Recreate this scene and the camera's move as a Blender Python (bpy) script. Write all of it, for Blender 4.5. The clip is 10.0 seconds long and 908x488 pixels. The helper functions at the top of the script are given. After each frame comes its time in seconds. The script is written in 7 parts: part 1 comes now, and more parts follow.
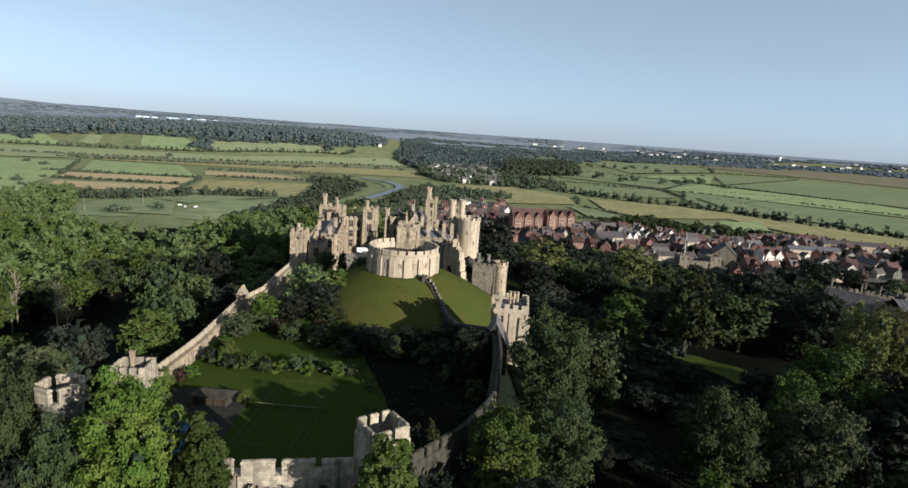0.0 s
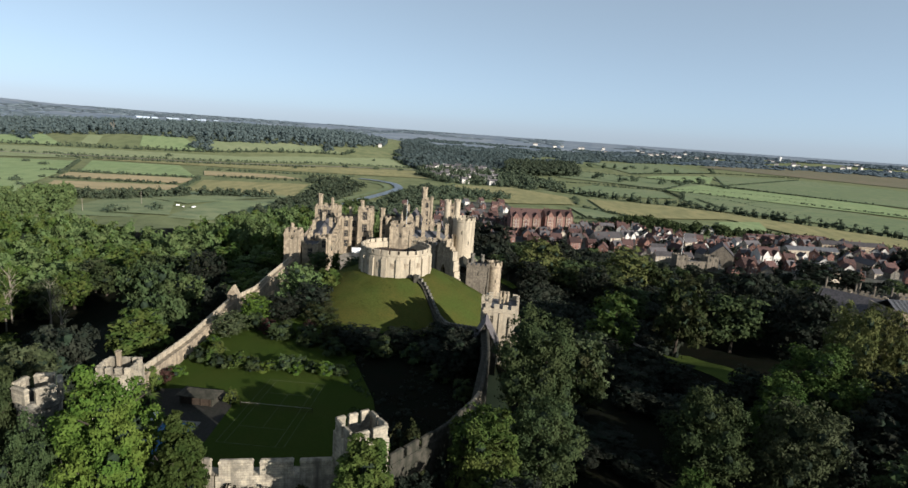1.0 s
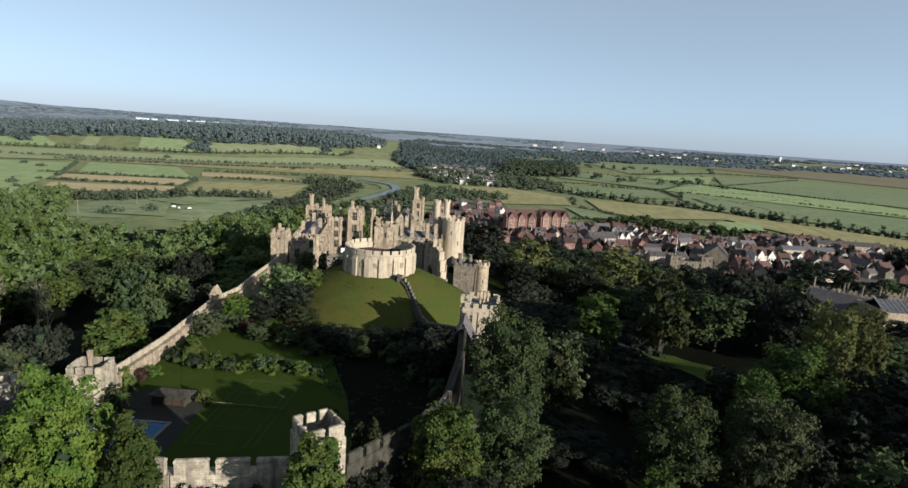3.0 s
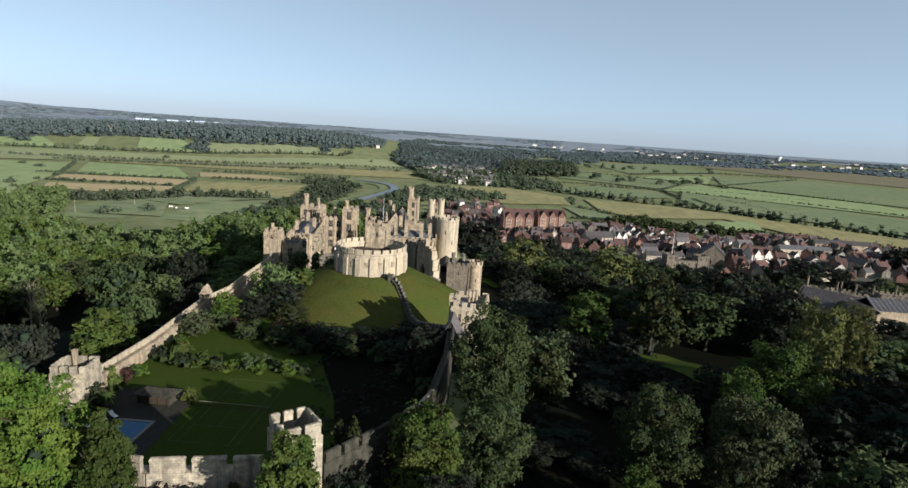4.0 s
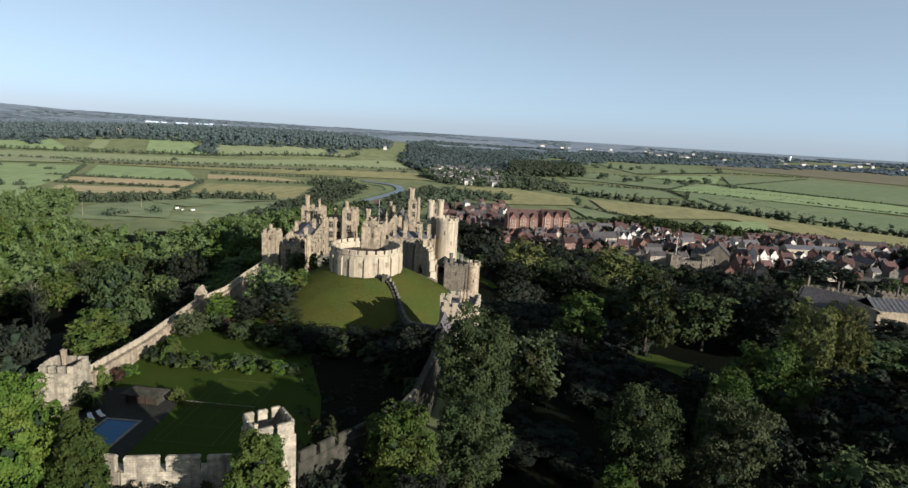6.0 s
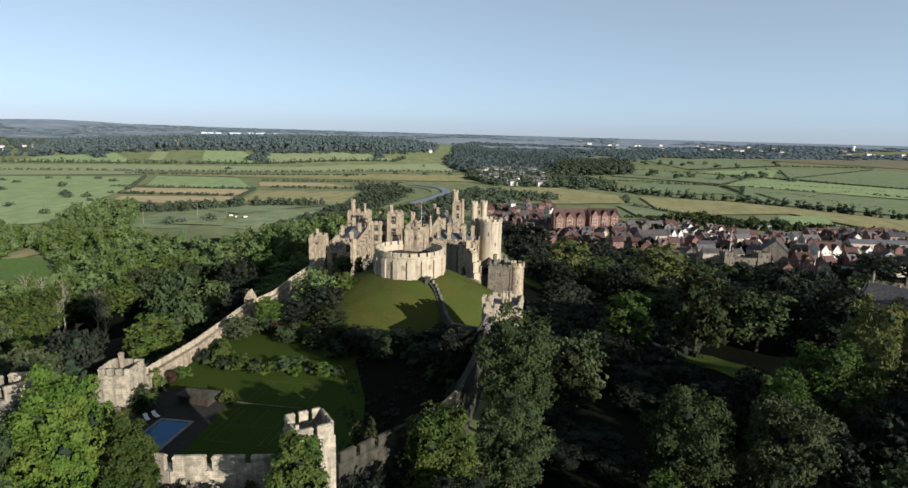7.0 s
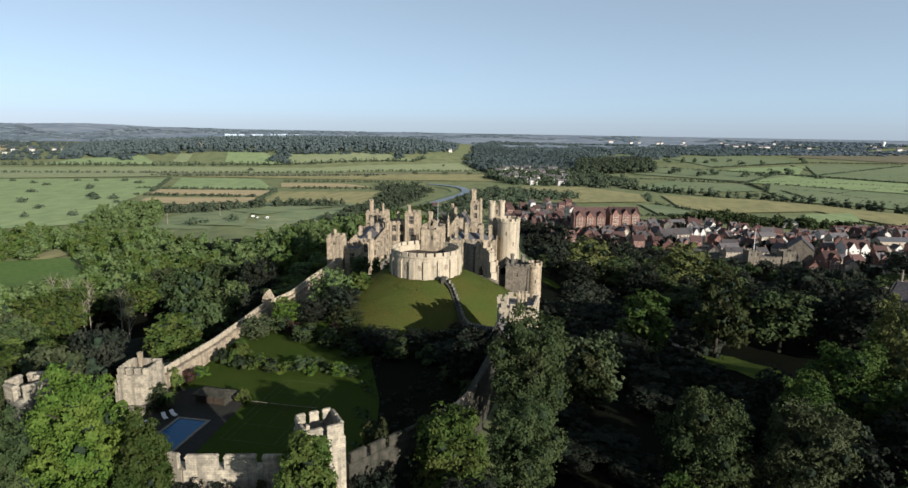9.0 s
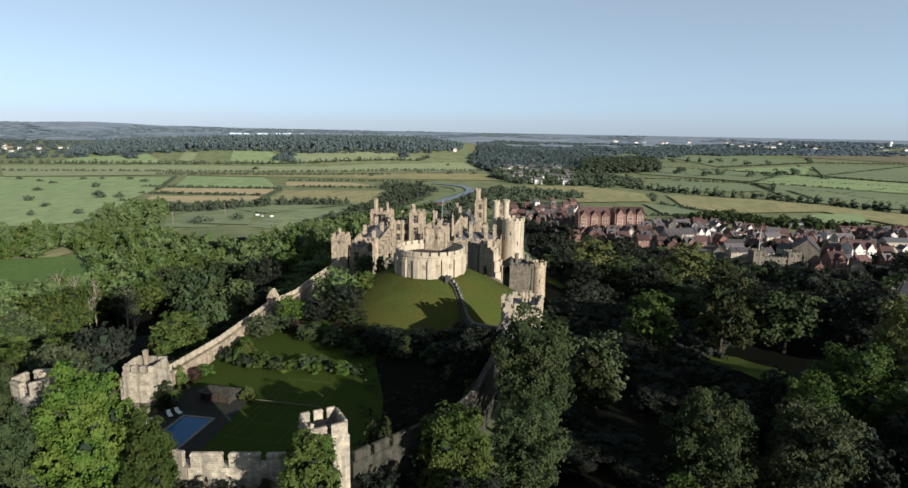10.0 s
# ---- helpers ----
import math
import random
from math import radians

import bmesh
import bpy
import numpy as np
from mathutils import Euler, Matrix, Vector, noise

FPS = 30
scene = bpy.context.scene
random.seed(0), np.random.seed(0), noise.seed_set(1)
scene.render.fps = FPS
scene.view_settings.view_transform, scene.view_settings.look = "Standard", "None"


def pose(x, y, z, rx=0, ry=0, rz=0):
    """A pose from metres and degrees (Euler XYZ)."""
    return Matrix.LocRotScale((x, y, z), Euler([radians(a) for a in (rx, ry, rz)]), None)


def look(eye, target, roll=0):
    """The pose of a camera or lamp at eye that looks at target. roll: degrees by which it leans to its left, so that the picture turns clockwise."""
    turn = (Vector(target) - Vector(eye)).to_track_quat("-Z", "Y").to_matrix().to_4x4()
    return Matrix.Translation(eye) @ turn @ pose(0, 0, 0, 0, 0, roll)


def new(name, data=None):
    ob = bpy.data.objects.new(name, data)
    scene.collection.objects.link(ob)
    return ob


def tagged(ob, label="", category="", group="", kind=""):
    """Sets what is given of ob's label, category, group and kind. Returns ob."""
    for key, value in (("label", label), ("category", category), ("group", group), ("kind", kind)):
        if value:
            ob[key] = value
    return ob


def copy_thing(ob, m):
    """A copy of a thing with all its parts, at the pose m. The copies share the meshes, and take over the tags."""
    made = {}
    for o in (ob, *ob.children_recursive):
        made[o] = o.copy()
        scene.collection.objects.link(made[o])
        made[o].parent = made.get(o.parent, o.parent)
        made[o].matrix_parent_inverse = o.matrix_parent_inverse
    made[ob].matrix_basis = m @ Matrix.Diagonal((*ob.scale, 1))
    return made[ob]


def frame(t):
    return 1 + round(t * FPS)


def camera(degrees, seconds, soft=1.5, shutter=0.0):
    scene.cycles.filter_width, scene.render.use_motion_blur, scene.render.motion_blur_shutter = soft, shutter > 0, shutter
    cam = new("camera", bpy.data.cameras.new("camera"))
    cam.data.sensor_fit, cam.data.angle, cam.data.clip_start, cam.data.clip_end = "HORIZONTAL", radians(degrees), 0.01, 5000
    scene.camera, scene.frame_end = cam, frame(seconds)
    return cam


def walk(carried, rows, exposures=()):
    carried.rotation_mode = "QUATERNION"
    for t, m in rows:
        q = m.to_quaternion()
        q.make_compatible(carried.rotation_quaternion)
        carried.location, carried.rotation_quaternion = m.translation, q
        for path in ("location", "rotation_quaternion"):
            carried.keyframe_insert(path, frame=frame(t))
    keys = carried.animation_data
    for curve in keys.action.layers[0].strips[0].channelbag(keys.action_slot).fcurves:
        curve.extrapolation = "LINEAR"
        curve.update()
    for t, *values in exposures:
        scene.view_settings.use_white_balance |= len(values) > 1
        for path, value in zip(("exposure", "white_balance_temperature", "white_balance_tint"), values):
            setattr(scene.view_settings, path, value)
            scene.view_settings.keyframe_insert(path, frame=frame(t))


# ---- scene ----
cam = camera(74.9, 10.0)
PATH = [
    (0, (-2.086, -2.488, 51.095), (-2.109, -0.525, 50.71), 4.0),
    (0.5, (-0.832, -2.432, 51.095), (-0.857, -0.469, 50.71), 4.0),
    (1, (0.396, -2.363, 51.151), (0.371, -0.401, 50.767), 4.0),
    (1.5, (1.644, -2.332, 51.102), (1.618, -0.369, 50.718), 3.9),
    (2, (2.775, -2.302, 51.092), (2.749, -0.339, 50.71), 3.9),
    (2.5, (4.03, -2.146, 51.126), (4.003, -0.183, 50.745), 3.9),
    (4, (7.977, -1.871, 50.982), (7.949, 0.092, 50.601), 3.8),
    (4.5, (9.258, -1.887, 51.074), (9.23, 0.076, 50.695), 3.8),
    (5, (10.448, -1.889, 51.064), (10.42, 0.074, 50.685), 3.8),
    (6.3, (12.552, -1.655, 51.061), (12.46, 0.306, 50.681), 3.1),
    (6.5, (12.894, -1.536, 51.064), (12.742, 0.421, 50.681), 2.2),
    (7, (13.568, -1.34, 50.998), (13.351, 0.611, 50.617), 1.5),
    (7.5, (14.221, -0.984, 50.893), (13.975, 0.964, 50.511), 1.1),
    (8, (14.674, -0.921, 50.956), (14.411, 1.025, 50.575), 1.0),
    (8.5, (14.858, -0.865, 51.024), (14.581, 1.079, 50.642), 0.9),
    (9, (14.813, -0.747, 51.004), (14.527, 1.195, 50.62), 0.9),
    (9.5, (14.756, -0.778, 51.055), (14.463, 1.163, 50.67), 0.9),
    (10, (14.798, -0.793, 51.05), (14.498, 1.147, 50.663), 1.0),
]
walk(cam, [(t, look(eye, target, roll)) for t, eye, target, roll in PATH], [(0.0, 1.06, 5520, 12), (10.0, 1.06, 5520, 12)])

# ---- world, sun ----
SUN_AZ = 131.0
SUN_EL = 16.6
world = bpy.data.worlds.new("sky")
scene.world = world
world.use_nodes = True
wn = world.node_tree
sky = wn.nodes.new("ShaderNodeTexSky")
sky.sky_type = "NISHITA"
sky.sun_disc = False
sky.sun_elevation = radians(SUN_EL)
sky.sun_rotation = radians(SUN_AZ)
sky.altitude = 100
sky.air_density = 0.6
sky.dust_density = 0.3
sky.ozone_density = 3.0
# second sky turned round lightens the left; flat pale share stands for scattered light
turned = wn.nodes.new("ShaderNodeTexSky")
turned.sky_type, turned.sun_disc, turned.sun_elevation, turned.sun_rotation = "NISHITA", False, radians(SUN_EL), radians(SUN_AZ + 141)
turned.altitude, turned.air_density, turned.dust_density, turned.ozone_density = 100, 0.6, 0.3, 3.0
even = wn.nodes.new("ShaderNodeMix")
even.data_type = "RGBA"
even.inputs[0].default_value = 0.37
wn.links.new(sky.outputs[0], even.inputs[6])
wn.links.new(turned.outputs[0], even.inputs[7])
air = wn.nodes.new("ShaderNodeHueSaturation")
air.inputs["Saturation"].default_value = 0.50
air.inputs["Hue"].default_value = 0.460
wn.links.new(even.outputs[2], air.inputs["Color"])
mist = wn.nodes.new("ShaderNodeMix")
mist.data_type = "RGBA"
mist.inputs[0].default_value = 0.30
mist.inputs[7].default_value = (5.95, 6.3, 6.25, 1.0)
wn.links.new(air.outputs[0], mist.inputs[6])
wn.links.new(mist.outputs[2], wn.nodes["Background"].inputs[0])
wn.nodes["Background"].inputs[1].default_value = 0.053
sun_data = bpy.data.lights.new("sun", "SUN")
sun_data.energy = 5.0
sun_data.angle = radians(0.5)
sun_data.color = (1.0, 0.855, 0.65)
sun = new("sun", sun_data)
SUN_DIR = Vector((math.sin(radians(SUN_AZ)) * math.cos(radians(SUN_EL)), math.cos(radians(SUN_AZ)) * math.cos(radians(SUN_EL)), math.sin(radians(SUN_EL))))
sun.matrix_world = look(SUN_DIR * 400, (0, 0, 0))


# ---- materials ----
def nodes_of(name):
    m = bpy.data.materials.new(name)
    m.use_nodes = True
    return m, m.node_tree.nodes, m.node_tree.links, m.node_tree.nodes["Principled BSDF"]


def rgb(c):
    return (*c, 1.0)


def mixer(nt, links, fac, a, b, kind="MIX"):
    n = nt.new("ShaderNodeMix")
    n.data_type, n.blend_type = "RGBA", kind
    if isinstance(fac, float):
        n.inputs[0].default_value = fac
    else:
        links.new(fac, n.inputs[0])
    for k, v in ((6, a), (7, b)):
        if isinstance(v, tuple):
            n.inputs[k].default_value = rgb(v)
        else:
            links.new(v, n.inputs[k])
    return n.outputs[2]


def ramp(nt, links, fac, lo, hi):
    n = nt.new("ShaderNodeMapRange")
    n.inputs[1].default_value, n.inputs[2].default_value = lo, hi
    links.new(fac, n.inputs[0])
    return n.outputs[0]


def noise_tex(nt, links, vec, scale, detail=4.0, rough=0.55):
    n = nt.new("ShaderNodeTexNoise")
    n.inputs["Scale"].default_value, n.inputs["Detail"].default_value, n.inputs["Roughness"].default_value = scale, detail, rough
    links.new(vec, n.inputs["Vector"])
    return n.outputs[0]


def surf(name, c1, c2, c3, big=0.05, small=0.8, rough=0.9, bump=0.3, streak=0.0, stretch=(1, 1, 1), metal=0.0, spread=0.0, course=0.0, gloss=0.12):
    """A rough surface whose colour varies at two scales, with optional rain streaks and a spread from object to object."""
    m, nt, links, bsdf = nodes_of(name)
    geo = nt.new("ShaderNodeNewGeometry").outputs["Position"]
    mp = nt.new("ShaderNodeMapping")
    mp.inputs["Scale"].default_value = stretch
    links.new(geo, mp.inputs[0])
    vec = mp.outputs[0]
    f1 = ramp(nt, links, noise_tex(nt, links, vec, big, 3.0), 0.35, 0.65)
    f2n = noise_tex(nt, links, vec, small, 6.0, 0.65)
    f2 = ramp(nt, links, f2n, 0.42, 0.62)
    col = mixer(nt, links, f1, c1, c2)
    col = mixer(nt, links, f2, col, c3)
    if course:
        dot = nt.new("ShaderNodeVectorMath")
        dot.operation = "DOT_PRODUCT"
        dot.inputs[1].default_value = (0.83, 0.56, 0.0)
        links.new(geo, dot.inputs[0])
        sep = nt.new("ShaderNodeSeparateXYZ")
        links.new(geo, sep.inputs[0])
        flat = nt.new("ShaderNodeCombineXYZ")
        links.new(dot.outputs["Value"], flat.inputs[0])
        links.new(sep.outputs[2], flat.inputs[1])
        laid = nt.new("ShaderNodeTexBrick")
        laid.inputs["Scale"].default_value = 1.0
        laid.inputs["Brick Width"].default_value, laid.inputs["Row Height"].default_value = 0.62, 0.30
        laid.inputs["Mortar Size"].default_value, laid.inputs["Mortar Smooth"].default_value = 0.03, 0.4
        laid.inputs["Color1"].default_value, laid.inputs["Color2"].default_value, laid.inputs["Mortar"].default_value = (1.18, 1.15, 1.1, 1), (0.72, 0.72, 0.74, 1), (0.55, 0.53, 0.50, 1)
        links.new(flat.outputs[0], laid.inputs["Vector"])
        col = mixer(nt, links, course, col, laid.outputs["Color"], "MULTIPLY")
        lichen = ramp(nt, links, noise_tex(nt, links, geo, 2.6, 8.0, 0.7), 0.58 + 0.3 * (0.75 - course), 0.72)
        col = mixer(nt, links, lichen, col, tuple(v * 0.42 for v in c3))
        stain = ramp(nt, links, noise_tex(nt, links, geo, 0.55, 6.0, 0.7), 0.60 + 0.3 * (0.75 - course), 0.80)
        col = mixer(nt, links, stain, col, tuple(v * 0.8 for v in c3))
    if streak:
        mp2 = nt.new("ShaderNodeMapping")
        mp2.inputs["Scale"].default_value = (0.9, 0.9, 0.09)
        links.new(geo, mp2.inputs[0])
        s = ramp(nt, links, noise_tex(nt, links, mp2.outputs[0], 1.0, 4.0, 0.6), 0.5, 0.72)
        dark = tuple(v * (1 - streak) for v in c3)
        col = mixer(nt, links, s, col, dark)
    if spread:
        info = nt.new("ShaderNodeObjectInfo")
        hsv = nt.new("ShaderNodeHueSaturation")
        v = nt.new("ShaderNodeMapRange")
        v.inputs[3].default_value, v.inputs[4].default_value = 1 - spread, 1 + spread
        links.new(info.outputs["Random"], v.inputs[0])
        links.new(v.outputs[0], hsv.inputs["Value"])
        links.new(col, hsv.inputs["Color"])
        col = hsv.outputs[0]
    links.new(col, bsdf.inputs["Base Color"])
    bsdf.inputs["Roughness"].default_value = rough
    bsdf.inputs["Metallic"].default_value = metal
    bsdf.inputs["Specular IOR Level"].default_value = gloss
    if bump:
        b = nt.new("ShaderNodeBump")
        b.inputs["Strength"].default_value, b.inputs["Distance"].default_value = bump, 0.15
        links.new(f2n, b.inputs["Height"])
        links.new(b.outputs[0], bsdf.inputs["Normal"])
    return m


def leaf_mat(name, c1, c2, c3, dry=0.0):
    """Leaves: three greens by leaf, a shift from tree to tree, light coming through."""
    m, nt, links, bsdf = nodes_of(name)
    geo = nt.new("ShaderNodeNewGeometry")
    info = nt.new("ShaderNodeObjectInfo")
    col = mixer(nt, links, geo.outputs["Random Per Island"], c1, c2)
    big = ramp(nt, links, noise_tex(nt, links, geo.outputs["Position"], 0.22, 3.0), 0.42, 0.66)
    col = mixer(nt, links, big, col, c3)
    hsv = nt.new("ShaderNodeHueSaturation")
    for key, lo, hi in (("Hue", 0.491, 0.507), ("Value", 0.75, 1.25)):
        v = nt.new("ShaderNodeMapRange")
        v.inputs[3].default_value, v.inputs[4].default_value = lo, hi
        links.new(info.outputs["Random"], v.inputs[0])
        links.new(v.outputs[0], hsv.inputs[key])
    links.new(col, hsv.inputs["Color"])
    links.new(hsv.outputs[0], bsdf.inputs["Base Color"])
    bsdf.inputs["Roughness"].default_value = 0.75
    bsdf.inputs["Specular IOR Level"].default_value = 0.04
    tr = nt.new("ShaderNodeBsdfTranslucent")
    links.new(hsv.outputs[0], tr.inputs[0])
    mx = nt.new("ShaderNodeMixShader")
    mx.inputs[0].default_value = 0.08
    links.new(bsdf.outputs[0], mx.inputs[1])
    links.new(tr.outputs[0], mx.inputs[2])
    links.new(mx.outputs[0], nt["Material Output"].inputs[0])
    return m


def glossy(name, base, rough, wave=0.0, scale=1.0, metal=0.0, spec=0.5):
    m, nt, links, bsdf = nodes_of(name)
    geo = nt.new("ShaderNodeNewGeometry").outputs["Position"]
    n = noise_tex(nt, links, geo, scale, 3.0)
    col = mixer(nt, links, n, base, tuple(v * 0.7 for v in base))
    links.new(col, bsdf.inputs["Base Color"])
    bsdf.inputs["Roughness"].default_value = rough
    bsdf.inputs["Metallic"].default_value = metal
    bsdf.inputs["Specular IOR Level"].default_value = spec
    if wave:
        b = nt.new("ShaderNodeBump")
        b.inputs["Strength"].default_value, b.inputs["Distance"].default_value = wave, 0.05
        links.new(n, b.inputs["Height"])
        links.new(b.outputs[0], bsdf.inputs["Normal"])
    return m


STONE = surf("castle_limestone", (0.361, 0.301, 0.213), (0.298, 0.249, 0.176), (0.183, 0.152, 0.111), 0.14, 0.9, 0.92, 0.6, 0.30, course=0.40)
PALE = surf("pale_keep_stone", (0.382, 0.334, 0.247), (0.334, 0.289, 0.213), (0.307, 0.267, 0.199), 0.15, 0.95, 0.92, 0.6, 0.42, course=0.36)
WALLSTONE = surf("stained_wall_stone", (0.373, 0.333, 0.251), (0.308, 0.276, 0.211), (0.186, 0.168, 0.133), 0.25, 1.1, 0.93, 0.7, 0.45, course=0.55)
FLINT = surf("grey_flint_wall", (0.198, 0.185, 0.152), (0.158, 0.149, 0.125), (0.086, 0.083, 0.073), 0.2, 1.3, 0.93, 0.8, 0.3, course=0.6)
BROWNSTONE = surf("brown_sandstone", (0.178, 0.154, 0.119), (0.147, 0.128, 0.099), (0.089, 0.078, 0.062), 0.2, 1.3, 0.93, 0.6, 0.25)
# weathered stone, darkened to carry tree shade and unlit faces in its colour
SHADE_STONE = surf("weathered_stone_with_shade", (0.057, 0.051, 0.041), (0.043, 0.040, 0.031), (0.025, 0.026, 0.019), 0.2, 1.3, 0.93, 0.8, 0.2)
COPING = surf("weathered_coping", (0.331, 0.304, 0.244), (0.264, 0.244, 0.198), (0.172, 0.165, 0.145), 0.3, 1.5, 0.93, 0.5, 0.0)
LEAD = surf("lead_roof", (0.084, 0.086, 0.093), (0.106, 0.109, 0.115), (0.060, 0.060, 0.067), 0.2, 1.2, 0.65, 0.2)
SLATE = surf("slate_roof", (0.072, 0.068, 0.070), (0.095, 0.086, 0.088), (0.050, 0.047, 0.049), 0.15, 1.4, 0.8, 0.4, 0.0, spread=0.3)
TILE = surf("red_clay_tile", (0.087, 0.049, 0.042), (0.066, 0.041, 0.035), (0.043, 0.029, 0.029), 0.15, 1.2, 0.85, 0.4, 0.0, spread=0.35)
BRICK = surf("red_brick_wall", (0.177, 0.097, 0.074), (0.155, 0.086, 0.069), (0.112, 0.067, 0.056), 0.2, 1.5, 0.9, 0.3, 0.2, spread=0.2)
RENDER_W = surf("white_render", (0.512, 0.495, 0.459), (0.473, 0.457, 0.414), (0.408, 0.385, 0.346), 0.2, 1.0, 0.85, 0.1, 0.2)
RENDER_C = surf("cream_render", (0.371, 0.331, 0.264), (0.331, 0.291, 0.224), (0.278, 0.238, 0.185), 0.2, 1.0, 0.88, 0.2, 0.2, spread=0.2)
WHITE = surf("white_paint", (0.582, 0.582, 0.568), (0.553, 0.553, 0.538), (0.509, 0.509, 0.495), 0.3, 2.0, 0.6, 0.0)
PLAIN = surf("valley_grass", (0.156, 0.179, 0.087), (0.188, 0.194, 0.098), (0.124, 0.141, 0.070), 0.004, 0.05, 0.95, 0.0, 0.0, (1, 0.6, 1), gloss=0.02)
MOTTE_G = surf("rough_motte_grass", (0.071, 0.064, 0.016), (0.052, 0.070, 0.015), (0.040, 0.050, 0.012), 0.1, 2.6, 0.95, 1.0, gloss=0.02)
LAWN = surf("mown_lawn", (0.033, 0.052, 0.008), (0.041, 0.053, 0.010), (0.025, 0.040, 0.007), 0.12, 5.0, 0.95, 1.0, gloss=0.02)
F_GREEN = surf("bright_pasture", (0.220, 0.279, 0.129), (0.246, 0.292, 0.140), (0.178, 0.228, 0.109), 0.012, 0.09, 0.95, 0.0, 0.0, (1, 0.4, 1), gloss=0.02)
PARK = surf("bright_park_grass", (0.052, 0.072, 0.016), (0.058, 0.076, 0.019), (0.041, 0.060, 0.013), 0.12, 0.9, 0.95, 0.3, gloss=0.02)
F_MID = surf("grazed_pasture", (0.160, 0.194, 0.099), (0.193, 0.212, 0.117), (0.129, 0.160, 0.089), 0.012, 0.09, 0.95, 0.0, 0.0, (0.5, 1, 1), gloss=0.02)
F_YELLOW = surf("dry_meadow", (0.278, 0.249, 0.122), (0.237, 0.225, 0.109), (0.191, 0.186, 0.091), 0.012, 0.08, 0.95, 0.0, 0.0, (1, 0.4, 1), gloss=0.02)
F_TAN = surf("cut_stubble", (0.391, 0.304, 0.176), (0.349, 0.284, 0.163), (0.282, 0.242, 0.136), 0.012, 0.09, 0.95, 0.0, 0.0, (0.4, 1, 1), gloss=0.02)
F_PALE = surf("pale_valley_pasture", (0.225, 0.255, 0.130), (0.250, 0.265, 0.145), (0.190, 0.215, 0.115), 0.012, 0.09, 0.95, 0.0, 0.0, (0.5, 1, 1), gloss=0.02)
MEADOW = surf("clearing_grass", (0.095, 0.150, 0.042), (0.110, 0.155, 0.048), (0.078, 0.125, 0.036), 0.03, 0.3, 0.95, 0.0, gloss=0.02)
# far ground: haze is put into its pale blue-grey colour
F_HAZE = surf("haze_tinted_farmland", (0.175, 0.207, 0.248), (0.121, 0.155, 0.194), (0.238, 0.261, 0.285), 0.0022, 0.011, 0.95, 0.0, 0.0, (0.6, 1, 1), gloss=0.02)
F_BROWN = surf("brown_heath_field", (0.189, 0.155, 0.106), (0.160, 0.146, 0.095), (0.132, 0.132, 0.083), 0.006, 0.05, 0.95, 0.0, 0.0, (0.4, 1, 1), gloss=0.02)
ROAD = surf("asphalt", (0.037, 0.037, 0.037), (0.043, 0.043, 0.041), (0.030, 0.030, 0.030), 0.1, 1.5, 0.9, 0.1)
# litter made near black: the deep tree shade is in its colour
SHADE_LITTER = surf("shade_black_leaf_litter", (0.007, 0.007, 0.003), (0.004, 0.007, 0.003), (0.007, 0.007, 0.006), 0.2, 1.5, 0.95, 0.5, gloss=0.02)
PAVE = surf("stone_paving", (0.198, 0.185, 0.158), (0.172, 0.162, 0.139), (0.132, 0.125, 0.109), 0.3, 1.3, 0.9, 0.2)
CHALK = surf("faded_chalk_line", (0.089, 0.098, 0.057), (0.065, 0.080, 0.038), (0.042, 0.055, 0.019), 0.5, 1.5, 0.95, 0.0, gloss=0.02)
GRAVEL = surf("gravel_court", (0.264, 0.238, 0.191), (0.238, 0.211, 0.172), (0.185, 0.165, 0.132), 0.2, 2.0, 0.95, 0.3)
BARK = surf("bark", (0.060, 0.049, 0.037), (0.046, 0.040, 0.030), (0.030, 0.026, 0.021), 0.5, 3.0, 0.95, 0.8)
PALE_BARK = surf("pale_dead_wood", (0.219, 0.191, 0.147), (0.191, 0.167, 0.134), (0.143, 0.124, 0.100), 0.5, 3.0, 0.9, 0.5)
# near-black fill that stands in for shade inside slits and the arch
DARK = surf("painted_opening_dark", (0.013, 0.012, 0.011), (0.010, 0.010, 0.010), (0.008, 0.008, 0.007), 0.5, 2.0, 0.9, 0.0)
TIMBER = surf("dark_timber", (0.050, 0.037, 0.026), (0.040, 0.030, 0.023), (0.030, 0.023, 0.017), 0.4, 3.0, 0.85, 0.3)
GLASS = glossy("window_glass", (0.025, 0.028, 0.032), 0.15, spec=0.15)
RIVER = glossy("river_water", (0.10, 0.105, 0.10), 0.30, 0.15, 0.4, spec=0.35)
POOL = glossy("pool_water", (0.012, 0.085, 0.20), 0.08, 0.15, 1.5, spec=0.10)
METAL = glossy("grey_metal", (0.45, 0.46, 0.47), 0.4, metal=0.6)
L_DARK = leaf_mat("dark_leaves", (0.010, 0.014, 0.010), (0.016, 0.020, 0.014), (0.022, 0.024, 0.017))
L_MID = leaf_mat("green_leaves", (0.024, 0.037, 0.015), (0.037, 0.053, 0.021), (0.046, 0.059, 0.023))
L_BRIGHT = leaf_mat("bright_leaves", (0.030, 0.053, 0.012), (0.047, 0.072, 0.017), (0.062, 0.076, 0.019))
L_YELLOW = leaf_mat("yellow_green_leaves", (0.034, 0.063, 0.011), (0.052, 0.085, 0.014), (0.068, 0.092, 0.017))
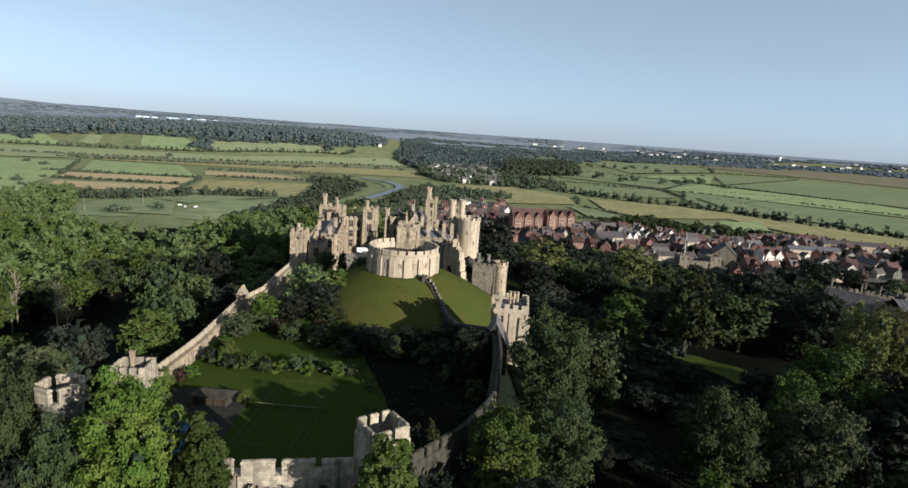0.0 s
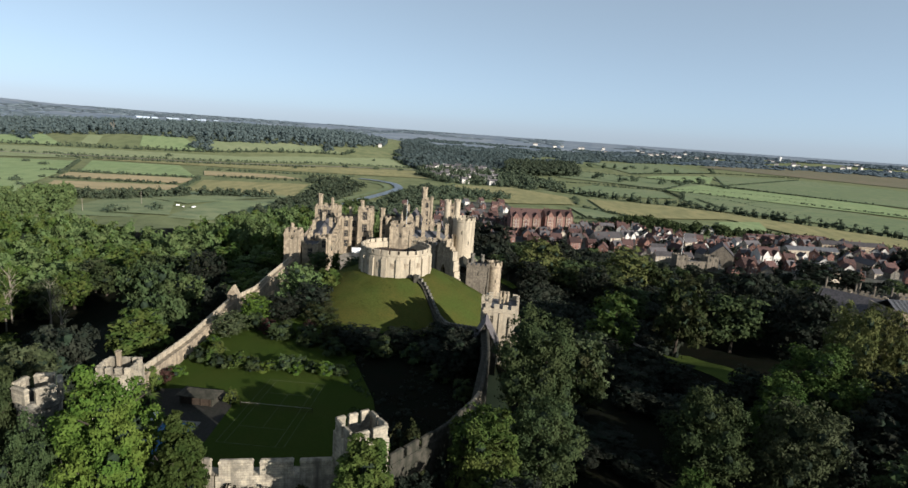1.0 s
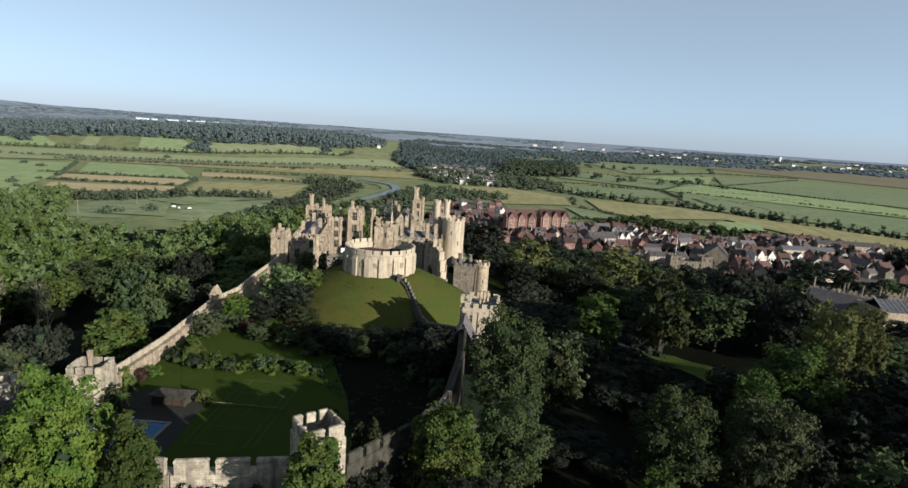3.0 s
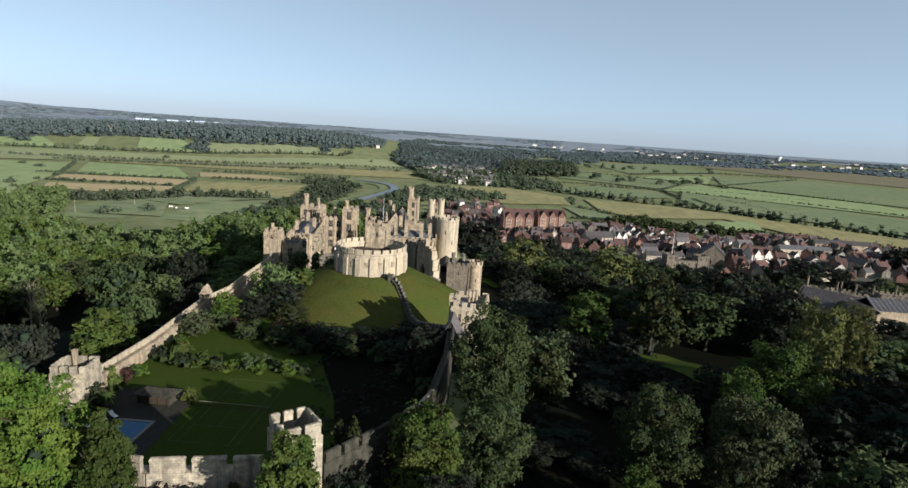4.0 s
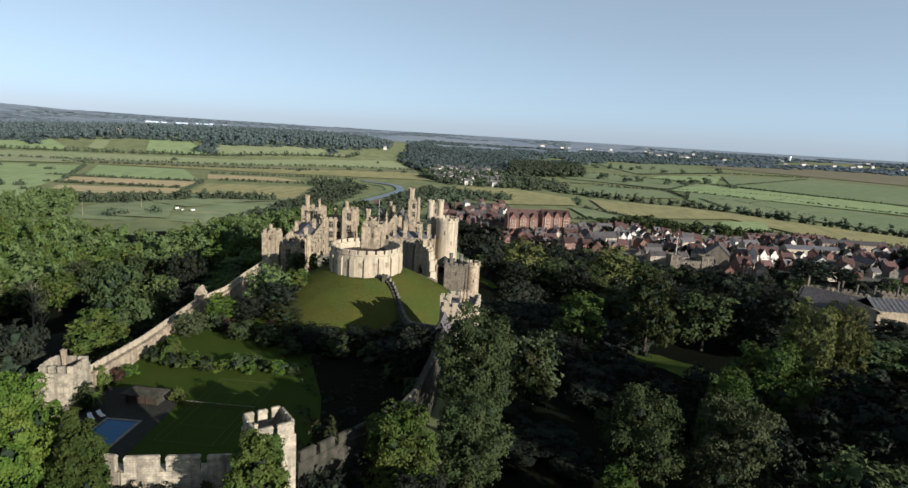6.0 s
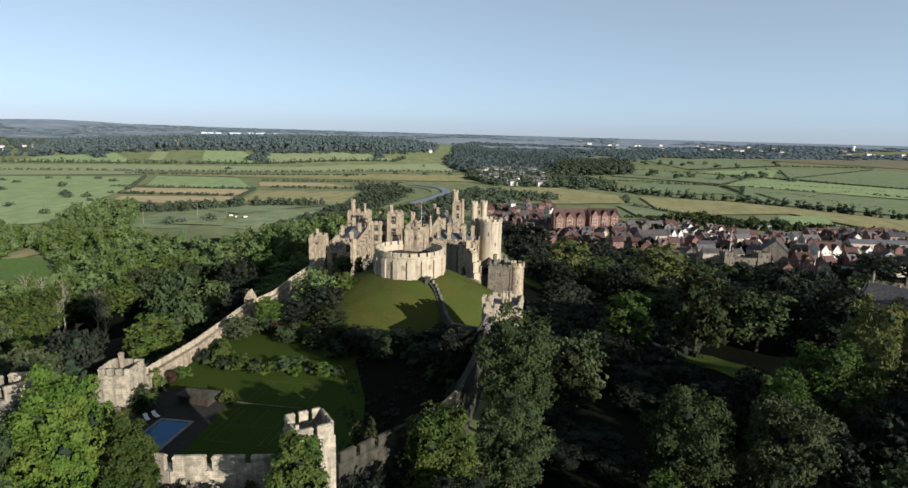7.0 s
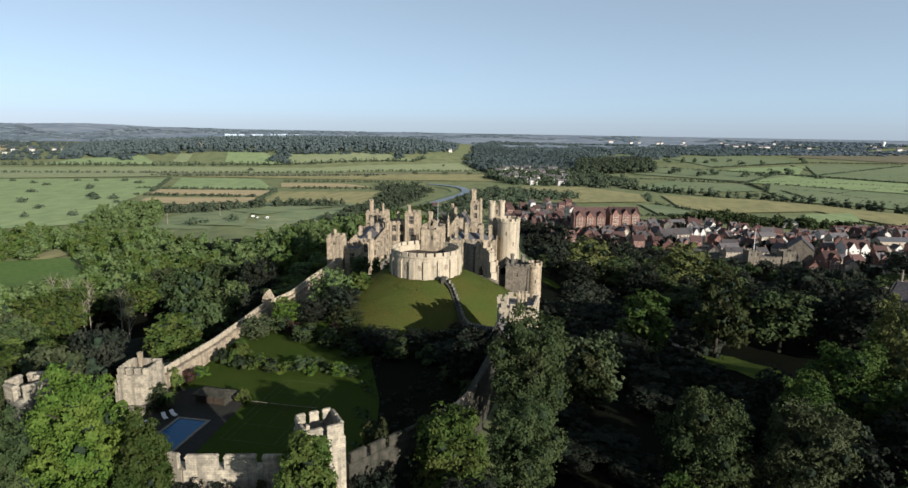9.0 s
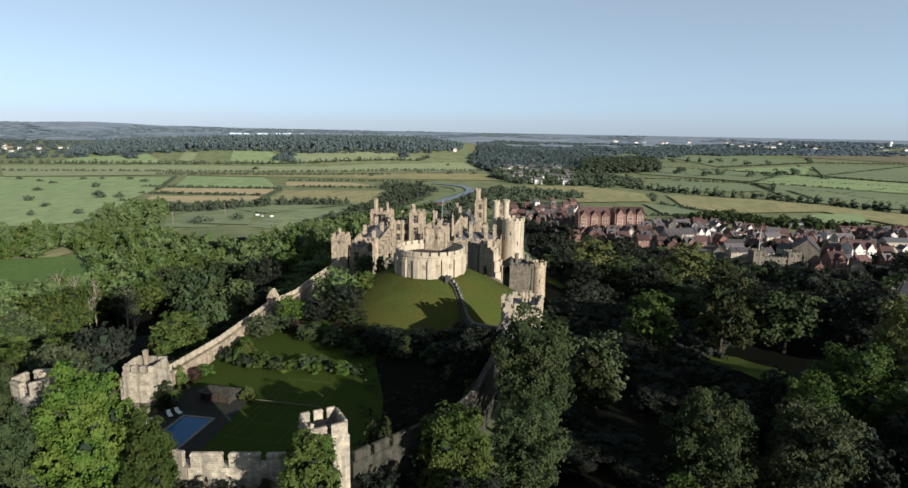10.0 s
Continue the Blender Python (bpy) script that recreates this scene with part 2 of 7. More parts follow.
L_BROWN = leaf_mat("browning_leaves", (0.019, 0.028, 0.010), (0.026, 0.035, 0.012), (0.033, 0.034, 0.015))
# olive lightened to stand in for haze over the west woods
L_OLIVE = leaf_mat("haze_lightened_olive_leaves", (0.054, 0.083, 0.029), (0.075, 0.109, 0.039), (0.087, 0.114, 0.043))
L_FRESH = leaf_mat("fresh_green_leaves", (0.023, 0.042, 0.010), (0.034, 0.055, 0.013), (0.042, 0.058, 0.015))
L_SUNNY = leaf_mat("sunny_olive_leaves", (0.046, 0.055, 0.017), (0.063, 0.071, 0.023), (0.074, 0.076, 0.027))
L_GREY = leaf_mat("grey_green_leaves", (0.035, 0.046, 0.021), (0.050, 0.062, 0.029), (0.058, 0.068, 0.034))
L_PURPLE = leaf_mat("purple_leaves", (0.030, 0.015, 0.013), (0.041, 0.020, 0.017), (0.033, 0.023, 0.017))
# the next three far leaf colours carry haze as a blue-grey tint
L_FAR_HAZE = leaf_mat("haze_tinted_far_leaves", (0.034, 0.049, 0.051), (0.049, 0.064, 0.063), (0.056, 0.071, 0.068))
L_HAZE = leaf_mat("haze_pale_leaves", (0.120, 0.149, 0.170), (0.144, 0.173, 0.192), (0.132, 0.161, 0.178))
L_BAND_HAZE = leaf_mat("haze_blue_band_leaves", (0.074, 0.096, 0.112), (0.090, 0.112, 0.128), (0.082, 0.104, 0.118))
L_HEDGE = leaf_mat("hedge_leaves", (0.033, 0.046, 0.030), (0.048, 0.064, 0.039), (0.055, 0.066, 0.040))
# solid crown hearts, coloured dark for the shade between the leaf lobes
L_INNER = leaf_mat("painted_crown_shade", (0.016, 0.024, 0.015), (0.021, 0.031, 0.019), (0.019, 0.028, 0.018))


# ---- building helpers ----
def mesh_of(bm, name, *mats):
    me = bpy.data.meshes.new(name)
    bm.normal_update()
    bm.to_mesh(me)
    bm.free()
    for m in mats:
        me.materials.append(m)
    return me


def part(name, bm, material, parent, label="", m=None):
    """Links a bmesh (or a mesh) as one part under a thing or a part."""
    me = mesh_of(bm, name, material) if isinstance(bm, bmesh.types.BMesh) else bm
    ob = new(name, me)
    ob.parent = parent
    if m is not None:
        ob.matrix_basis = m
    if label:
        ob["label"] = label
    return ob


def thing(name, label, category, m=None, group="", kind=""):
    ob = new(name)
    if m is not None:
        ob.matrix_basis = m
    return tagged(ob, label, category, group, kind)


def structure(name, bm, material, label, category):
    ob = new(name, mesh_of(bm, name, material))
    return tagged(ob, label, category, kind="structure")


def add_box(bm, x0, x1, y0, y1, z0, z1, taper=0.0):
    v = []
    for z, t in ((z0, 0.0), (z1, taper)):
        for x, y in ((x0 + t, y0 + t), (x1 - t, y0 + t), (x1 - t, y1 - t), (x0 + t, y1 - t)):
            v.append(bm.verts.new((x, y, z)))
    for f in ((3, 2, 1, 0), (4, 5, 6, 7), (0, 1, 5, 4), (1, 2, 6, 5), (2, 3, 7, 6), (3, 0, 4, 7)):
        bm.faces.new([v[k] for k in f])


def add_prism(bm, ring, z0, z1, top=1.0, cap=True):
    """A closed column over a ring of (x, y), its top scaled about the ring's middle."""
    cx = sum(p[0] for p in ring) / len(ring)
    cy = sum(p[1] for p in ring) / len(ring)
    lo = [bm.verts.new((x, y, z0)) for x, y in ring]
    hi = [bm.verts.new((cx + (x - cx) * top, cy + (y - cy) * top, z1)) for x, y in ring]
    n = len(ring)
    for k in range(n):
        bm.faces.new((lo[k], lo[(k + 1) % n], hi[(k + 1) % n], hi[k]))
    if cap:
        bm.faces.new(hi)
        bm.faces.new(lo[::-1])


def circle(r, n, cx=0.0, cy=0.0, off=0.0):
    return [(cx + r * math.cos(2 * math.pi * (k + off) / n), cy + r * math.sin(2 * math.pi * (k + off) / n)) for k in range(n)]


def add_lathe(bm, profile, n=40, closed=True):
    """Turns a profile of (radius, z) about the z axis."""
    rings = []
    for r, z in profile:
        rings.append([bm.verts.new((r * math.cos(2 * math.pi * k / n), r * math.sin(2 * math.pi * k / n), z)) for k in range(n)])
    count = len(rings)
    for i in range(count if closed else count - 1):
        a, b = rings[i], rings[(i + 1) % count]
        for k in range(n):
            bm.faces.new((a[k], a[(k + 1) % n], b[(k + 1) % n], b[k]))


MERLONS = {}


def merlon_mesh(w, h, t, mat):
    """One merlon with a sloping, slightly projecting coping, standing on z = 0, its length along x."""
    key = (round(w, 2), round(h, 2), round(t, 2), mat.name)
    if key not in MERLONS:
        bm = bmesh.new()
        add_box(bm, -w / 2, w / 2, -t / 2, t / 2, -0.15, h * 0.82)
        p = 0.06
        add_box(bm, -w / 2 - p, w / 2 + p, -t / 2 - p, t / 2 + p, h * 0.80, h * 0.88)
        add_box(bm, -w / 2 - p, w / 2 + p, -t / 2 - p, t / 2 + p, h * 0.88, h, min(t, w) * 0.3)
        MERLONS[key] = mesh_of(bm, "merlon", mat)
    return MERLONS[key]


def crenellate(parent, p0, p1, z0, z1, w, gap, h, t, mat, ends=True):
    """Merlons in a row from p0 to p1 on a parapet that goes from z0 to z1."""
    p0, p1 = Vector(p0), Vector(p1)
    length = (p1 - p0).length
    n = max(1, int((length + gap) / (w + gap)))
    pitch = length / n
    me = merlon_mesh(pitch - gap, h, t, mat)
    ang = math.degrees(math.atan2(p1.y - p0.y, p1.x - p0.x))
    for k in range(n):
        f = (k + 0.5) / n
        p = p0.lerp(p1, f)
        part("merlon", me, None, parent, m=pose(p.x, p.y, z0 + (z1 - z0) * f, 0, 0, ang))


WINDOWS = {}


def window_mesh(w, h, mat, mull=1):
    """A pane with a stone frame and mullions; it stands in the plane y = 0 and looks towards -y."""
    key = (round(w, 2), round(h, 2), mat.name, mull)
    if key not in WINDOWS:
        f = 0.09
        xs = [-w / 2]
        for k in range(mull + 1):
            a = -w / 2 + w * k / (mull + 1)
            e = -w / 2 + w * (k + 1) / (mull + 1)
            xs += [a + f * (1 if k == 0 else 0.5), e - f * (1 if k == mull else 0.5)]
        xs.append(w / 2)
        zs = [0, f, h * 0.6 - f / 2, h * 0.6 + f / 2, h - f, h]
        bm = bmesh.new()
        grid = {(i, k, d): bm.verts.new((x, -0.08 * d, z)) for i, x in enumerate(xs) for k, z in enumerate(zs) for d in (0, 1)}
        for i in range(len(xs) - 1):
            for k in range(len(zs) - 1):
                pane = i % 2 == 1 and k % 2 == 1
                d = 0 if pane else 1
                face = bm.faces.new((grid[i, k, d], grid[i + 1, k, d], grid[i + 1, k + 1, d], grid[i, k + 1, d]))
                face.material_index = 0 if pane else 1
                if pane:
                    for (p, q), (r, s) in (((i, k), (i + 1, k)), ((i + 1, k), (i + 1, k + 1)), ((i + 1, k + 1), (i, k + 1)), ((i, k + 1), (i, k))):
                        bm.faces.new((grid[p, q, 1], grid[r, s, 1], grid[r, s, 0], grid[p, q, 0])).material_index = 1
        bmesh.ops.delete(bm, geom=[v for v in bm.verts if not v.link_faces], context="VERTS")
        me = bpy.data.meshes.new("window")
        bm.to_mesh(me)
        bm.free()
        me.materials.append(GLASS)
        me.materials.append(mat)
        WINDOWS[key] = me
    return WINDOWS[key]


def add_facade(bm, o, u, n, width, z0, z1, holes, depth=0.3):
    """A wall face from o along u, with niches (x0, x1, z0, z1) sunk along -n."""
    xs = sorted({0.0, width, *[v for h in holes for v in h[:2]]})
    zs = sorted({z0, z1, *[v for h in holes for v in h[2:]]})
    o, u, n = Vector(o), Vector(u), Vector(n)

    def at(x, z, d=0.0):
        p = o + u * x - n * d
        return bm.verts.new((p.x, p.y, z))
    for a, b in zip(xs, xs[1:]):
        for c, d in zip(zs, zs[1:]):
            inside = any(h[0] <= a and b <= h[1] and h[2] <= c and d <= h[3] for h in holes)
            if not inside:
                bm.faces.new((at(a, c), at(b, c), at(b, d), at(a, d)))
    for a, b, c, d in holes:
        bm.faces.new((at(a, c), at(b, c), at(b, c, depth), at(a, c, depth)))
        bm.faces.new((at(a, d, depth), at(b, d, depth), at(b, d), at(a, d)))
        bm.faces.new((at(a, c), at(a, c, depth), at(a, d, depth), at(a, d)))
        bm.faces.new((at(b, c, depth), at(b, c), at(b, d), at(b, d, depth)))


PILASTERS = {}


def pilaster_mesh(h, mat):
    """A shallow wall buttress with one sloping set-off, looking towards -y."""
    key = (round(h, 2), mat.name)
    if key not in PILASTERS:
        bm = bmesh.new()
        add_box(bm, -0.32, 0.32, -0.42, 0.1, -5.5, h * 0.5)
        add_box(bm, -0.26, 0.26, -0.26, 0.1, h * 0.5, h, 0.04)
        PILASTERS[key] = mesh_of(bm, "pilaster", mat)
    return PILASTERS[key]


SIDES = ((0, -1, "s"), (1, 0, "e"), (0, 1, "n"), (-1, 0, "w"))


def block(name, label, category, x, y, rot, w, d, z0, z1, mat=None, wins="", floors=2, win=(1.1, 1.9), pitch=3.2, merl=(1.3, 0.8, 1.1), sill=None, roof=None, group="", band=True, trim=None, merl_mat=None, mull=1):
    """A stone block with niches and windows on the sides named in wins, a string course, a parapet with merlons and a flat roof behind it."""
    mat = mat or STONE
    trim = trim or mat
    win = (win[0] * 1.18, win[1] * 1.12)
    root = thing(name, label, category, pose(x, y, z0, 0, 0, rot), group)
    h = z1 - z0
    bm = bmesh.new()
    top = h - (merl[2] + 0.3 if merl else 0.0)
    lo = sill if sill is not None else 1.5
    panes = []
    for nx, ny, key in SIDES:
        length = w if ny else d
        half = d / 2 if ny else w / 2
        n = Vector((nx, ny, 0))
        u = Vector((-ny, nx, 0))
        o = n * half - u * (length / 2)
        holes = []
        if key in wins:
            cols = max(1, int((length - 0.8) / pitch))
            for c in range(cols):
                xc = length * (c + 0.5) / cols
                for f in range(floors):
                    zc = lo + (top - lo - win[1] - 0.6) * (f / max(1, floors - 1) if floors > 1 else 0.6)
                    holes.append((xc - win[0] / 2, xc + win[0] / 2, zc, zc + win[1]))
                    p = o + u * xc - n * 0.26
                    panes.append((p.x, p.y, zc, math.degrees(math.atan2(ny, nx)) + 90))
        add_facade(bm, o, u, n, length, -6.0, top, holes)
    vs = [bm.verts.new(p) for p in ((-w / 2, -d / 2, top), (w / 2, -d / 2, top), (w / 2, d / 2, top), (-w / 2, d / 2, top))]
    bm.faces.new(vs)
    part("wall", bm, mat, root)
    for px, py, pz, a in panes:
        part("window", window_mesh(win[0], win[1], trim, mull), None, root, m=pose(px, py, pz, 0, 0, a))
    if band:
        bm = bmesh.new()
        e = 0.16
        add_box(bm, -w / 2 - e, w / 2 + e, -d / 2 - e, d / 2 + e, top - 0.35, top - 0.03)
        part("string_course", bm, trim, root)
        step = (top - lo - win[1] - 0.6) / max(1, floors - 1)
        if wins and floors > 1 and step > win[1] + 0.5:
            zm = lo + (win[1] + step) / 2
            bm = bmesh.new()
            add_box(bm, -w / 2 - 0.12, w / 2 + 0.12, -d / 2 - 0.12, d / 2 + 0.12, zm - 0.14, zm + 0.14)
            part("string_course", bm, trim, root)
        for nx, ny, key in SIDES:
            length = w if ny else d
            if key not in wins or length < 5.0 or pitch < 2.4:
                continue
            half = (d / 2 if ny else w / 2)
            cols = max(1, int((length - 0.8) / pitch))
            rib = pilaster_mesh(top - 0.5, mat)
            for c in range(cols + 1):
                f = -length / 2 + length * c / cols
                f = max(-length / 2 + 0.3, min(length / 2 - 0.3, f))
                part("pilaster", rib, None, root, m=pose(nx * half - ny * f, ny * half + nx * f, 0, 0, 0, math.degrees(math.atan2(ny, nx)) + 90))
    if merl:
        t = 0.45
        bm = bmesh.new()
        for a, b, c, dd in ((-w / 2, w / 2, -d / 2, -d / 2 + t), (-w / 2, w / 2, d / 2 - t, d / 2), (-w / 2, -w / 2 + t, -d / 2 + t, d / 2 - t), (w / 2 - t, w / 2, -d / 2 + t, d / 2 - t)):
            add_box(bm, a, b, c, dd, top - 0.02, top + 0.5)
        part("parapet", bm, mat, root)
        mm = merl_mat or mat
        k = t / 2
        for a, b in (((-w / 2, -d / 2 + k), (w / 2, -d / 2 + k)), ((-w / 2, d / 2 - k), (w / 2, d / 2 - k)), ((-w / 2 + k, -d / 2 + t), (-w / 2 + k, d / 2 - t)), ((w / 2 - k, -d / 2 + t), (w / 2 - k, d / 2 - t))):
            crenellate(root, (*a, 0), (*b, 0), top + 0.5, top + 0.5, merl[0], merl[1], merl[2] - 0.2, t, mm)
        bm = bmesh.new()
        add_box(bm, -w / 2 + t, w / 2 - t, -d / 2 + t, d / 2 - t, top, top + 0.06)
        part("roof", bm, LEAD, root, "grey lead flat roof")
    return root


def add_gable(bm, w, d, z, rise, over=0.4, thick=0.25):
    """A pitched roof over a w x d plan, its ridge along x, as a closed shell with thick eaves."""
    x, y = w / 2 + over * 0.6, d / 2 + over
    drop = rise * over / (d / 2)
    pts = [(-y, z - drop), (0, z + rise), (y, z - drop), (y, z - drop + thick), (0, z + rise + thick), (-y, z - drop + thick)]
    a = [bm.verts.new((-x, p[0], p[1])) for p in pts]
    b = [bm.verts.new((x, p[0], p[1])) for p in pts]
    for k in range(6):
        j = (k + 1) % 6
        bm.faces.new((a[k], a[j], b[j], b[k]))
    for s in (a[::-1], b):
        bm.faces.new((s[0], s[1], s[4], s[5]))
        bm.faces.new((s[1], s[2], s[3], s[4]))


def round_tower(name, label, x, y, r, z0, z1, n_merl, mat, slits=(), batter=0.0, mh=1.3, group="", mm=None, n=40, fill=0.66):
    """A round tower with a battered foot, a corbelled band and merlons round its top."""
    root = thing(name, label, "tower", pose(x, y, z0), group)
    h = z1 - z0
    top = h - mh
    bm = bmesh.new()
    add_lathe(bm, [(0.01, -6), (r + batter, -6), (r + batter * 0.4, h * 0.3), (r, h * 0.55), (r, top - 1.0), (r + 0.18, top - 0.8), (r + 0.18, top), (r - 0.5, top), (r - 0.5, top - 1.3), (0.01, top - 1.3)], n, False)
    part("wall", bm, mat, root)
    t = 0.5
    w = 2 * math.pi * (r - t / 2) / n_merl * fill
    me = merlon_mesh(w, mh, t, mm or mat)
    for k in range(n_merl):
        a = 360 * (k + 0.5) / n_merl
        c = radians(a)
        part("merlon", me, None, root, m=pose((r - 0.12) * math.cos(c), (r - 0.12) * math.sin(c), top, 0, 0, a + 90))
    # each slit is a near-black box in place of a shaded recess
    for a, z, w2, h2 in slits:
        bm = bmesh.new()
        add_box(bm, -w2 / 2, w2 / 2, -0.03, 0.4, 0, h2)
        c = radians(a)
        part("arrow_slit", bm, DARK, root, "narrow arrow slit as a shade-dark box", pose((r + 0.01) * math.cos(c), (r + 0.01) * math.sin(c), z, 0, 0, a + 90))
    return root


def octagon_turret(parent, x, y, r, z0, z1, mat, n_merl=8, n=8):
    """A slim turret as a part: shaft with a corbelled top and small merlons."""
    bm = bmesh.new()
    top = z1 - 0.7
    add_prism(bm, circle(r, n, 0, 0, 0.5), z0, top - 0.9)
    add_prism(bm, circle(r, n, 0, 0, 0.5), top - 0.9, top - 0.6, 1.09)
    add_prism(bm, circle(r * 1.09, n, 0, 0, 0.5), top - 0.6, top)
    t = part("turret", bm, mat, parent, m=pose(x, y, 0))
    w = 2 * math.pi * r * 1.1 / n_merl * 0.6
    me = merlon_mesh(w, 0.75, 0.26, mat)
    for k in range(n_merl):
        a = 360 * k / n_merl
        c = radians(a)
        part("merlon", me, None, t, m=pose((r * 1.06 - 0.13) * math.cos(c), (r * 1.06 - 0.13) * math.sin(c), top, 0, 0, a + 90))
    return t


def chimney(parent, x, y, z0, z1, w=1.1, d=0.8, mat=None, pots=2):
    bm = bmesh.new()
    add_box(bm, -w / 2, w / 2, -d / 2, d / 2, z0, z1 - 0.35)
    add_box(bm, -w / 2 - 0.12, w / 2 + 0.12, -d / 2 - 0.12, d / 2 + 0.12, z1 - 0.35, z1 - 0.1)
    for k in range(pots):
        px = -w / 2 + w * (k + 0.5) / pots
        add_prism(bm, circle(0.16, 8, px, 0), z1 - 0.1, z1 + 0.45, 0.8)
    part("chimney", bm, mat or STONE, parent, m=pose(x, y, 0))


# ---- ground ----
HILL_NEAR = [(-30, 100, -0.6), (-45, 75, -0.6), (-10, 120, -0.6), (-50, 130, -0.8), (-12, 80, -0.6), (-30, 48, 1), (-5, 45, 1), (-60, 55, 0), (0, 0, -3), (0, -80, -8),
             (-80, 0, -10), (70, 0, -6), (20, 85, 0), (45, 72, -3), (66, 132, -4), (60, 155, -7), (85, 100, -4), (125, 110, -6), (140, 180, -6), (30, 180, -7)]
HILL_CASTLE = [(24, 225, -10), (60, 220, -16), (110, 260, -24), (40, 300, -26), (130, 350, -34), (-20, 171, -1), (-45, 195, -4), (-50, 240, -4.5), (-20, 250, -5.5),
               (-20, 310, -12), (-70, 300, -14), (5, 255, -12), (8, 212, -10), (200, 250, -20), (260, 330, -33), (200, 100, -8)]
HILL_WEST = [(-75, 105, -8), (-80, 160, -17), (-92, 214, -28), (-78, 245, -24), (-130, 120, -27), (-160, 200, -36), (-120, 300, -36), (-220, 300, -42), (-250, 150, -40),
             (-60, 380, -40), (-20, 430, -42), (-300, 330, -44), (-350, 480, -48), (-200, 520, -47), (-250, 0, -36)]
HILL_TOWN = [(80, 450, -33), (150, 415, -35), (200, 420, -36), (260, 450, -35), (150, 550, -38), (350, 520, -36), (30, 560, -43), (250, 630, -46), (400, 420, -33), (110, 640, -47), (420, 640, -47), (-60, 650, -48)]
HILL = np.array(HILL_NEAR + HILL_CASTLE + HILL_WEST + HILL_TOWN, dtype=float)


def smooth(v):
    v = np.clip(v, 0, 1)
    return v * v * (3 - 2 * v)


def height(x, y):
    """Height of the land: the castle's spur, the valley plain, the wooded ridge and the land that rises to the horizon."""
    x, y = np.asarray(x, dtype=float), np.asarray(y, dtype=float)
    d2 = (x[..., None] - HILL[:, 0]) ** 2 + (y[..., None] - HILL[:, 1]) ** 2 + 60.0
    w = d2 ** -1.7
    spur = (w * HILL[:, 2]).sum(-1) / w.sum(-1)
    out = np.maximum.reduce([(y - 600) / 130, (-x - 260) / 160, (x - 420) / 200, (-y - 100) / 300])
    plain = -48.0 + 0 * x
    plain = plain + 44 * smooth((y - 1100) / 600) * smooth(-x / 500) * smooth((4200 - y) / 2000) * (0.6 + 0.4 * smooth((x + 1400) / 500))
    far = np.hypot(x, y)
    plain = plain + 56 * smooth((far - 3000) / 1900) + 8 * smooth((-x - 1700) / 1500) * smooth((far - 2500) / 2000)
    plain = plain + 26 * np.exp(-(((x + 2900) / 380) ** 2 + ((y - 3500) / 500) ** 2))
    s = smooth(out)
    return spur * (1 - s) + plain * s


def hz(x, y):
    return float(height(x, y))


def axis(stops):
    out = []
    for (a, b, step) in stops:
        n = max(1, round((b - a) / step))
        out += [a + (b - a) * k / n for k in range(n)]
    return np.array(out + [stops[-1][1]])


gx = axis([(-4950, -2400, 170), (-2400, -700, 50), (-700, -180, 14), (-180, 180, 6), (180, 700, 14), (700, 2400, 50), (2400, 4950, 170)])
gy = axis([(-1500, -200, 100), (-200, 20, 20), (20, 330, 6), (330, 800, 14), (800, 2600, 45), (2600, 4950, 120)])
GX, GY = np.meshgrid(gx, gy)
GZ = height(GX, GY)
ground_me = bpy.data.meshes.new("ground")
nx_, ny_ = len(gx), len(gy)
idx = np.arange(nx_ * ny_).reshape(ny_, nx_)
quads = np.stack([idx[:-1, :-1], idx[:-1, 1:], idx[1:, 1:], idx[1:, :-1]], -1).reshape(-1, 4)
ground_me.from_pydata(np.stack([GX, GY, GZ], -1).reshape(-1, 3).tolist(), [], quads.tolist())
ground_me.materials.append(PLAIN)
for p in ground_me.polygons:
    p.use_smooth = True
tagged(new("ground", ground_me), "green valley land with a castle spur and far ridges", "ground", kind="structure")


def draped(name, pts, mat, label, category="field", lift=0.7, step=60.0, flat=None):
    """A patch of land over the polygon pts, cut fine enough to lie on the ground."""
    bm = bmesh.new()
    bm.faces.new([bm.verts.new((x, y, 0)) for x, y in pts])
    xs, ys = [p[0] for p in pts], [p[1] for p in pts]
    for lo, hi, n in ((min(xs), max(xs), (1, 0, 0)), (min(ys), max(ys), (0, 1, 0))):
        k = lo + step
        while k < hi:
            bmesh.ops.bisect_plane(bm, geom=bm.verts[:] + bm.edges[:] + bm.faces[:], plane_co=Vector(n) * k, plane_no=n)
            k += step
    for v in bm.verts:
        v.co.z = (hz(v.co.x, v.co.y) if flat is None else flat) + lift
    bmesh.ops.recalc_face_normals(bm, faces=bm.faces[:])
    for f in bm.faces:
        if f.normal.z < 0:
            f.normal_flip()
    return structure(name, bm, mat, label, category)


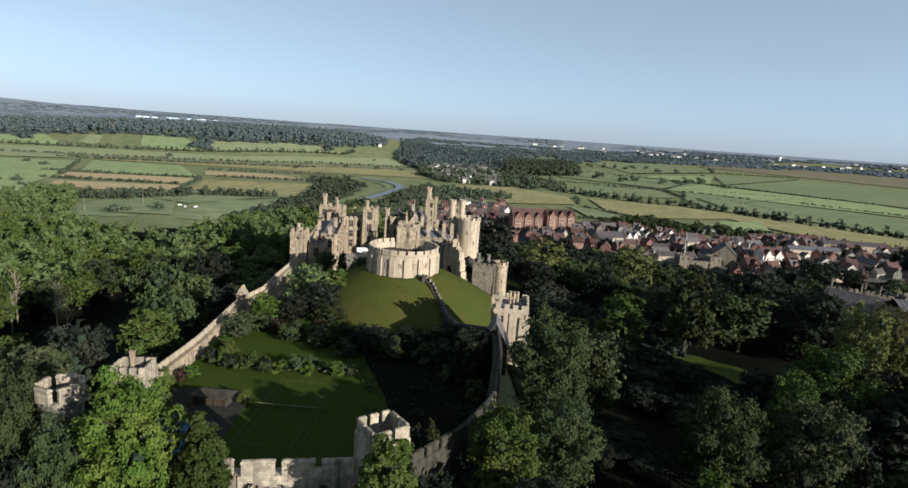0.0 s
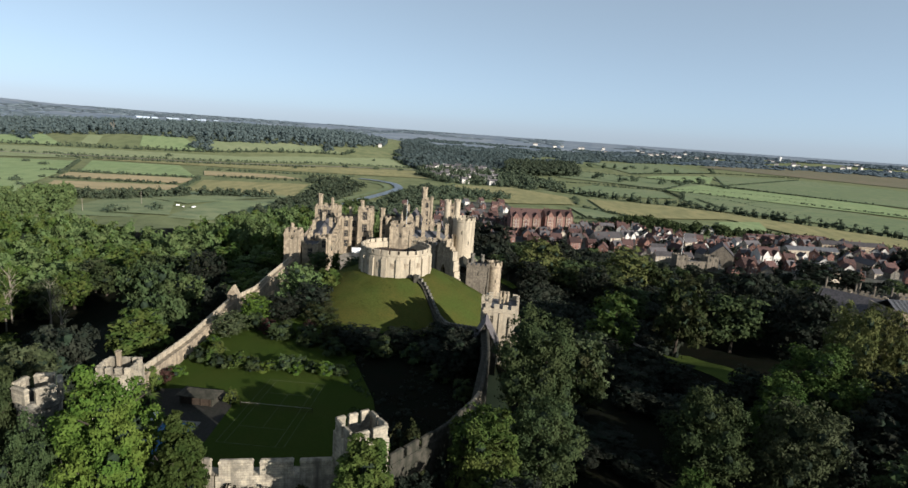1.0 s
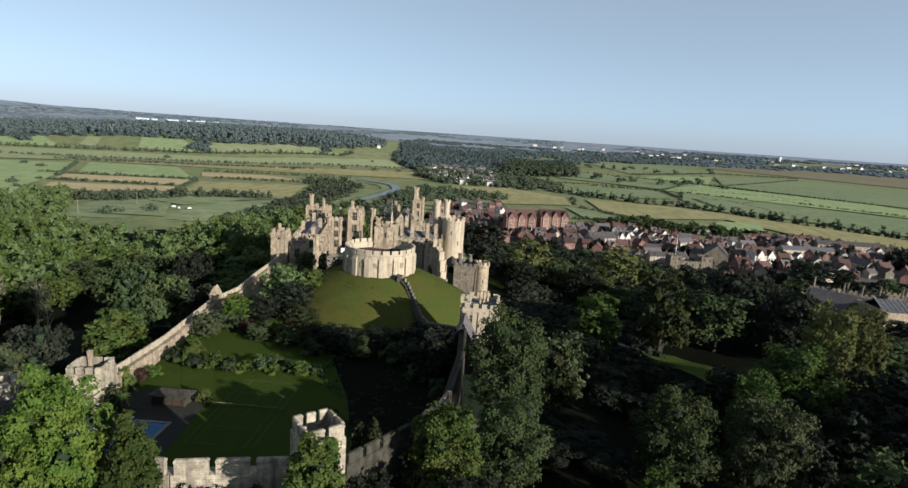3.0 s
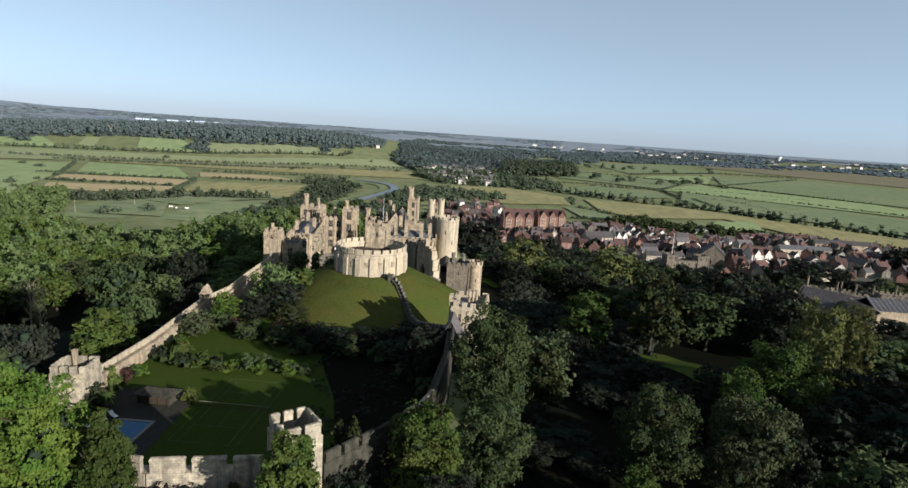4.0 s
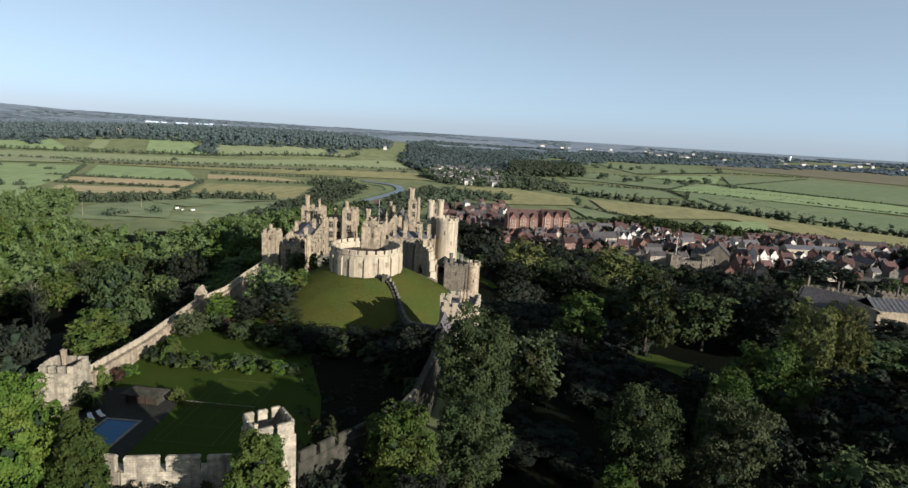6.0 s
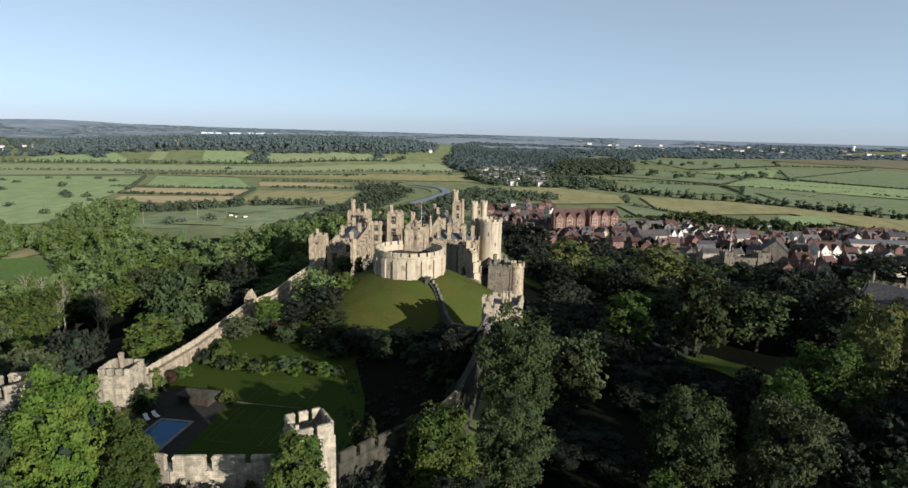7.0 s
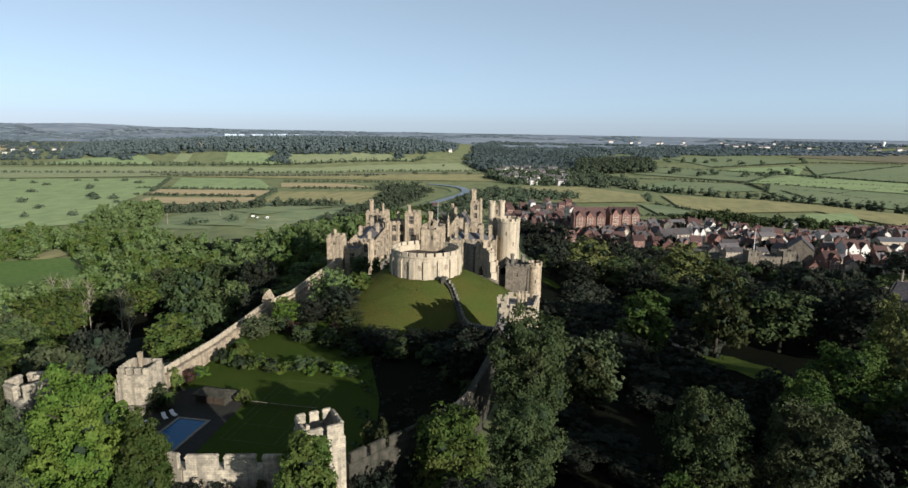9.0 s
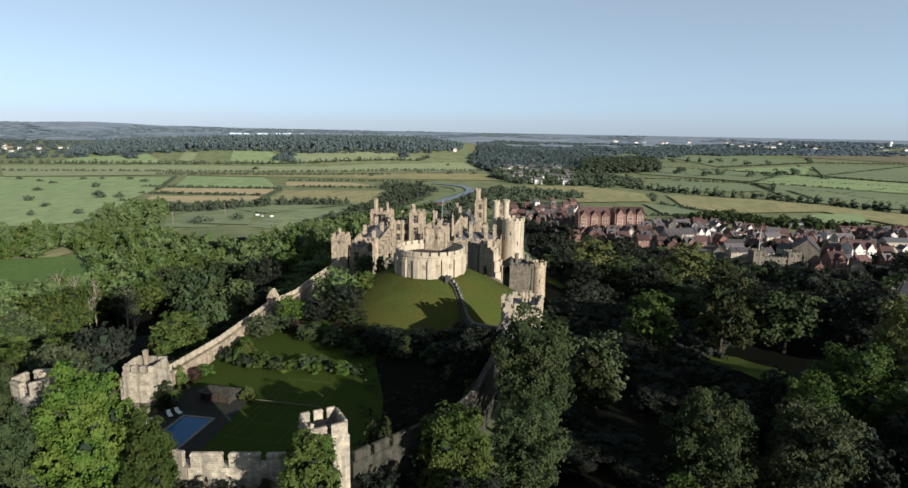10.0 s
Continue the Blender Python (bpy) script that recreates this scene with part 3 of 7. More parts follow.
# ---- valley fields ----
FIELDS = []
FIELDS += [
    ("field", [(-372, 505), (-376, 640), (-330, 704), (-205, 750), (-178, 640), (-230, 520)], F_MID, "rough green meadow round the caravans"),
    ("field", [(-540, 772), (-560, 825), (-394, 857), (-382, 787)], F_TAN, "pale cut stubble field between hedges"),
    ("field", [(-494, 686), (-513, 727), (-372, 768), (-360, 705), (-422, 676)], F_TAN, "pale cut stubble strip between hedges"),
    ("field", [(-348, 727), (-377, 845), (-236, 887), (-214, 733)], F_YELLOW, "dry yellow meadow beside the river wood"),
    ("field", [(-405, 910), (-435, 976), (-330, 998), (-264, 954)], F_TAN, "narrow pale stubble field behind a hedge"),
    ("field", [(-485, 470), (-700, 560), (-1050, 800), (-925, 898), (-655, 989), (-556, 791), (-506, 665), (-424, 521)], F_GREEN, "wide bright green pasture with scattered bushes"),
    ("field", [(-553, 836), (-649, 1018), (-506, 1039), (-406, 881)], F_GREEN, "bright green pasture beyond the stubble"),
]
FIELDS += [
    ("field", [(-1030, 1001), (-1159, 1126), (-833, 1212), (-472, 1258), (-443, 1182), (-756, 1100)], F_PALE, "long grazed pasture along the valley"),
    ("field", [(-443, 1182), (-472, 1258), (-277, 1390), (-195, 1496), (-125, 1331)], F_PALE, "grazed pasture below the ridge wood"),
    ("field", [(-685, 1040), (-428, 1144), (-114, 1279), (-71, 1131), (-356, 1076)], F_YELLOW, "yellowing meadow along the far river bank"),
    ("field", [(-1118, 1189), (-1118, 1311), (-987, 1377), (-857, 1247)], F_GREEN, "sloping green field under the wood"),
    ("field", [(-720, 1297), (-797, 1453), (-709, 1476), (-569, 1285)], F_GREEN, "sloping green field in a wood clearing"),
    ("field", [(-572, 1302), (-628, 1437), (-366, 1528), (-300, 1442)], F_PALE, "sloping green field under the ridge wood"),
]
FIELDS += [
    ("field", [(-841, 1278), (-903, 1408), (-870, 1413), (-807, 1283)], F_PALE, "small green clearing at the wood edge"),
    ("field", [(-1524, 1486), (-1736, 1695), (-1610, 1652), (-1438, 1474)], F_TAN, "pale far field beside a village"),
    ("field", [(-1030, 1001), (-756, 1092), (-685, 1036), (-925, 905)], F_PALE, "grazed pasture along the valley track"),
    ("field", [(-327, 608), (-355, 694), (-269, 730), (-208, 734), (-238, 650), (-278, 585)], F_MID, "green camping meadow with white caravans"),
    ("field", [(-348, 528), (-355, 591), (-295, 593), (-266, 524)], F_MID, "small green meadow before the woods"),
    ("field", [(-346, 363), (-350, 395), (-322, 378), (-328, 350)], F_YELLOW, "small pale clearing among trees"),
]
FIELDS += [
    ("field", [(-228, 235), (-275, 250), (-365, 344), (-315, 365), (-240, 300)], MEADOW, "bright green clearing among trees"),
    ("field", [(-28, 1028), (82, 1062), (166, 963), (162, 863), (60, 821)], F_YELLOW, "yellow meadow behind the town"),
    ("field", [(199, 956), (313, 941), (384, 897), (620, 660), (560, 580), (403, 699), (365, 813), (232, 763), (195, 814)], F_YELLOW, "long yellow meadow behind the town"),
    ("field", [(338, 780), (403, 807), (374, 720), (295, 688)], F_GREEN, "green paddock behind the barn"),
    ("field", [(184, 811), (204, 745), (156, 723), (146, 832)], F_MID, "green paddock behind the houses"),
    ("field", [(180, 1092), (263, 1240), (394, 1205), (381, 1071), (208, 1001)], F_MID, "grazed marsh pasture with ditches"),
]
FIELDS += [
    ("field", [(391, 1075), (452, 1224), (680, 1040), (800, 760), (640, 690), (491, 864), (384, 920)], F_MID, "grazed marsh pasture with ditches"),
    ("field", [(419, 1251), (575, 1502), (850, 1240), (900, 900), (690, 1060)], F_GREEN, "bright green marsh pasture"),
    ("field", [(220, 1413), (323, 1709), (604, 1512), (428, 1281)], F_MID, "grazed pasture with ditches"),
    ("field", [(471, 2318), (879, 2718), (897, 2185), (491, 1775)], F_MID, "far grazed pasture"),
    ("field", [(1026, 2679), (1371, 3200), (2300, 2700), (1500, 2050)], F_BROWN, "far brown field on the coastal plain"),
    ("field", [(819, 1989), (1145, 2089), (1500, 1700), (1000, 1100), (654, 1512)], F_MID, "far pale meadow on the marsh"),
]
FIELDS += [
    ("field", [(620, 1530), (800, 1940), (560, 1760), (480, 1640)], F_GREEN, "far green pasture"),
    ("field", [(1100, 1180), (1450, 1640), (1900, 1500), (1500, 900)], F_MID, "far grazed pasture on the marsh"),
]
FIELDS += [
    ("backdrop", [(-4900, 1900), (-1900, 1900), (-1300, 2250), (-300, 2700), (1500, 3750), (900, 4900), (-4900, 4900)], F_HAZE, "far pale farmland towards the horizon"),
    ("backdrop", [(900, 4900), (1500, 3750), (3300, 3300), (4300, 2300), (4900, 1700), (4900, 4900)], F_HAZE, "far pale farmland towards the coast"),
]
for k, (name, pts, mat, label) in enumerate(FIELDS):
    draped(name, pts, mat, label, lift=1.5 if name == "backdrop" else 0.6 + 0.04 * k, step=150.0 if name == "backdrop" else 60.0)


def ribbon(name, pts, width, mat, label, category, lift, kind="structure", flat=None):
    """A strip of even or given width along a smoothed line."""
    p = [Vector((*q, 0)) for q in pts]
    fine = []
    for k in range(len(p) - 1):
        a, b, c, d = p[max(0, k - 1)], p[k], p[k + 1], p[min(len(p) - 1, k + 2)]
        for s in range(10):
            t = s / 10
            fine.append(0.5 * (2 * b + (c - a) * t + (2 * a - 5 * b + 4 * c - d) * t * t + (3 * b - a - 3 * c + d) * t ** 3))
    fine.append(p[-1])
    bm = bmesh.new()
    prev = None
    for k, q in enumerate(fine):
        t = (fine[min(k + 1, len(fine) - 1)] - fine[max(k - 1, 0)]).normalized()
        n = Vector((-t.y, t.x, 0)) * width / 2
        row = []
        for s in (-1, 1):
            v = q + n * s
            row.append(bm.verts.new((v.x, v.y, (hz(v.x, v.y) if flat is None else flat) + lift)))
        if prev:
            bm.faces.new((prev[0], prev[1], row[1], row[0]))
        prev = row
    bmesh.ops.recalc_face_normals(bm, faces=bm.faces[:])
    for f in bm.faces:
        if f.normal.z < 0:
            f.normal_flip()
    return structure(name, bm, mat, label, category)


ribbon("river", [(-160, 640), (-142, 690), (-132, 748), (-119, 810), (-108, 870), (-104, 925), (-120, 983), (-149, 1015), (-185, 1030)], 13, RIVER, "calm pale river in a bend", "river", 1.2)
ribbon("river_bank", [(-185, 560), (-160, 680), (-150, 748), (-136, 815), (-124, 880), (-122, 920), (-138, 965), (-165, 990)], 9, F_MID, "grassy river bank", "bank", 1.0)
ribbon("road", [(-1050, 985), (-756, 1086), (-428, 1160), (-110, 1300)], 8, GRAVEL, "pale valley track", "road", 1.3)
ribbon("road", [(15, 690), (30, 600), (40, 520), (60, 440), (110, 400)], 9, ROAD, "dark asphalt town street", "road", 0.5)
ribbon("road", [(110, 470), (200, 450), (300, 470), (400, 520)], 8, ROAD, "dark asphalt town street", "road", 0.5)
ribbon("footpath", [(48, 170), (54, 160), (58, 156)], 1.6, GRAVEL, "pale gravel footpath by the park lawn", "path", 0.35)
draped("grass_bank", [(14, 258), (21, 240), (24, 228), (22, 225), (17, 236), (13, 250)], LAWN, "sunlit grass bank below the barbican", "bank", 0.35, 5.0)
draped("park_lawn", [(59, 157), (66, 155), (72, 146), (74, 134), (66, 130), (62, 140), (57, 150)], PARK, "sunlit mown park lawn", "lawn", 0.3, 5.0)

# ---- the bailey garden ----
draped("bailey_lawn", [(-57, 92), (-53, 76), (-42, 66), (-12, 66), (2, 86), (8, 118), (0, 138), (-20, 139), (-40, 146), (-56, 150)], LAWN, "mown garden lawn inside the castle wall", "lawn", 0.05, 10.0, 0.0)

court = thing("tennis_court", "grass tennis court with faint white lines and a low net", "tennis court", pose(-30.2, 94.2, 0.06, 0, 0, -2))
for a, b, c, d in ((-5.5, 5.5, -11.9, -11.8), (-5.5, 5.5, 11.8, 11.9), (-5.5, -5.4, -11.9, 11.9), (5.4, 5.5, -11.9, 11.9), (-4.1, 4.1, -6.4, -6.3), (-4.1, 4.1, 6.3, 6.4), (-4.15, -4.05, -11.9, 11.9), (4.05, 4.15, -11.9, 11.9), (-0.05, 0.05, -6.4, 6.4)):
    bm = bmesh.new()
    add_box(bm, a, b, c, d, 0, 0.015)
    part("court_line", bm, CHALK, court)
bm = bmesh.new()
for k in range(60):
    x = -6.4 + 12.8 * k / 59
    add_box(bm, x - 0.012, x + 0.012, -0.01, 0.01, 0.05, 0.9 + 0.12 * abs(k - 29.5) / 29.5)
part("net", bm, TIMBER, court, "dark mesh net")
bm = bmesh.new()
add_box(bm, -6.4, 6.4, -0.02, 0.02, 0.91, 0.95)
part("net_band", bm, COPING, court, "white net headband")
for s in (-6.45, 6.45):
    bm = bmesh.new()
    add_prism(bm, circle(0.05, 8, s, 0), 0, 1.1)
    part("net_post", bm, TIMBER, court)

# paving colour darkened to carry the shade that lies round the pool
TERRACE = surf("shade_darkened_paving", (0.028, 0.027, 0.024), (0.022, 0.024, 0.019), (0.036, 0.033, 0.029), 0.3, 2.2, 0.9, 0.4, gloss=0.05)
draped("pool_terrace", [(-53, 86), (-51, 75), (-37.4, 75), (-38.4, 98.5), (-44, 100.5), (-53.5, 99)], TERRACE, "paved terrace round the pool and its house, darkened for shade", "terrace", 0.085, 5.0, 0.0)
pool = thing("swimming_pool", "small blue garden swimming pool with a pale stone rim", "swimming pool", pose(-44.0, 82.5, 0.05, 0, 0, -1))
bm = bmesh.new()
for a, b, c, d in ((-3.1, -2.6, -5.5, 5.5), (2.6, 3.1, -5.5, 5.5), (-2.6, 2.6, -5.5, -5.0), (-2.6, 2.6, 5.0, 5.5)):
    add_box(bm, a, b, c, d, -0.05, 0.14)
part("rim", bm, PAVE, pool)
bm = bmesh.new()
add_box(bm, -2.6, 2.6, -5.0, 5.0, -0.04, 0.05)
part("water", bm, POOL, pool, "clear blue pool water")
# walls and roof take dark colours in place of the shade over the house
hut = thing("pool_house", "low pool house with a hipped shingle roof, darkened for shade", "summer house", pose(-44.2, 95.2, 0.05, 0, 0, -4))
bm = bmesh.new()
add_box(bm, -3.0, 3.0, 1.3, 1.5, 0, 1.7)
add_box(bm, -3.0, -2.8, -1.5, 1.3, 0, 1.7)
add_box(bm, 2.8, 3.0, -1.5, 1.3, 0, 1.7)
part("wall", bm, SHADE_STONE, hut)
# added panel: fills the open front with the dark of its shade
bm = bmesh.new()
add_box(bm, -2.8, 2.8, -1.35, -1.25, 0, 1.7)
part("front", bm, TIMBER, hut, "dark panel in place of the shaded open front")
for x in (-2.6, -0.9, 0.9, 2.6):
    bm = bmesh.new()
    add_box(bm, x - 0.09, x + 0.09, -1.5, -1.35, 0, 1.7)
    part("post", bm, TIMBER, hut)
bm = bmesh.new()
lo = [bm.verts.new(p) for p in ((-3.6, -1.9, 1.55), (3.6, -1.9, 1.55), (3.6, 1.9, 1.55), (-3.6, 1.9, 1.55))]
mid = [bm.verts.new((v.co.x, v.co.y, 1.7)) for v in lo]
r0, r1 = bm.verts.new((-1.9, 0, 2.55)), bm.verts.new((1.9, 0, 2.55))
bm.faces.new(lo[::-1])
for k in range(4):
    bm.faces.new((lo[k], lo[(k + 1) % 4], mid[(k + 1) % 4], mid[k]))
bm.faces.new((mid[0], mid[1], r1, r0))
bm.faces.new((mid[1], mid[2], r1))
bm.faces.new((mid[2], mid[3], r0, r1))
bm.faces.new((mid[3], mid[0], r0))
part("roof", bm, SHADE_STONE, hut, "shingle hipped roof darkened for shade")


def lounger(m):
    root = thing("sun_lounger", "white padded sun lounger on the pool terrace", "sun lounger", m, "loungers by the pool")
    bm = bmesh.new()
    add_box(bm, -0.35, 0.35, -0.95, 0.35, 0.30, 0.42, 0.03)
    part("mattress", bm, WHITE, root)
    bm = bmesh.new()
    add_box(bm, -0.35, 0.35, 0, 0.8, 0, 0.12, 0.03)
    part("backrest", bm, WHITE, root, m=pose(0, 0.33, 0.33, 40, 0, 0))
    for x in (-0.3, 0.3):
        for y in (-0.8, 0.5):
            bm = bmesh.new()
            add_box(bm, x - 0.03, x + 0.03, y - 0.03, y + 0.03, 0, 0.31)
            part("leg", bm, TIMBER, root)


for x, y, r in ((-48.2, 88.4, 60), (-49.1, 87.2, 50), (-50.0, 84.4, 80), (-50.6, 83.2, 85)):
    lounger(pose(x, y, 0.08, 0, 0, r))


palm = thing("palm_tree", "small palm with arching green fronds beside the stone tower", "palm", pose(-50.6, 90.4, 0.05))
bm = bmesh.new()
for k in range(6):
    add_prism(bm, circle(0.24 - 0.015 * k, 8, 0.02 * k, 0), 0.5 * k, 0.5 * k + 0.52, 0.88)
part("trunk", bm, BARK, palm)
for k in range(16):
    bm = bmesh.new()
    prev = None
    rise = 0.2 + 0.9 * ((k * 7) % 5) / 4
    for j in range(6):
        f = j / 5
        x, z = 1.9 * f, 3.0 + rise * f - 1.7 * f * f
        w = 0.24 * (1 - f) ** 0.6 + 0.02
        row = [bm.verts.new((x, -w, z - 0.1)), bm.verts.new((x, 0, z)), bm.verts.new((x, w, z - 0.1))]
        if prev:
            for i in (0, 1):
                bm.faces.new((prev[i], row[i], row[i + 1], prev[i + 1]))
        prev = row
    part("frond", bm, L_BRIGHT, palm, m=pose(0.1, 0, 0, 0, 0, 22.5 * k + (k % 3) * 6))

# ---- curtain walls ----
def curtain(name, label, pts, thick, merl, mat, mm):
    """A wall along points (x, y, top, foot) with sloping top, a wall-walk parapet and merlons on its outer side."""
    root = thing(name, label, "castle wall")
    for (x0, y0, t0, f0), (x1, y1, t1, f1) in zip(pts, pts[1:]):
        u = Vector((x1 - x0, y1 - y0, 0)).normalized()
        n = Vector((-u.y, u.x, 0)) * thick / 2
        bm = bmesh.new()
        v = []
        for x, y, t, f in ((x0, y0, t0, f0), (x1, y1, t1, f1)):
            for s in (-1, 1):
                v.append(bm.verts.new((x + n.x * s, y + n.y * s, f)))
                v.append(bm.verts.new((x + n.x * s, y + n.y * s, t - merl[2])))
        for f in ((0, 4, 5, 1), (2, 3, 7, 6), (1, 5, 7, 3), (0, 1, 3, 2), (4, 6, 7, 5), (0, 2, 6, 4)):
            bm.faces.new([v[k] for k in f])
        part("wall_section", bm, mat, root)
        o = n * merl[4]
        crenellate(root, (x0 + o.x, y0 + o.y, 0), (x1 + o.x, y1 + o.y, 0), t0 - merl[2], t1 - merl[2], merl[0], merl[1], merl[2], merl[3], mm)
    return root


curtain("curtain_wall", "pale weathered stone castle wall with long merlons and tree shade", [(-43, 58.5, 14.2, -4), (-25, 57.0, 13.6, -4), (-12.2, 59.6, 13.4, -4)], 1.7, (3.0, 0.75, 1.9, 0.5, -0.7), WALLSTONE, WALLSTONE)
# tree shade is put into the dark stone; the sunlit stretch gets paler stone
curtain("curtain_wall", "castle wall running round the garden, its stone darkened for shade", [(-6.8, 60.5, 13.4, -4), (-0.1, 70.2, 12.9, -4), (2.6, 78.8, 11.5, -4)], 1.6, (2.3, 0.6, 1.3, 0.5, -0.6), SHADE_STONE, SHADE_STONE)
curtain("curtain_wall", "short stretch of castle wall, its stone paler for the sun on it", [(2.6, 78.8, 11.5, -4), (4.5, 85, 10.4, -4)], 1.6, (3.0, 0.5, 1.3, 0.5, -0.6), FLINT, STONE)
curtain("curtain_wall", "castle wall with shade in its stone colour and a plain parapet", [(4.5, 85, 10.0, -4), (6.6, 105, 9.8, -4), (6.9, 126, 9.0, -4)], 1.6, (9.0, 0.3, 1.0, 0.5, -0.6), SHADE_STONE, SHADE_STONE)
curtain("curtain_wall", "long sunlit castle wall with a parapet above the park", [(-55, 95.5, 5.2, -6), (-56.5, 117, 3.6, -7), (-60, 149, 2.4, -9), (-57.5, 161, 2.6, -8), (-58.5, 178, 2.6, -8), (-60.5, 207, 1.6, -9)], 1.5, (1.9, 0.5, 1.1, 0.45, 0.6), STONE, PALE)
# the stair wall's unlit side is darkened through its stone colour
curtain("stair_wall", "dark crenellated wall stepping down the motte", [(-11.8, 161.6, 9.8, 4), (-8.9, 158.4, 7.7, 2), (-7.2, 154.6, 5.8, 0), (-5.6, 150.6, 4.0, -1), (-4.2, 146.0, 3.0, -2), (-2.0, 140.5, 3.0, -3), (6.0, 131.5, 5.4, -3)], 1.8, (0.8, 0.6, 0.9, 0.6, 0.3), SHADE_STONE, FLINT)

# wall turret with a gabled top
wt = block("wall_turret", "small stone wall turret with a pitched cap", "turret", -59.8, 150.0, 5, 2.4, 3.0, -2, 3.4, STONE, "", merl=None, band=False)
bm = bmesh.new()
add_prism(bm, [(-1.3, 0.0), (1.3, 0.0), (0.0, 2.3)], -1.6, 1.6)
part("roof", bm, STONE, wt, "weathered stone cap", pose(0, 0, 5.38, 90, 0, 0))


def hollow_tower(name, label, x, y, rot, w, d, z0, z1, gaps, mat, mm, par=1.9, t=0.5):
    """A square tower open at the top: high parapet panels with narrow gaps round a sunken floor."""
    root = thing(name, label, "tower", pose(x, y, z0, 0, 0, rot))
    h = z1 - z0
    top = h - par
    bm = bmesh.new()
    add_box(bm, -w / 2 - 0.15, w / 2 + 0.15, -d / 2 - 0.15, d / 2 + 0.15, -4, h * 0.45, 0.1)
    add_box(bm, -w / 2, w / 2, -d / 2, d / 2, h * 0.45, top - 1.2)
    for a, b, c, e in ((-w / 2, w / 2, -d / 2, -d / 2 + t), (-w / 2, w / 2, d / 2 - t, d / 2), (-w / 2, -w / 2 + t, -d / 2 + t, d / 2 - t), (w / 2 - t, w / 2, -d / 2 + t, d / 2 - t)):
        add_box(bm, a, b, c, e, top - 1.2, top)
    part("wall", bm, mat, root)
    bm = bmesh.new()
    add_box(bm, -w / 2 + t, w / 2 - t, -d / 2 + t, d / 2 - t, top - 1.2, top - 1.1)
    part("floor", bm, LEAD, root, "dark lead tower floor")
    k = t / 2
    for (a, b), n in zip((((-w / 2, -d / 2 + k), (w / 2, -d / 2 + k)), ((-w / 2, d / 2 - k), (w / 2, d / 2 - k)), ((-w / 2 + k, -d / 2 + t), (-w / 2 + k, d / 2 - t)), ((w / 2 - k, -d / 2 + t), (w / 2 - k, d / 2 - t))), gaps):
        length = (Vector(b) - Vector(a)).length
        crenellate(root, (*a, 0), (*b, 0), top, top, length / n - 0.5, 0.5, par, t, mm)
    return root


hollow_tower("wall_tower", "square open-topped stone tower on the garden wall", -9.4, 59.3, 38, 4.7, 4.6, 0, 18.0, (2, 3, 2, 2), WALLSTONE, WALLSTONE, 1.6, 0.38)
w_t = hollow_tower("wall_tower", "sunlit stone tower with merlons beside the pool terrace", -56.6, 92.0, 8, 6.0, 5.2, -6, 7.9, (4, 3, 3, 3), WALLSTONE, WALLSTONE, 1.2, 0.6)
octagon_turret(w_t, -0.9, 1.8, 0.45, 12.0, 15.2, STONE, 6)
bm = bmesh.new()
add_box(bm, -0.5, 0.5, -1.6, 1.6, 0, 11.2, 0.15)
part("buttress", bm, WALLSTONE, w_t, m=pose(-3.5, -0.6, 0))
bm = bmesh.new()
add_box(bm, -2.4, 2.4, -1.0, 1.0, 4, 7.2, 0.1)
part("porch", bm, WALLSTONE, w_t, m=pose(0.0, -4.4, 0))
round_tower("corner_tower", "round open-topped stone tower half hidden by trees", -44.7, 57.2, 2.1, 2, 21.0, 5, FLINT, (), 0.2, 1.7, mm=WALLSTONE, n=28, fill=0.84)

# ---- keep on its motte ----
bm = bmesh.new()
n_ring, n_step = 72, 22
rings = []
for i in range(n_step + 1):
    f = i / n_step
    row = []
    for k in range(n_ring):
        a = 2 * math.pi * k / n_ring
        r = 11.6 + 25.0 * f + 1.2 * math.sin(3 * a + 1) * f
        z = 8.2 - 11.5 * (f ** 1.08) * (1.0 + 0.25 * max(0, math.cos(a - 0.6)) * f)
        z += 0.25 * noise.noise((r * math.cos(a) * 0.25, r * math.sin(a) * 0.25, 0)) * min(1, f * 6)
        row.append(bm.verts.new((r * math.cos(a), r * math.sin(a), z)))
    rings.append(row)
mid = bm.verts.new((0, 0, 8.2))
for k in range(n_ring):
    bm.faces.new((mid, rings[0][k], rings[0][(k + 1) % n_ring]))
for i in range(n_step):
    for k in range(n_ring):
        bm.faces.new((rings[i][k], rings[i + 1][k], rings[i + 1][(k + 1) % n_ring], rings[i][(k + 1) % n_ring]))
for f in bm.faces:
    f.smooth = True
motte = tagged(new("motte", mesh_of(bm, "motte", MOTTE_G)), "steep grassy castle mound under the round keep", "mound", kind="structure")
motte.matrix_basis = pose(-19, 171, 0)

g = np.random.default_rng(9)
na = 14000
ta = g.uniform(0, 2 * math.pi, na)
tf = g.uniform(0.02, 0.8, na)
tr = 11.6 + 25.0 * tf + 1.2 * np.sin(3 * ta + 1) * tf
tz = 8.2 - 11.5 * (tf ** 1.08) * (1.0 + 0.25 * np.maximum(0, np.cos(ta - 0.6)) * tf)
tp = np.stack([tr * np.cos(ta), tr * np.sin(ta), tz - 0.1], -1)
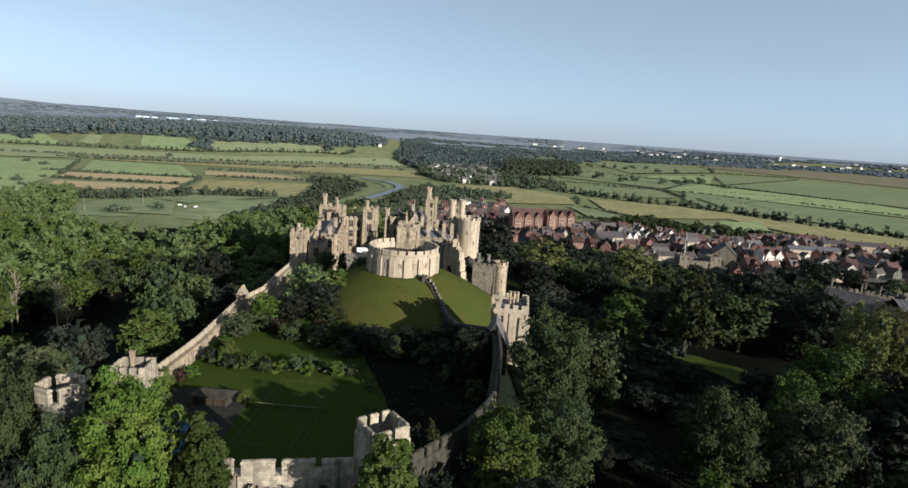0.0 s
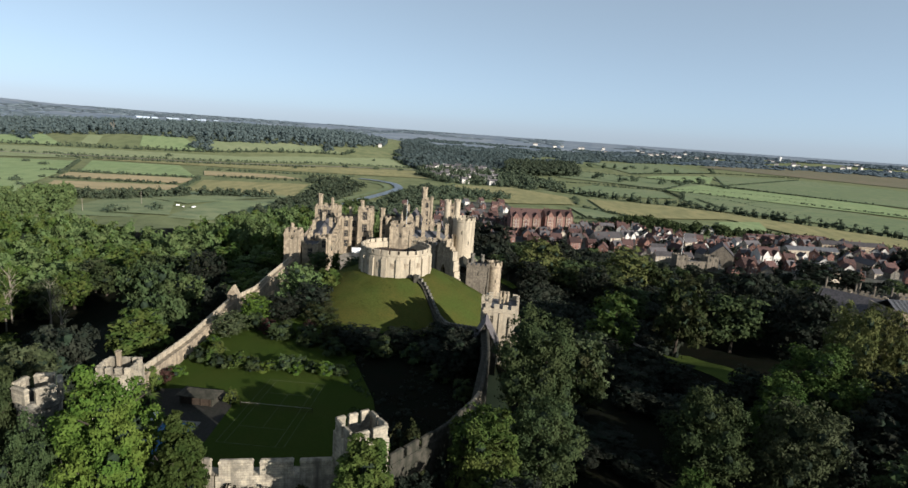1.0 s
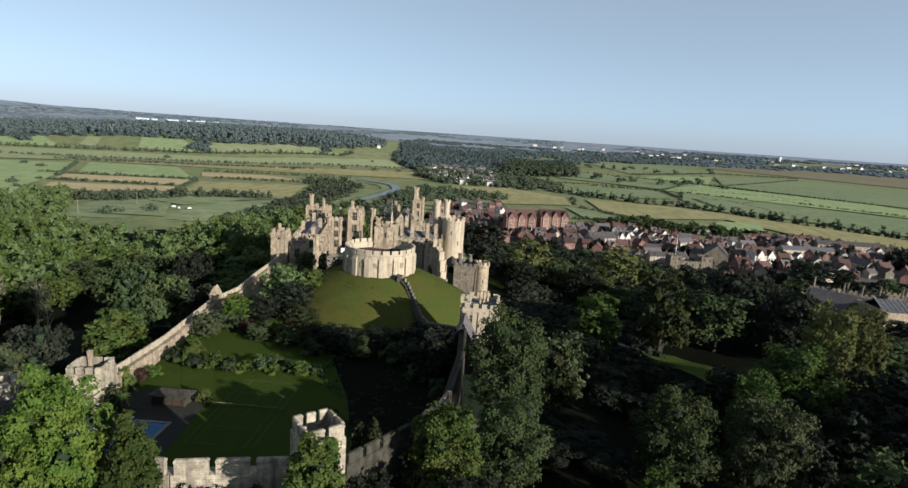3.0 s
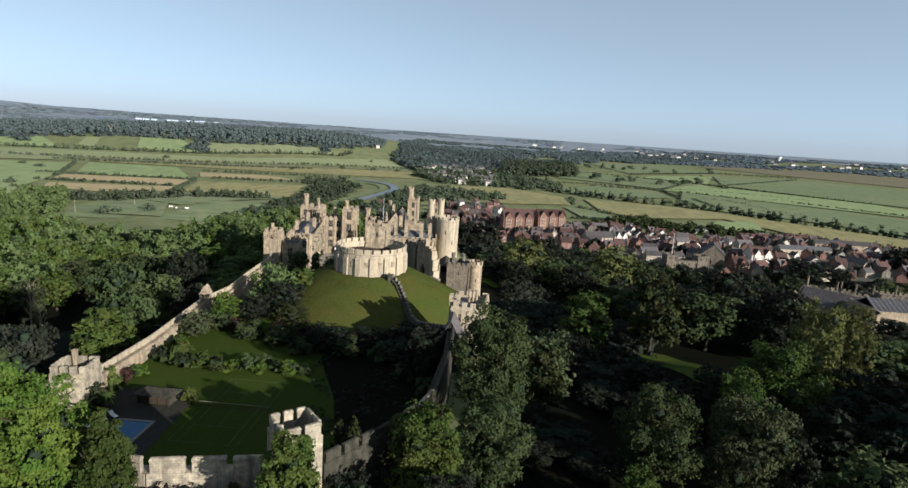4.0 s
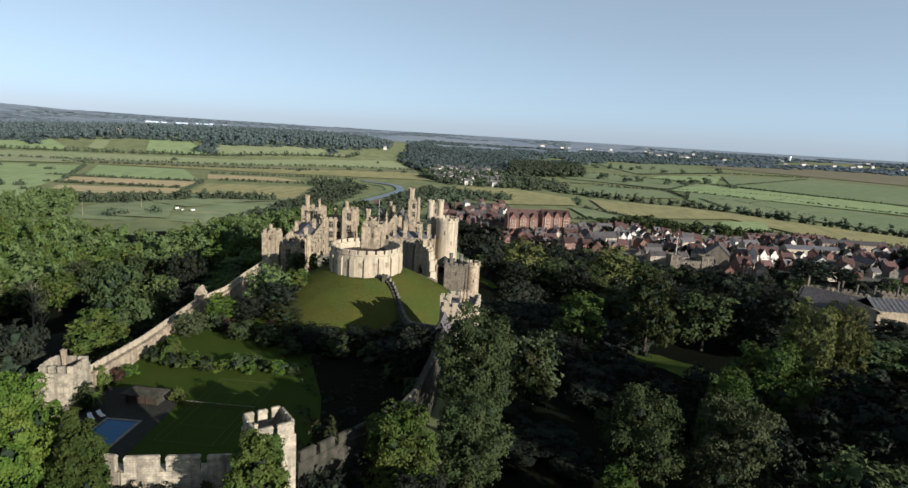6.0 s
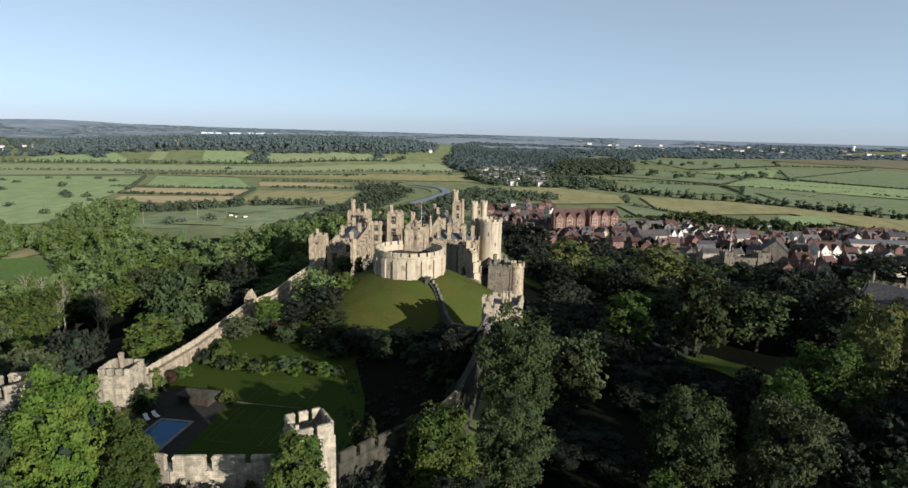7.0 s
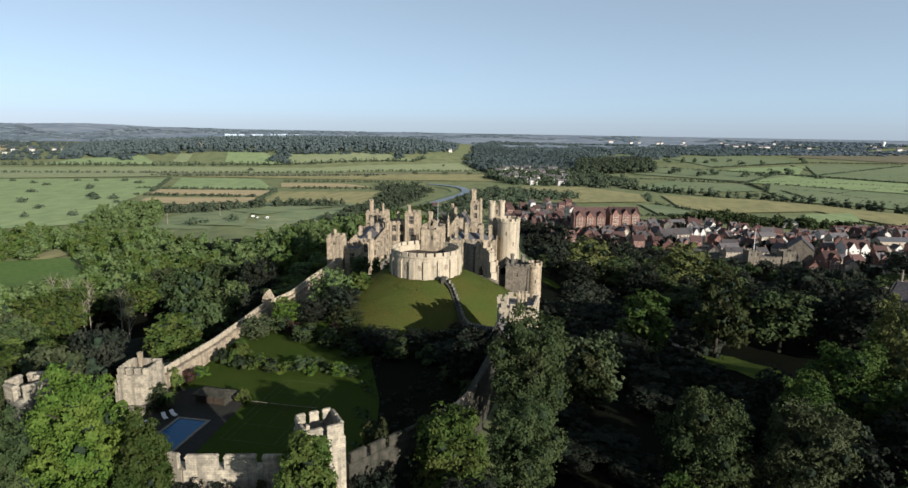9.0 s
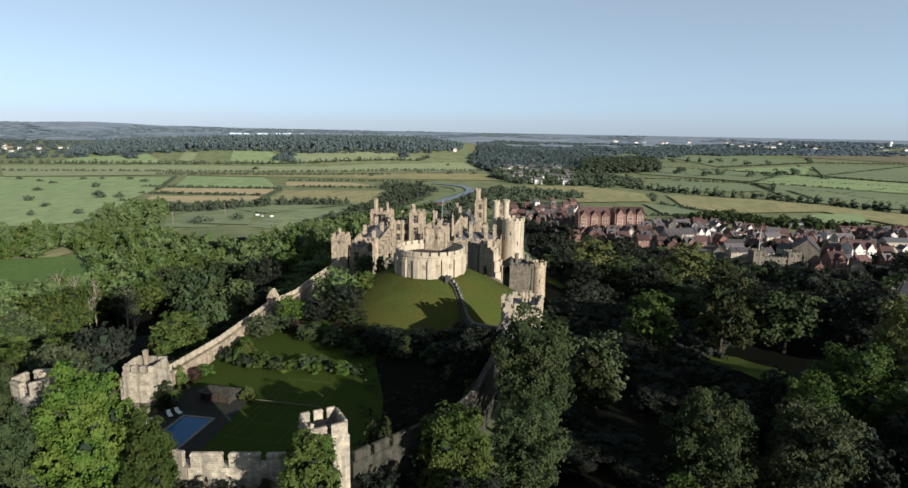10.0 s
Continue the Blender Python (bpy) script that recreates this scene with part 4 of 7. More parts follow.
side = np.stack([-np.sin(ta + g.normal(size=na)), np.cos(ta + g.normal(size=na)), np.zeros(na)], -1) * g.uniform(0.10, 0.28, (na, 1))
tip = tp + np.stack([g.normal(size=na) * 0.15, g.normal(size=na) * 0.15, g.uniform(0.06, 0.20, na)], -1)
tuft_me = bpy.data.meshes.new("rough_grass")
tuft_me.from_pydata(np.stack([tp - side, tp + side, tip], 1).reshape(-1, 3).tolist(), [], [(3 * k, 3 * k + 1, 3 * k + 2) for k in range(na)])
tuft_me.materials.append(MOTTE_G)
tagged(new("rough_grass", tuft_me), "tufts of rough olive grass on the mound", "grass", kind="stuff").matrix_basis = pose(-19, 171, 0)

keep = thing("shell_keep", "round pale stone shell keep with flat buttresses and merlons", "castle keep", pose(-19, 171, 7.2))
bm = bmesh.new()
add_lathe(bm, [(10.55, -3), (10.4, 1.2), (10.3, 7.0), (10.45, 7.15), (10.45, 7.6), (9.45, 7.6), (9.45, 1.0), (0.01, 1.0), (0.01, -3)], 72, False)
part("wall", bm, PALE, keep)
bm = bmesh.new()
add_box(bm, -0.75, 0.75, -0.42, 0.5, -1.5, 6.2)
add_box(bm, -0.75, 0.75, -0.10, 0.5, 6.2, 6.7, 0.05)
but = mesh_of(bm, "buttress", PALE)
for k in range(16):
    a = 360 * (k + 0.5) / 16
    part("buttress", but, None, keep, m=pose(10.42 * math.cos(radians(a)), 10.42 * math.sin(radians(a)), 0, 0, 0, a + 90))
me = merlon_mesh(2.0, 1.1, 0.55, PALE)
for k in range(25):
    a = 360 * k / 25
    part("merlon", me, None, keep, m=pose(10.1 * math.cos(radians(a)), 10.1 * math.sin(radians(a)), 7.6, 0, 0, a + 90))
for a in (228, 250, 272, 294, 316):
    bm = bmesh.new()
    add_box(bm, -0.55, 0.55, 0, 0.3, 0, 1.5)
    part("blocked_window", bm, STONE, keep, "bricked-up window with weathered stone", pose(10.46 * math.cos(radians(a)), 10.46 * math.sin(radians(a)), 3.6, 0, 0, a + 90))
bm = bmesh.new()
add_lathe(bm, [(9.45, 5.5), (9.45, 5.8), (6.6, 4.7), (6.6, 4.4)], 48)
part("lean_to_roof", bm, TIMBER, keep, "dark lean-to roof inside the ring")
for k in range(40):
    a = 9 * k
    bm = bmesh.new()
    add_box(bm, -1.42, 1.42, -0.07, 0.07, 0, 0.16)
    part("rafter", bm, SLATE, keep, m=pose(8.03 * math.cos(radians(a)), 8.03 * math.sin(radians(a)), 5.26, 0, 0, a) @ pose(0, 0, 0, 0, -21, 0))
for k in range(24):
    a = radians(15 * k)
    bm = bmesh.new()
    add_box(bm, -0.1, 0.1, -0.1, 0.1, 1.0, 4.5)
    part("post", bm, TIMBER, keep, m=pose(6.75 * math.cos(a), 6.75 * math.sin(a), 0))
block("keep_tower", "tall stone entrance tower standing behind the keep ring", "tower", -18.9, 182.6, 0, 6.8, 6.0, 4, 20.7, STONE, "s", 1, (0.7, 1.4), 4.0, (1.5, 0.8, 1.2), 11.0)
staff = thing("flagpole", "thin white flagpole on the keep entrance tower", "flagpole", pose(-17.4, 182.0, 19.0))
bm = bmesh.new()
add_prism(bm, circle(0.10, 8), 0.3, 9.2, 0.5)
part("pole", bm, METAL, staff)
bm = bmesh.new()
add_prism(bm, circle(0.35, 8), 0, 0.5, 0.7)
part("base", bm, METAL, staff)
bm = bmesh.new()
rows = []
for k in range(9):
    u = k / 8
    y = 0.16 * math.sin(5.5 * u) * u
    rows.append([bm.verts.new((-0.05 - 1.7 * u, y + s, z - 0.25 * u)) for z in (8.0, 9.1) for s in (-0.015, 0.015)])
for a, b in zip(rows, rows[1:]):
    for i, j in ((0, 1), (1, 3), (3, 2), (2, 0)):
        bm.faces.new((a[i], b[i], b[j], a[j]))
part("flag", bm, TILE, staff, "small red flag blowing from the pole")
kt = block("keep_stair_turret", "small dark stair turret at the top of the motte steps", "turret", -12.0, 160.4, 30, 1.5, 1.5, 4, 8.9, SHADE_STONE, "", merl=None, band=False)
bm = bmesh.new()
add_prism(bm, circle(1.0, 10), 4.9, 5.3, 0.85)
add_prism(bm, circle(0.85, 10), 5.3, 5.75, 0.4)
part("cap", bm, SHADE_STONE, kt)


# ---- castle ranges ----
nw = block("corner_tower_house", "square stone tower with a corbelled parapet at the garden range", "tower", -61.7, 211.8, 2, 5.6, 6.0, -10, 10.8, STONE, "se", 2, (0.9, 1.5), 3.4, (1.2, 0.7, 1.1), 5.0)
bm = bmesh.new()
for k in range(8):
    for s in (-1, 1):
        add_box(bm, -2.85 + k * 0.77, -2.50 + k * 0.77, s * 3.0 - 0.3, s * 3.0 + 0.3, 18.0, 18.7)
part("corbel_row", bm, STONE, nw)
octagon_turret(nw, -0.6, 0.5, 0.6, 18.5, 22.6, STONE, 6)
r2 = block("castle_range", "lower stone range with tall mullioned windows and lead roof", "castle wing", -55.6, 214.5, 4, 5.6, 7.0, -10, 5.6, STONE, "se", 2, (1.6, 3.0), 2.8, (1.0, 0.7, 0.8), 4.0, mull=2)
chimney(r2, -1.3, 1.0, 14, 18.0)
chimney(r2, 1.3, 2.2, 14, 18.4)
bm = bmesh.new()
add_gable(bm, 5.0, 4.2, 0, 1.5, 0.1)
part("pitched_roof", bm, LEAD, r2, "pale grey lead pitched roof", pose(0, 0.3, 14.3))
bay = block("stone_bay_tower", "dark stone bay tower with tall windows", "tower", -52.2, 218.0, 20, 4.4, 4.8, -10, 8.0, STONE, "s", 3, (1.3, 2.6), 2.2, (0.9, 0.6, 0.9), 4.0)
octagon_turret(bay, 1.9, -2.0, 0.8, 0, 18.6, STONE, 8)
wr = block("castle_range", "long sunlit stone range with rows of mullioned windows", "castle wing", -60.2, 248.5, 7.5, 11.0, 53, -10, 4.6, STONE, "es", 3, (2.0, 2.2), 4.4, (1.3, 0.8, 1.0), 2.5, band=False)
for y in (-19.5, -10.5, -1.5, 7.5, 16.5):
    bm = bmesh.new()
    add_box(bm, 5.4, 6.9, y - 1.7, y + 1.7, -4, 13.2)
    for z in (4.4, 8.8, 13.0):
        add_box(bm, 5.4, 7.02, y - 1.82, y + 1.82, z - 0.12, z + 0.16)
    bay_part = part("bay_window", bm, STONE, wr, "projecting stone bay with mullioned windows")
    for z in (1.6, 5.4, 9.6):
        part("window", window_mesh(1.0, 2.3, PALE, 1), None, bay_part, m=pose(6.2, y - 1.74, z))
        part("window", window_mesh(2.2, 2.3, PALE, 2), None, bay_part, m=pose(6.94, y, z, 0, 0, 90))
for k, (x, y, z) in enumerate(((-2, -20, 17.2), (2.5, -12, 17.6), (-3, -2, 18.4), (3, 8, 18.0), (-1, 18, 19.0))):
    chimney(wr, x, y, 13, z, 1.5, 0.9, None, 3)
bm = bmesh.new()
add_gable(bm, 46, 6.5, 0, 1.5, 0.2)
part("pitched_roof", bm, SLATE, wr, "dark slate pitched roof", pose(0, 0, 13.9, 0, 0, 90))
for y in (-25, 20):
    octagon_turret(wr, 5.4, y, 1.0, 0, 17.0, STONE, 8)
ne = block("corner_tower_house", "tall stone tower with a slim stair turret over the river side", "tower", -69.6, 296, 2, 9.4, 10, -14, 8.6, STONE, "se", 3, (1.5, 2.6), 3.4, (1.4, 0.8, 1.1), 6.0)
octagon_turret(ne, -3.2, 0.6, 1.25, 16, 27.8, STONE, 8)
octagon_turret(ne, 4.2, -4.4, 0.6, 6, 25.4, STONE, 6)
chimney(ne, 2.5, 3.0, 21, 25.6)
nr = block("castle_range", "sunlit stone range with three rows of windows facing the court", "castle wing", -54.4, 273.6, 7, 10.6, 8, -11, 7.4, STONE, "s", 3, (1.6, 2.8), 2.5, (1.2, 0.7, 1.0), 4.0, mull=2)
chimney(nr, -3.6, 1.5, 17, 22.6, 1.6, 0.9, None, 3)
chimney(nr, 1.5, 2.0, 17, 22.0, 1.3, 0.9)
mt = block("court_tower", "square stone court tower with large windows and merlons", "tower", -45.2, 272, 1, 6.2, 8.0, -11, 12.2, STONE, "se", 3, (1.9, 3.4), 3.6, (1.2, 0.7, 1.1), 6.0, mull=2)
octagon_turret(mt, -1.8, -0.5, 0.9, 20, 26.0, STONE, 8)
n2 = block("castle_range", "stone range with gables and chimneys behind the court tower", "castle wing", -33, 287, 2, 14, 9, -12, 6.8, STONE, "s", 3, (1.2, 2.2), 3.0, (1.2, 0.7, 0.9), 5.0)
bm = bmesh.new()
add_gable(bm, 9, 6, 0, 4.2, 0.2)
part("gable_roof", bm, SLATE, n2, "dark slate gable roof", pose(-1, 0, 17.6, 0, 0, 90))
octagon_turret(n2, -6.2, -3.0, 1.3, 0, 22.4, STONE, 8)
octagon_turret(n2, 4.2, 1.2, 0.8, 14, 26.2, STONE, 8)
chimney(n2, 6.2, -1.0, 17, 24.6, 1.3, 0.9)
chapel = thing("chapel", "stone chapel with a steep slate roof and pinnacled gable", "chapel", pose(-24, 285, -12, 0, 0, 88))
bm = bmesh.new()
add_box(bm, -11, 11, -4.2, 4.2, -2, 16)
for s in (-11.2, 10.6):
    v = [bm.verts.new(p) for p in ((s, -4.4, 15.9), (s, 4.4, 15.9), (s, 0, 22.4), (s + 0.6, -4.4, 15.9), (s + 0.6, 4.4, 15.9), (s + 0.6, 0, 22.4))]
    for f in ((0, 2, 1), (3, 4, 5), (0, 3, 5, 2), (1, 2, 5, 4), (0, 1, 4, 3)):
        bm.faces.new([v[k] for k in f])
part("wall", bm, STONE, chapel)
bm = bmesh.new()
add_gable(bm, 20.8, 8.6, 16, 5.6, 0.2)
part("roof", bm, SLATE, chapel, "steep dark slate roof")
for x in (-11, 11):
    for y in (-4.2, 4.2):
        bm = bmesh.new()
        add_prism(bm, circle(0.6, 8, x, y), 0, 20)
        add_prism(bm, circle(0.6, 8, x, y), 20, 23.5, 0.05)
        part("pinnacle", bm, STONE, chapel)
fl = block("flag_tower", "tallest stone tower with a tall stair turret and windows", "tower", -19.2, 309, 2, 5.6, 6.4, -12, 13.8, STONE, "se", 4, (1.4, 2.6), 3.2, (1.1, 0.7, 1.1), 8.0)
octagon_turret(fl, -1.6, -1.0, 1.6, 24, 31.6, STONE, 8)
octagon_turret(fl, 2.4, -2.8, 0.8, 14, 27.0, STONE, 8)
sr = block("castle_range", "stone range with lead roofs and tall chimneys behind the keep", "castle wing", -13.5, 252, 3, 20, 16, -10, 5.0, STONE, "sw", 2, (1.2, 2.2), 4.0, (1.3, 0.8, 0.9), 6.0)
for x, y, z in ((-7.5, -4, 20.5), (-3.0, -5.5, 21.5), (3.5, -6.0, 21.0), (-6, 4, 22), (0.5, 2, 20.8), (7, -3, 20.2)):
    chimney(sr, x, y, 14, z, 1.5, 1.0, None, 3)
bm = bmesh.new()
add_gable(bm, 15, 8, 0, 2.6, 0.2)
part("pitched_roof", bm, LEAD, sr, "pale grey lead pitched roof", pose(-1, -1.5, 13.9))
bm = bmesh.new()
add_gable(bm, 7, 6, 0, 4.0, 0.2)
part("cross_gable", bm, SLATE, sr, "dark slate gable roof", pose(5.5, 1, 13.9, 0, 0, 90))
s2 = block("castle_range", "stone south range with a dark roof and chimneys", "castle wing", -22, 292, 2, 16, 8, -12, 4.0, STONE, "s", 2, (1.2, 2.2), 3.2, (1.3, 0.8, 0.9), 5.0)
chimney(s2, 3.0, 0, 14, 22.0, 1.6, 1.0, None, 3)
tw = block("gatehouse", "stone gatehouse with two tall drum turrets", "gatehouse", -4.9, 265, 2, 6.6, 8.0, -12, 17.4, STONE, "s", 2, (0.8, 1.8), 3.0, (1.0, 0.7, 1.0), 8.0)
octagon_turret(tw, -2.2, -3.2, 1.45, 0, 31.4, PALE, 8, 14)
octagon_turret(tw, 2.1, -3.2, 1.45, 0, 31.8, PALE, 8, 14)
round_tower("round_tower", "tall pale round stone tower with arrow slits and small merlons", 0.9, 258, 4.9, -14, 12.8, 14, PALE, ((262, 19.5, 0.35, 1.6), (300, 15.0, 0.35, 1.6), (250, 10.5, 0.35, 1.6), (290, 8.0, 0.35, 1.6), (275, 4.5, 0.35, 1.6), (225, 17.0, 0.35, 1.6)), 0.5, 1.1)

# ruined wall between keep and barbican: its shaded face looks back to the keep, its broken end and stepped buttresses take the sun
ruin = thing("ruined_wall", "tall ragged ruined stone wall with an arch and stepped buttresses", "ruin", pose(-4.8, 205.5, -9, 0, 0, -52))
rng = random.Random(5)
bm = bmesh.new()
x = -4.4
while x < 4.6:
    w = rng.uniform(0.3, 0.75)
    top = 20.6 - 0.42 * abs(x + 0.2) ** 1.5 + rng.uniform(-2.2, 1.2)
    low = -4 if not -1.4 < x + w / 2 < 1.0 else 12.2 - 1.6 * abs(x + w / 2 + 0.2)
    add_box(bm, x, x + w, -0.9, 0.9, low, top, 0.06)
    x += w + 0.004
part("wall", bm, STONE, ruin)
# panel behind the arch, dark in place of the arch's shade
bm = bmesh.new()
add_box(bm, -1.7, 1.3, 0.3, 0.6, -4, 12.6)
part("opening", bm, DARK, ruin, "shade-dark panel filling the archway")
for y, tops in ((0.0, (17.5, 14.2, 11.0, 7.6, 4.4)),):
    bm = bmesh.new()
    for k, t in enumerate(tops):
        add_box(bm, 4.4 + 0.85 * k, 5.5 + 0.85 * k, y - 1.1 - 0.08 * k, y + 1.1 + 0.08 * k, -4, t + rng.uniform(-0.5, 0.5), 0.08)
    part("buttress", bm, PALE, ruin, "sunlit stepped stone buttress")
pier = thing("ruined_wall", "broken stone pier standing beside the round tower", "ruin", pose(-1.6, 214, -9, 0, 0, -30))
bm = bmesh.new()
for k in range(5):
    add_box(bm, -2.4 + 0.95 * k, -1.46 + 0.95 * k, -0.8, 0.8, -4, 17.5 - 1.6 * k + rng.uniform(-1.2, 0.8), 0.08)
part("wall", bm, STONE, pier)
lean = thing("lean_to_building", "low stone building with a dark sloping roof at the round tower", "building", pose(1.6, 230, -10, 0, 0, 0))
bm = bmesh.new()
add_box(bm, -4, 4, -9, 9, -4, 6.0)
part("wall", bm, FLINT, lean)
bm = bmesh.new()
add_gable(bm, 18, 8, 6.0, 3.0, 0.3)
part("roof", bm, SHADE_STONE, lean, "dark sloping tiled roof", pose(0, 0, 0, 0, 0, 90))
# added block: its unlit face makes the shadowed gap between keep and ruin
block("castle_range", "stone block turned from the sun for the dark gap by the keep", "castle wing", -8.7, 213.4, -52, 7.2, 6.0, -9, 9.6, BROWNSTONE, "", 2, (1.0, 1.8), 3.5, (1.2, 0.8, 0.9), 5.0)
ruin2 = thing("ruined_wall", "stepped ruined wall falling from the keep", "ruin", pose(0, 0, 0))
bm = bmesh.new()
for k in range(12):
    f = k / 11
    px, py = -7.5 + 8.2 * f, 178 + 22 * f
    t = 6.8 - 8.0 * f + rng.uniform(-0.5, 0.5)
    add_box(bm, px - 0.5, px + 0.5, py - 1.1, py + 1.1, -12, t, 0.08)
part("wall", bm, BROWNSTONE, ruin2)

# barbican
bb = block("barbican", "grey flint barbican in shade with a crenellated top", "gatehouse", 7.4, 214.2, -3, 8.6, 8.0, -12, 2.9, BROWNSTONE, "s", 1, (0.5, 1.3), 4.0, (1.0, 0.6, 1.0), 8.0)
round_tower("barbican_tower", "sunlit round flint tower of the barbican", 13.4, 212.8, 2.5, -14, 3.6, 8, STONE, ((280, 10, 0.3, 1.2),), 0.2, 1.1, mm=STONE, n=28)
octagon_turret(bb, -2.6, 2.6, 0.7, 10, 17.2, FLINT, 6)
octagon_turret(bb, 1.2, 2.8, 0.7, 10, 17.0, FLINT, 6)

# tower at the foot of the motte
bv = block("motte_tower", "sunlit stone wall tower with a raised corner turret", "tower", 10.9, 132.0, -6, 7.8, 10.2, -3, 12.6, PALE, "s", 1, (0.6, 1.5), 3.0, (1.3, 0.8, 1.2), 10.2, merl_mat=PALE)
bm = bmesh.new()
add_box(bm, -1.1, 1.1, -1.1, 1.1, 0, 15.9)
tt = part("turret", bm, PALE, bv, m=pose(-3.4, -3.4, 0))
for x, y in ((-0.85, -0.85), (0.85, -0.85), (-0.85, 0.85), (0.85, 0.85)):
    part("merlon", merlon_mesh(0.7, 1.0, 0.5, PALE), None, tt, m=pose(x, y, 15.9))
for x in (-0.5, 0.4, 1.2):
    bm = bmesh.new()
    add_prism(bm, circle(0.30, 8), 14, 17.0, 0.85)
    add_prism(bm, circle(0.37, 8), 17.0, 17.25)
    part("chimney_shaft", bm, STONE, bv, m=pose(x, 0.8, 0))
bm = bmesh.new()
add_box(bm, -1.3, 1.3, -1.3, 1.3, -3, 12.6, 0.05)
part("corner_pier", bm, PALE, bv, m=pose(3.3, -4.2, 0))
lodge = thing("lodge", "steep dark slate-roofed stone lodge against the wall tower", "building", pose(7.0, 123.2, -3, 0, 0, -4))
bm = bmesh.new()
add_box(bm, -2.9, 2.9, -3.4, 3.6, -2, 8.0)
for y in (-3.4, 3.3):
    v = [bm.verts.new(p) for p in ((-2.9, y, 7.98), (2.9, y, 7.98), (0, y, 13.3), (-2.9, y + 0.3, 7.98), (2.9, y + 0.3, 7.98), (0, y + 0.3, 13.3))]
    for f in ((0, 1, 2), (3, 5, 4), (0, 2, 5, 3), (1, 4, 5, 2), (0, 3, 4, 1)):
        bm.faces.new([v[k] for k in f])
part("wall", bm, SHADE_STONE, lodge)
bm = bmesh.new()
add_gable(bm, 7.0, 5.8, 8.0, 5.4, 0.35, 0.2)
part("roof", bm, SLATE, lodge, "steep blue-grey slate roof", pose(0, 0, 0, 0, 0, 90))
for z in (2.0, 5.0):
    bm = bmesh.new()
    add_box(bm, -0.4, 0.4, -3.46, -3.3, z, z + 1.3)
    part("window", bm, GLASS, lodge)
ribbon("gravel_court", [(-45, 222), (-43, 240), (-38, 258), (-30, 262)], 13, GRAVEL, "pale gravel castle court", "court", 0.5)


van = thing("van", "white delivery van parked on the castle court", "van", pose(-44.2, 247, hz(-44.2, 247) + 0.5, 0, 0, 20))
bm = bmesh.new()
add_box(bm, -2.6, 1.4, -1.0, 1.0, 0.4, 2.5, 0.10)
add_box(bm, 1.3, 2.7, -1.0, 1.0, 0.4, 1.35, 0.08)
add_box(bm, 1.2, 2.2, -0.95, 0.95, 1.3, 2.2, 0.22)
part("body", bm, WHITE, van)
bm = bmesh.new()
add_box(bm, 1.9, 2.06, -0.8, 0.8, 1.4, 2.0)
part("windscreen", bm, GLASS, van)
for x in (-1.7, 1.8):
    for y in (-0.95, 0.95):
        bm = bmesh.new()
        add_prism(bm, circle(0.36, 12), -0.12, 0.12)
        part("wheel", bm, ROAD, van, m=pose(x, y, 0.36, 90, 0, 0))


# ---- trees ----
def ball_cards(c, rad, squash, g):
    """Small uneven closed balls at the places c, as triangles (n, 3, 3)."""
    phi = (1 + 5 ** 0.5) / 2
    v = np.array([(-1, phi, 0), (1, phi, 0), (-1, -phi, 0), (1, -phi, 0), (0, -1, phi), (0, 1, phi), (0, -1, -phi), (0, 1, -phi), (phi, 0, -1), (phi, 0, 1), (-phi, 0, -1), (-phi, 0, 1)])
    v /= np.linalg.norm(v[0])
    f = np.array([(0, 11, 5), (0, 5, 1), (0, 1, 7), (0, 7, 10), (0, 10, 11), (1, 5, 9), (5, 11, 4), (11, 10, 2), (10, 7, 6), (7, 1, 8), (3, 9, 4), (3, 4, 2), (3, 2, 6), (3, 6, 8), (3, 8, 9), (4, 9, 5), (2, 4, 11), (6, 2, 10), (8, 6, 7), (9, 8, 1)])
    w = v[None] * g.uniform(0.8, 1.1, (len(c), 12, 1)) * rad[:, None, None] * np.array([1, 1, squash]) + c[:, None]
    return w[:, f].reshape(-1, 3, 3)


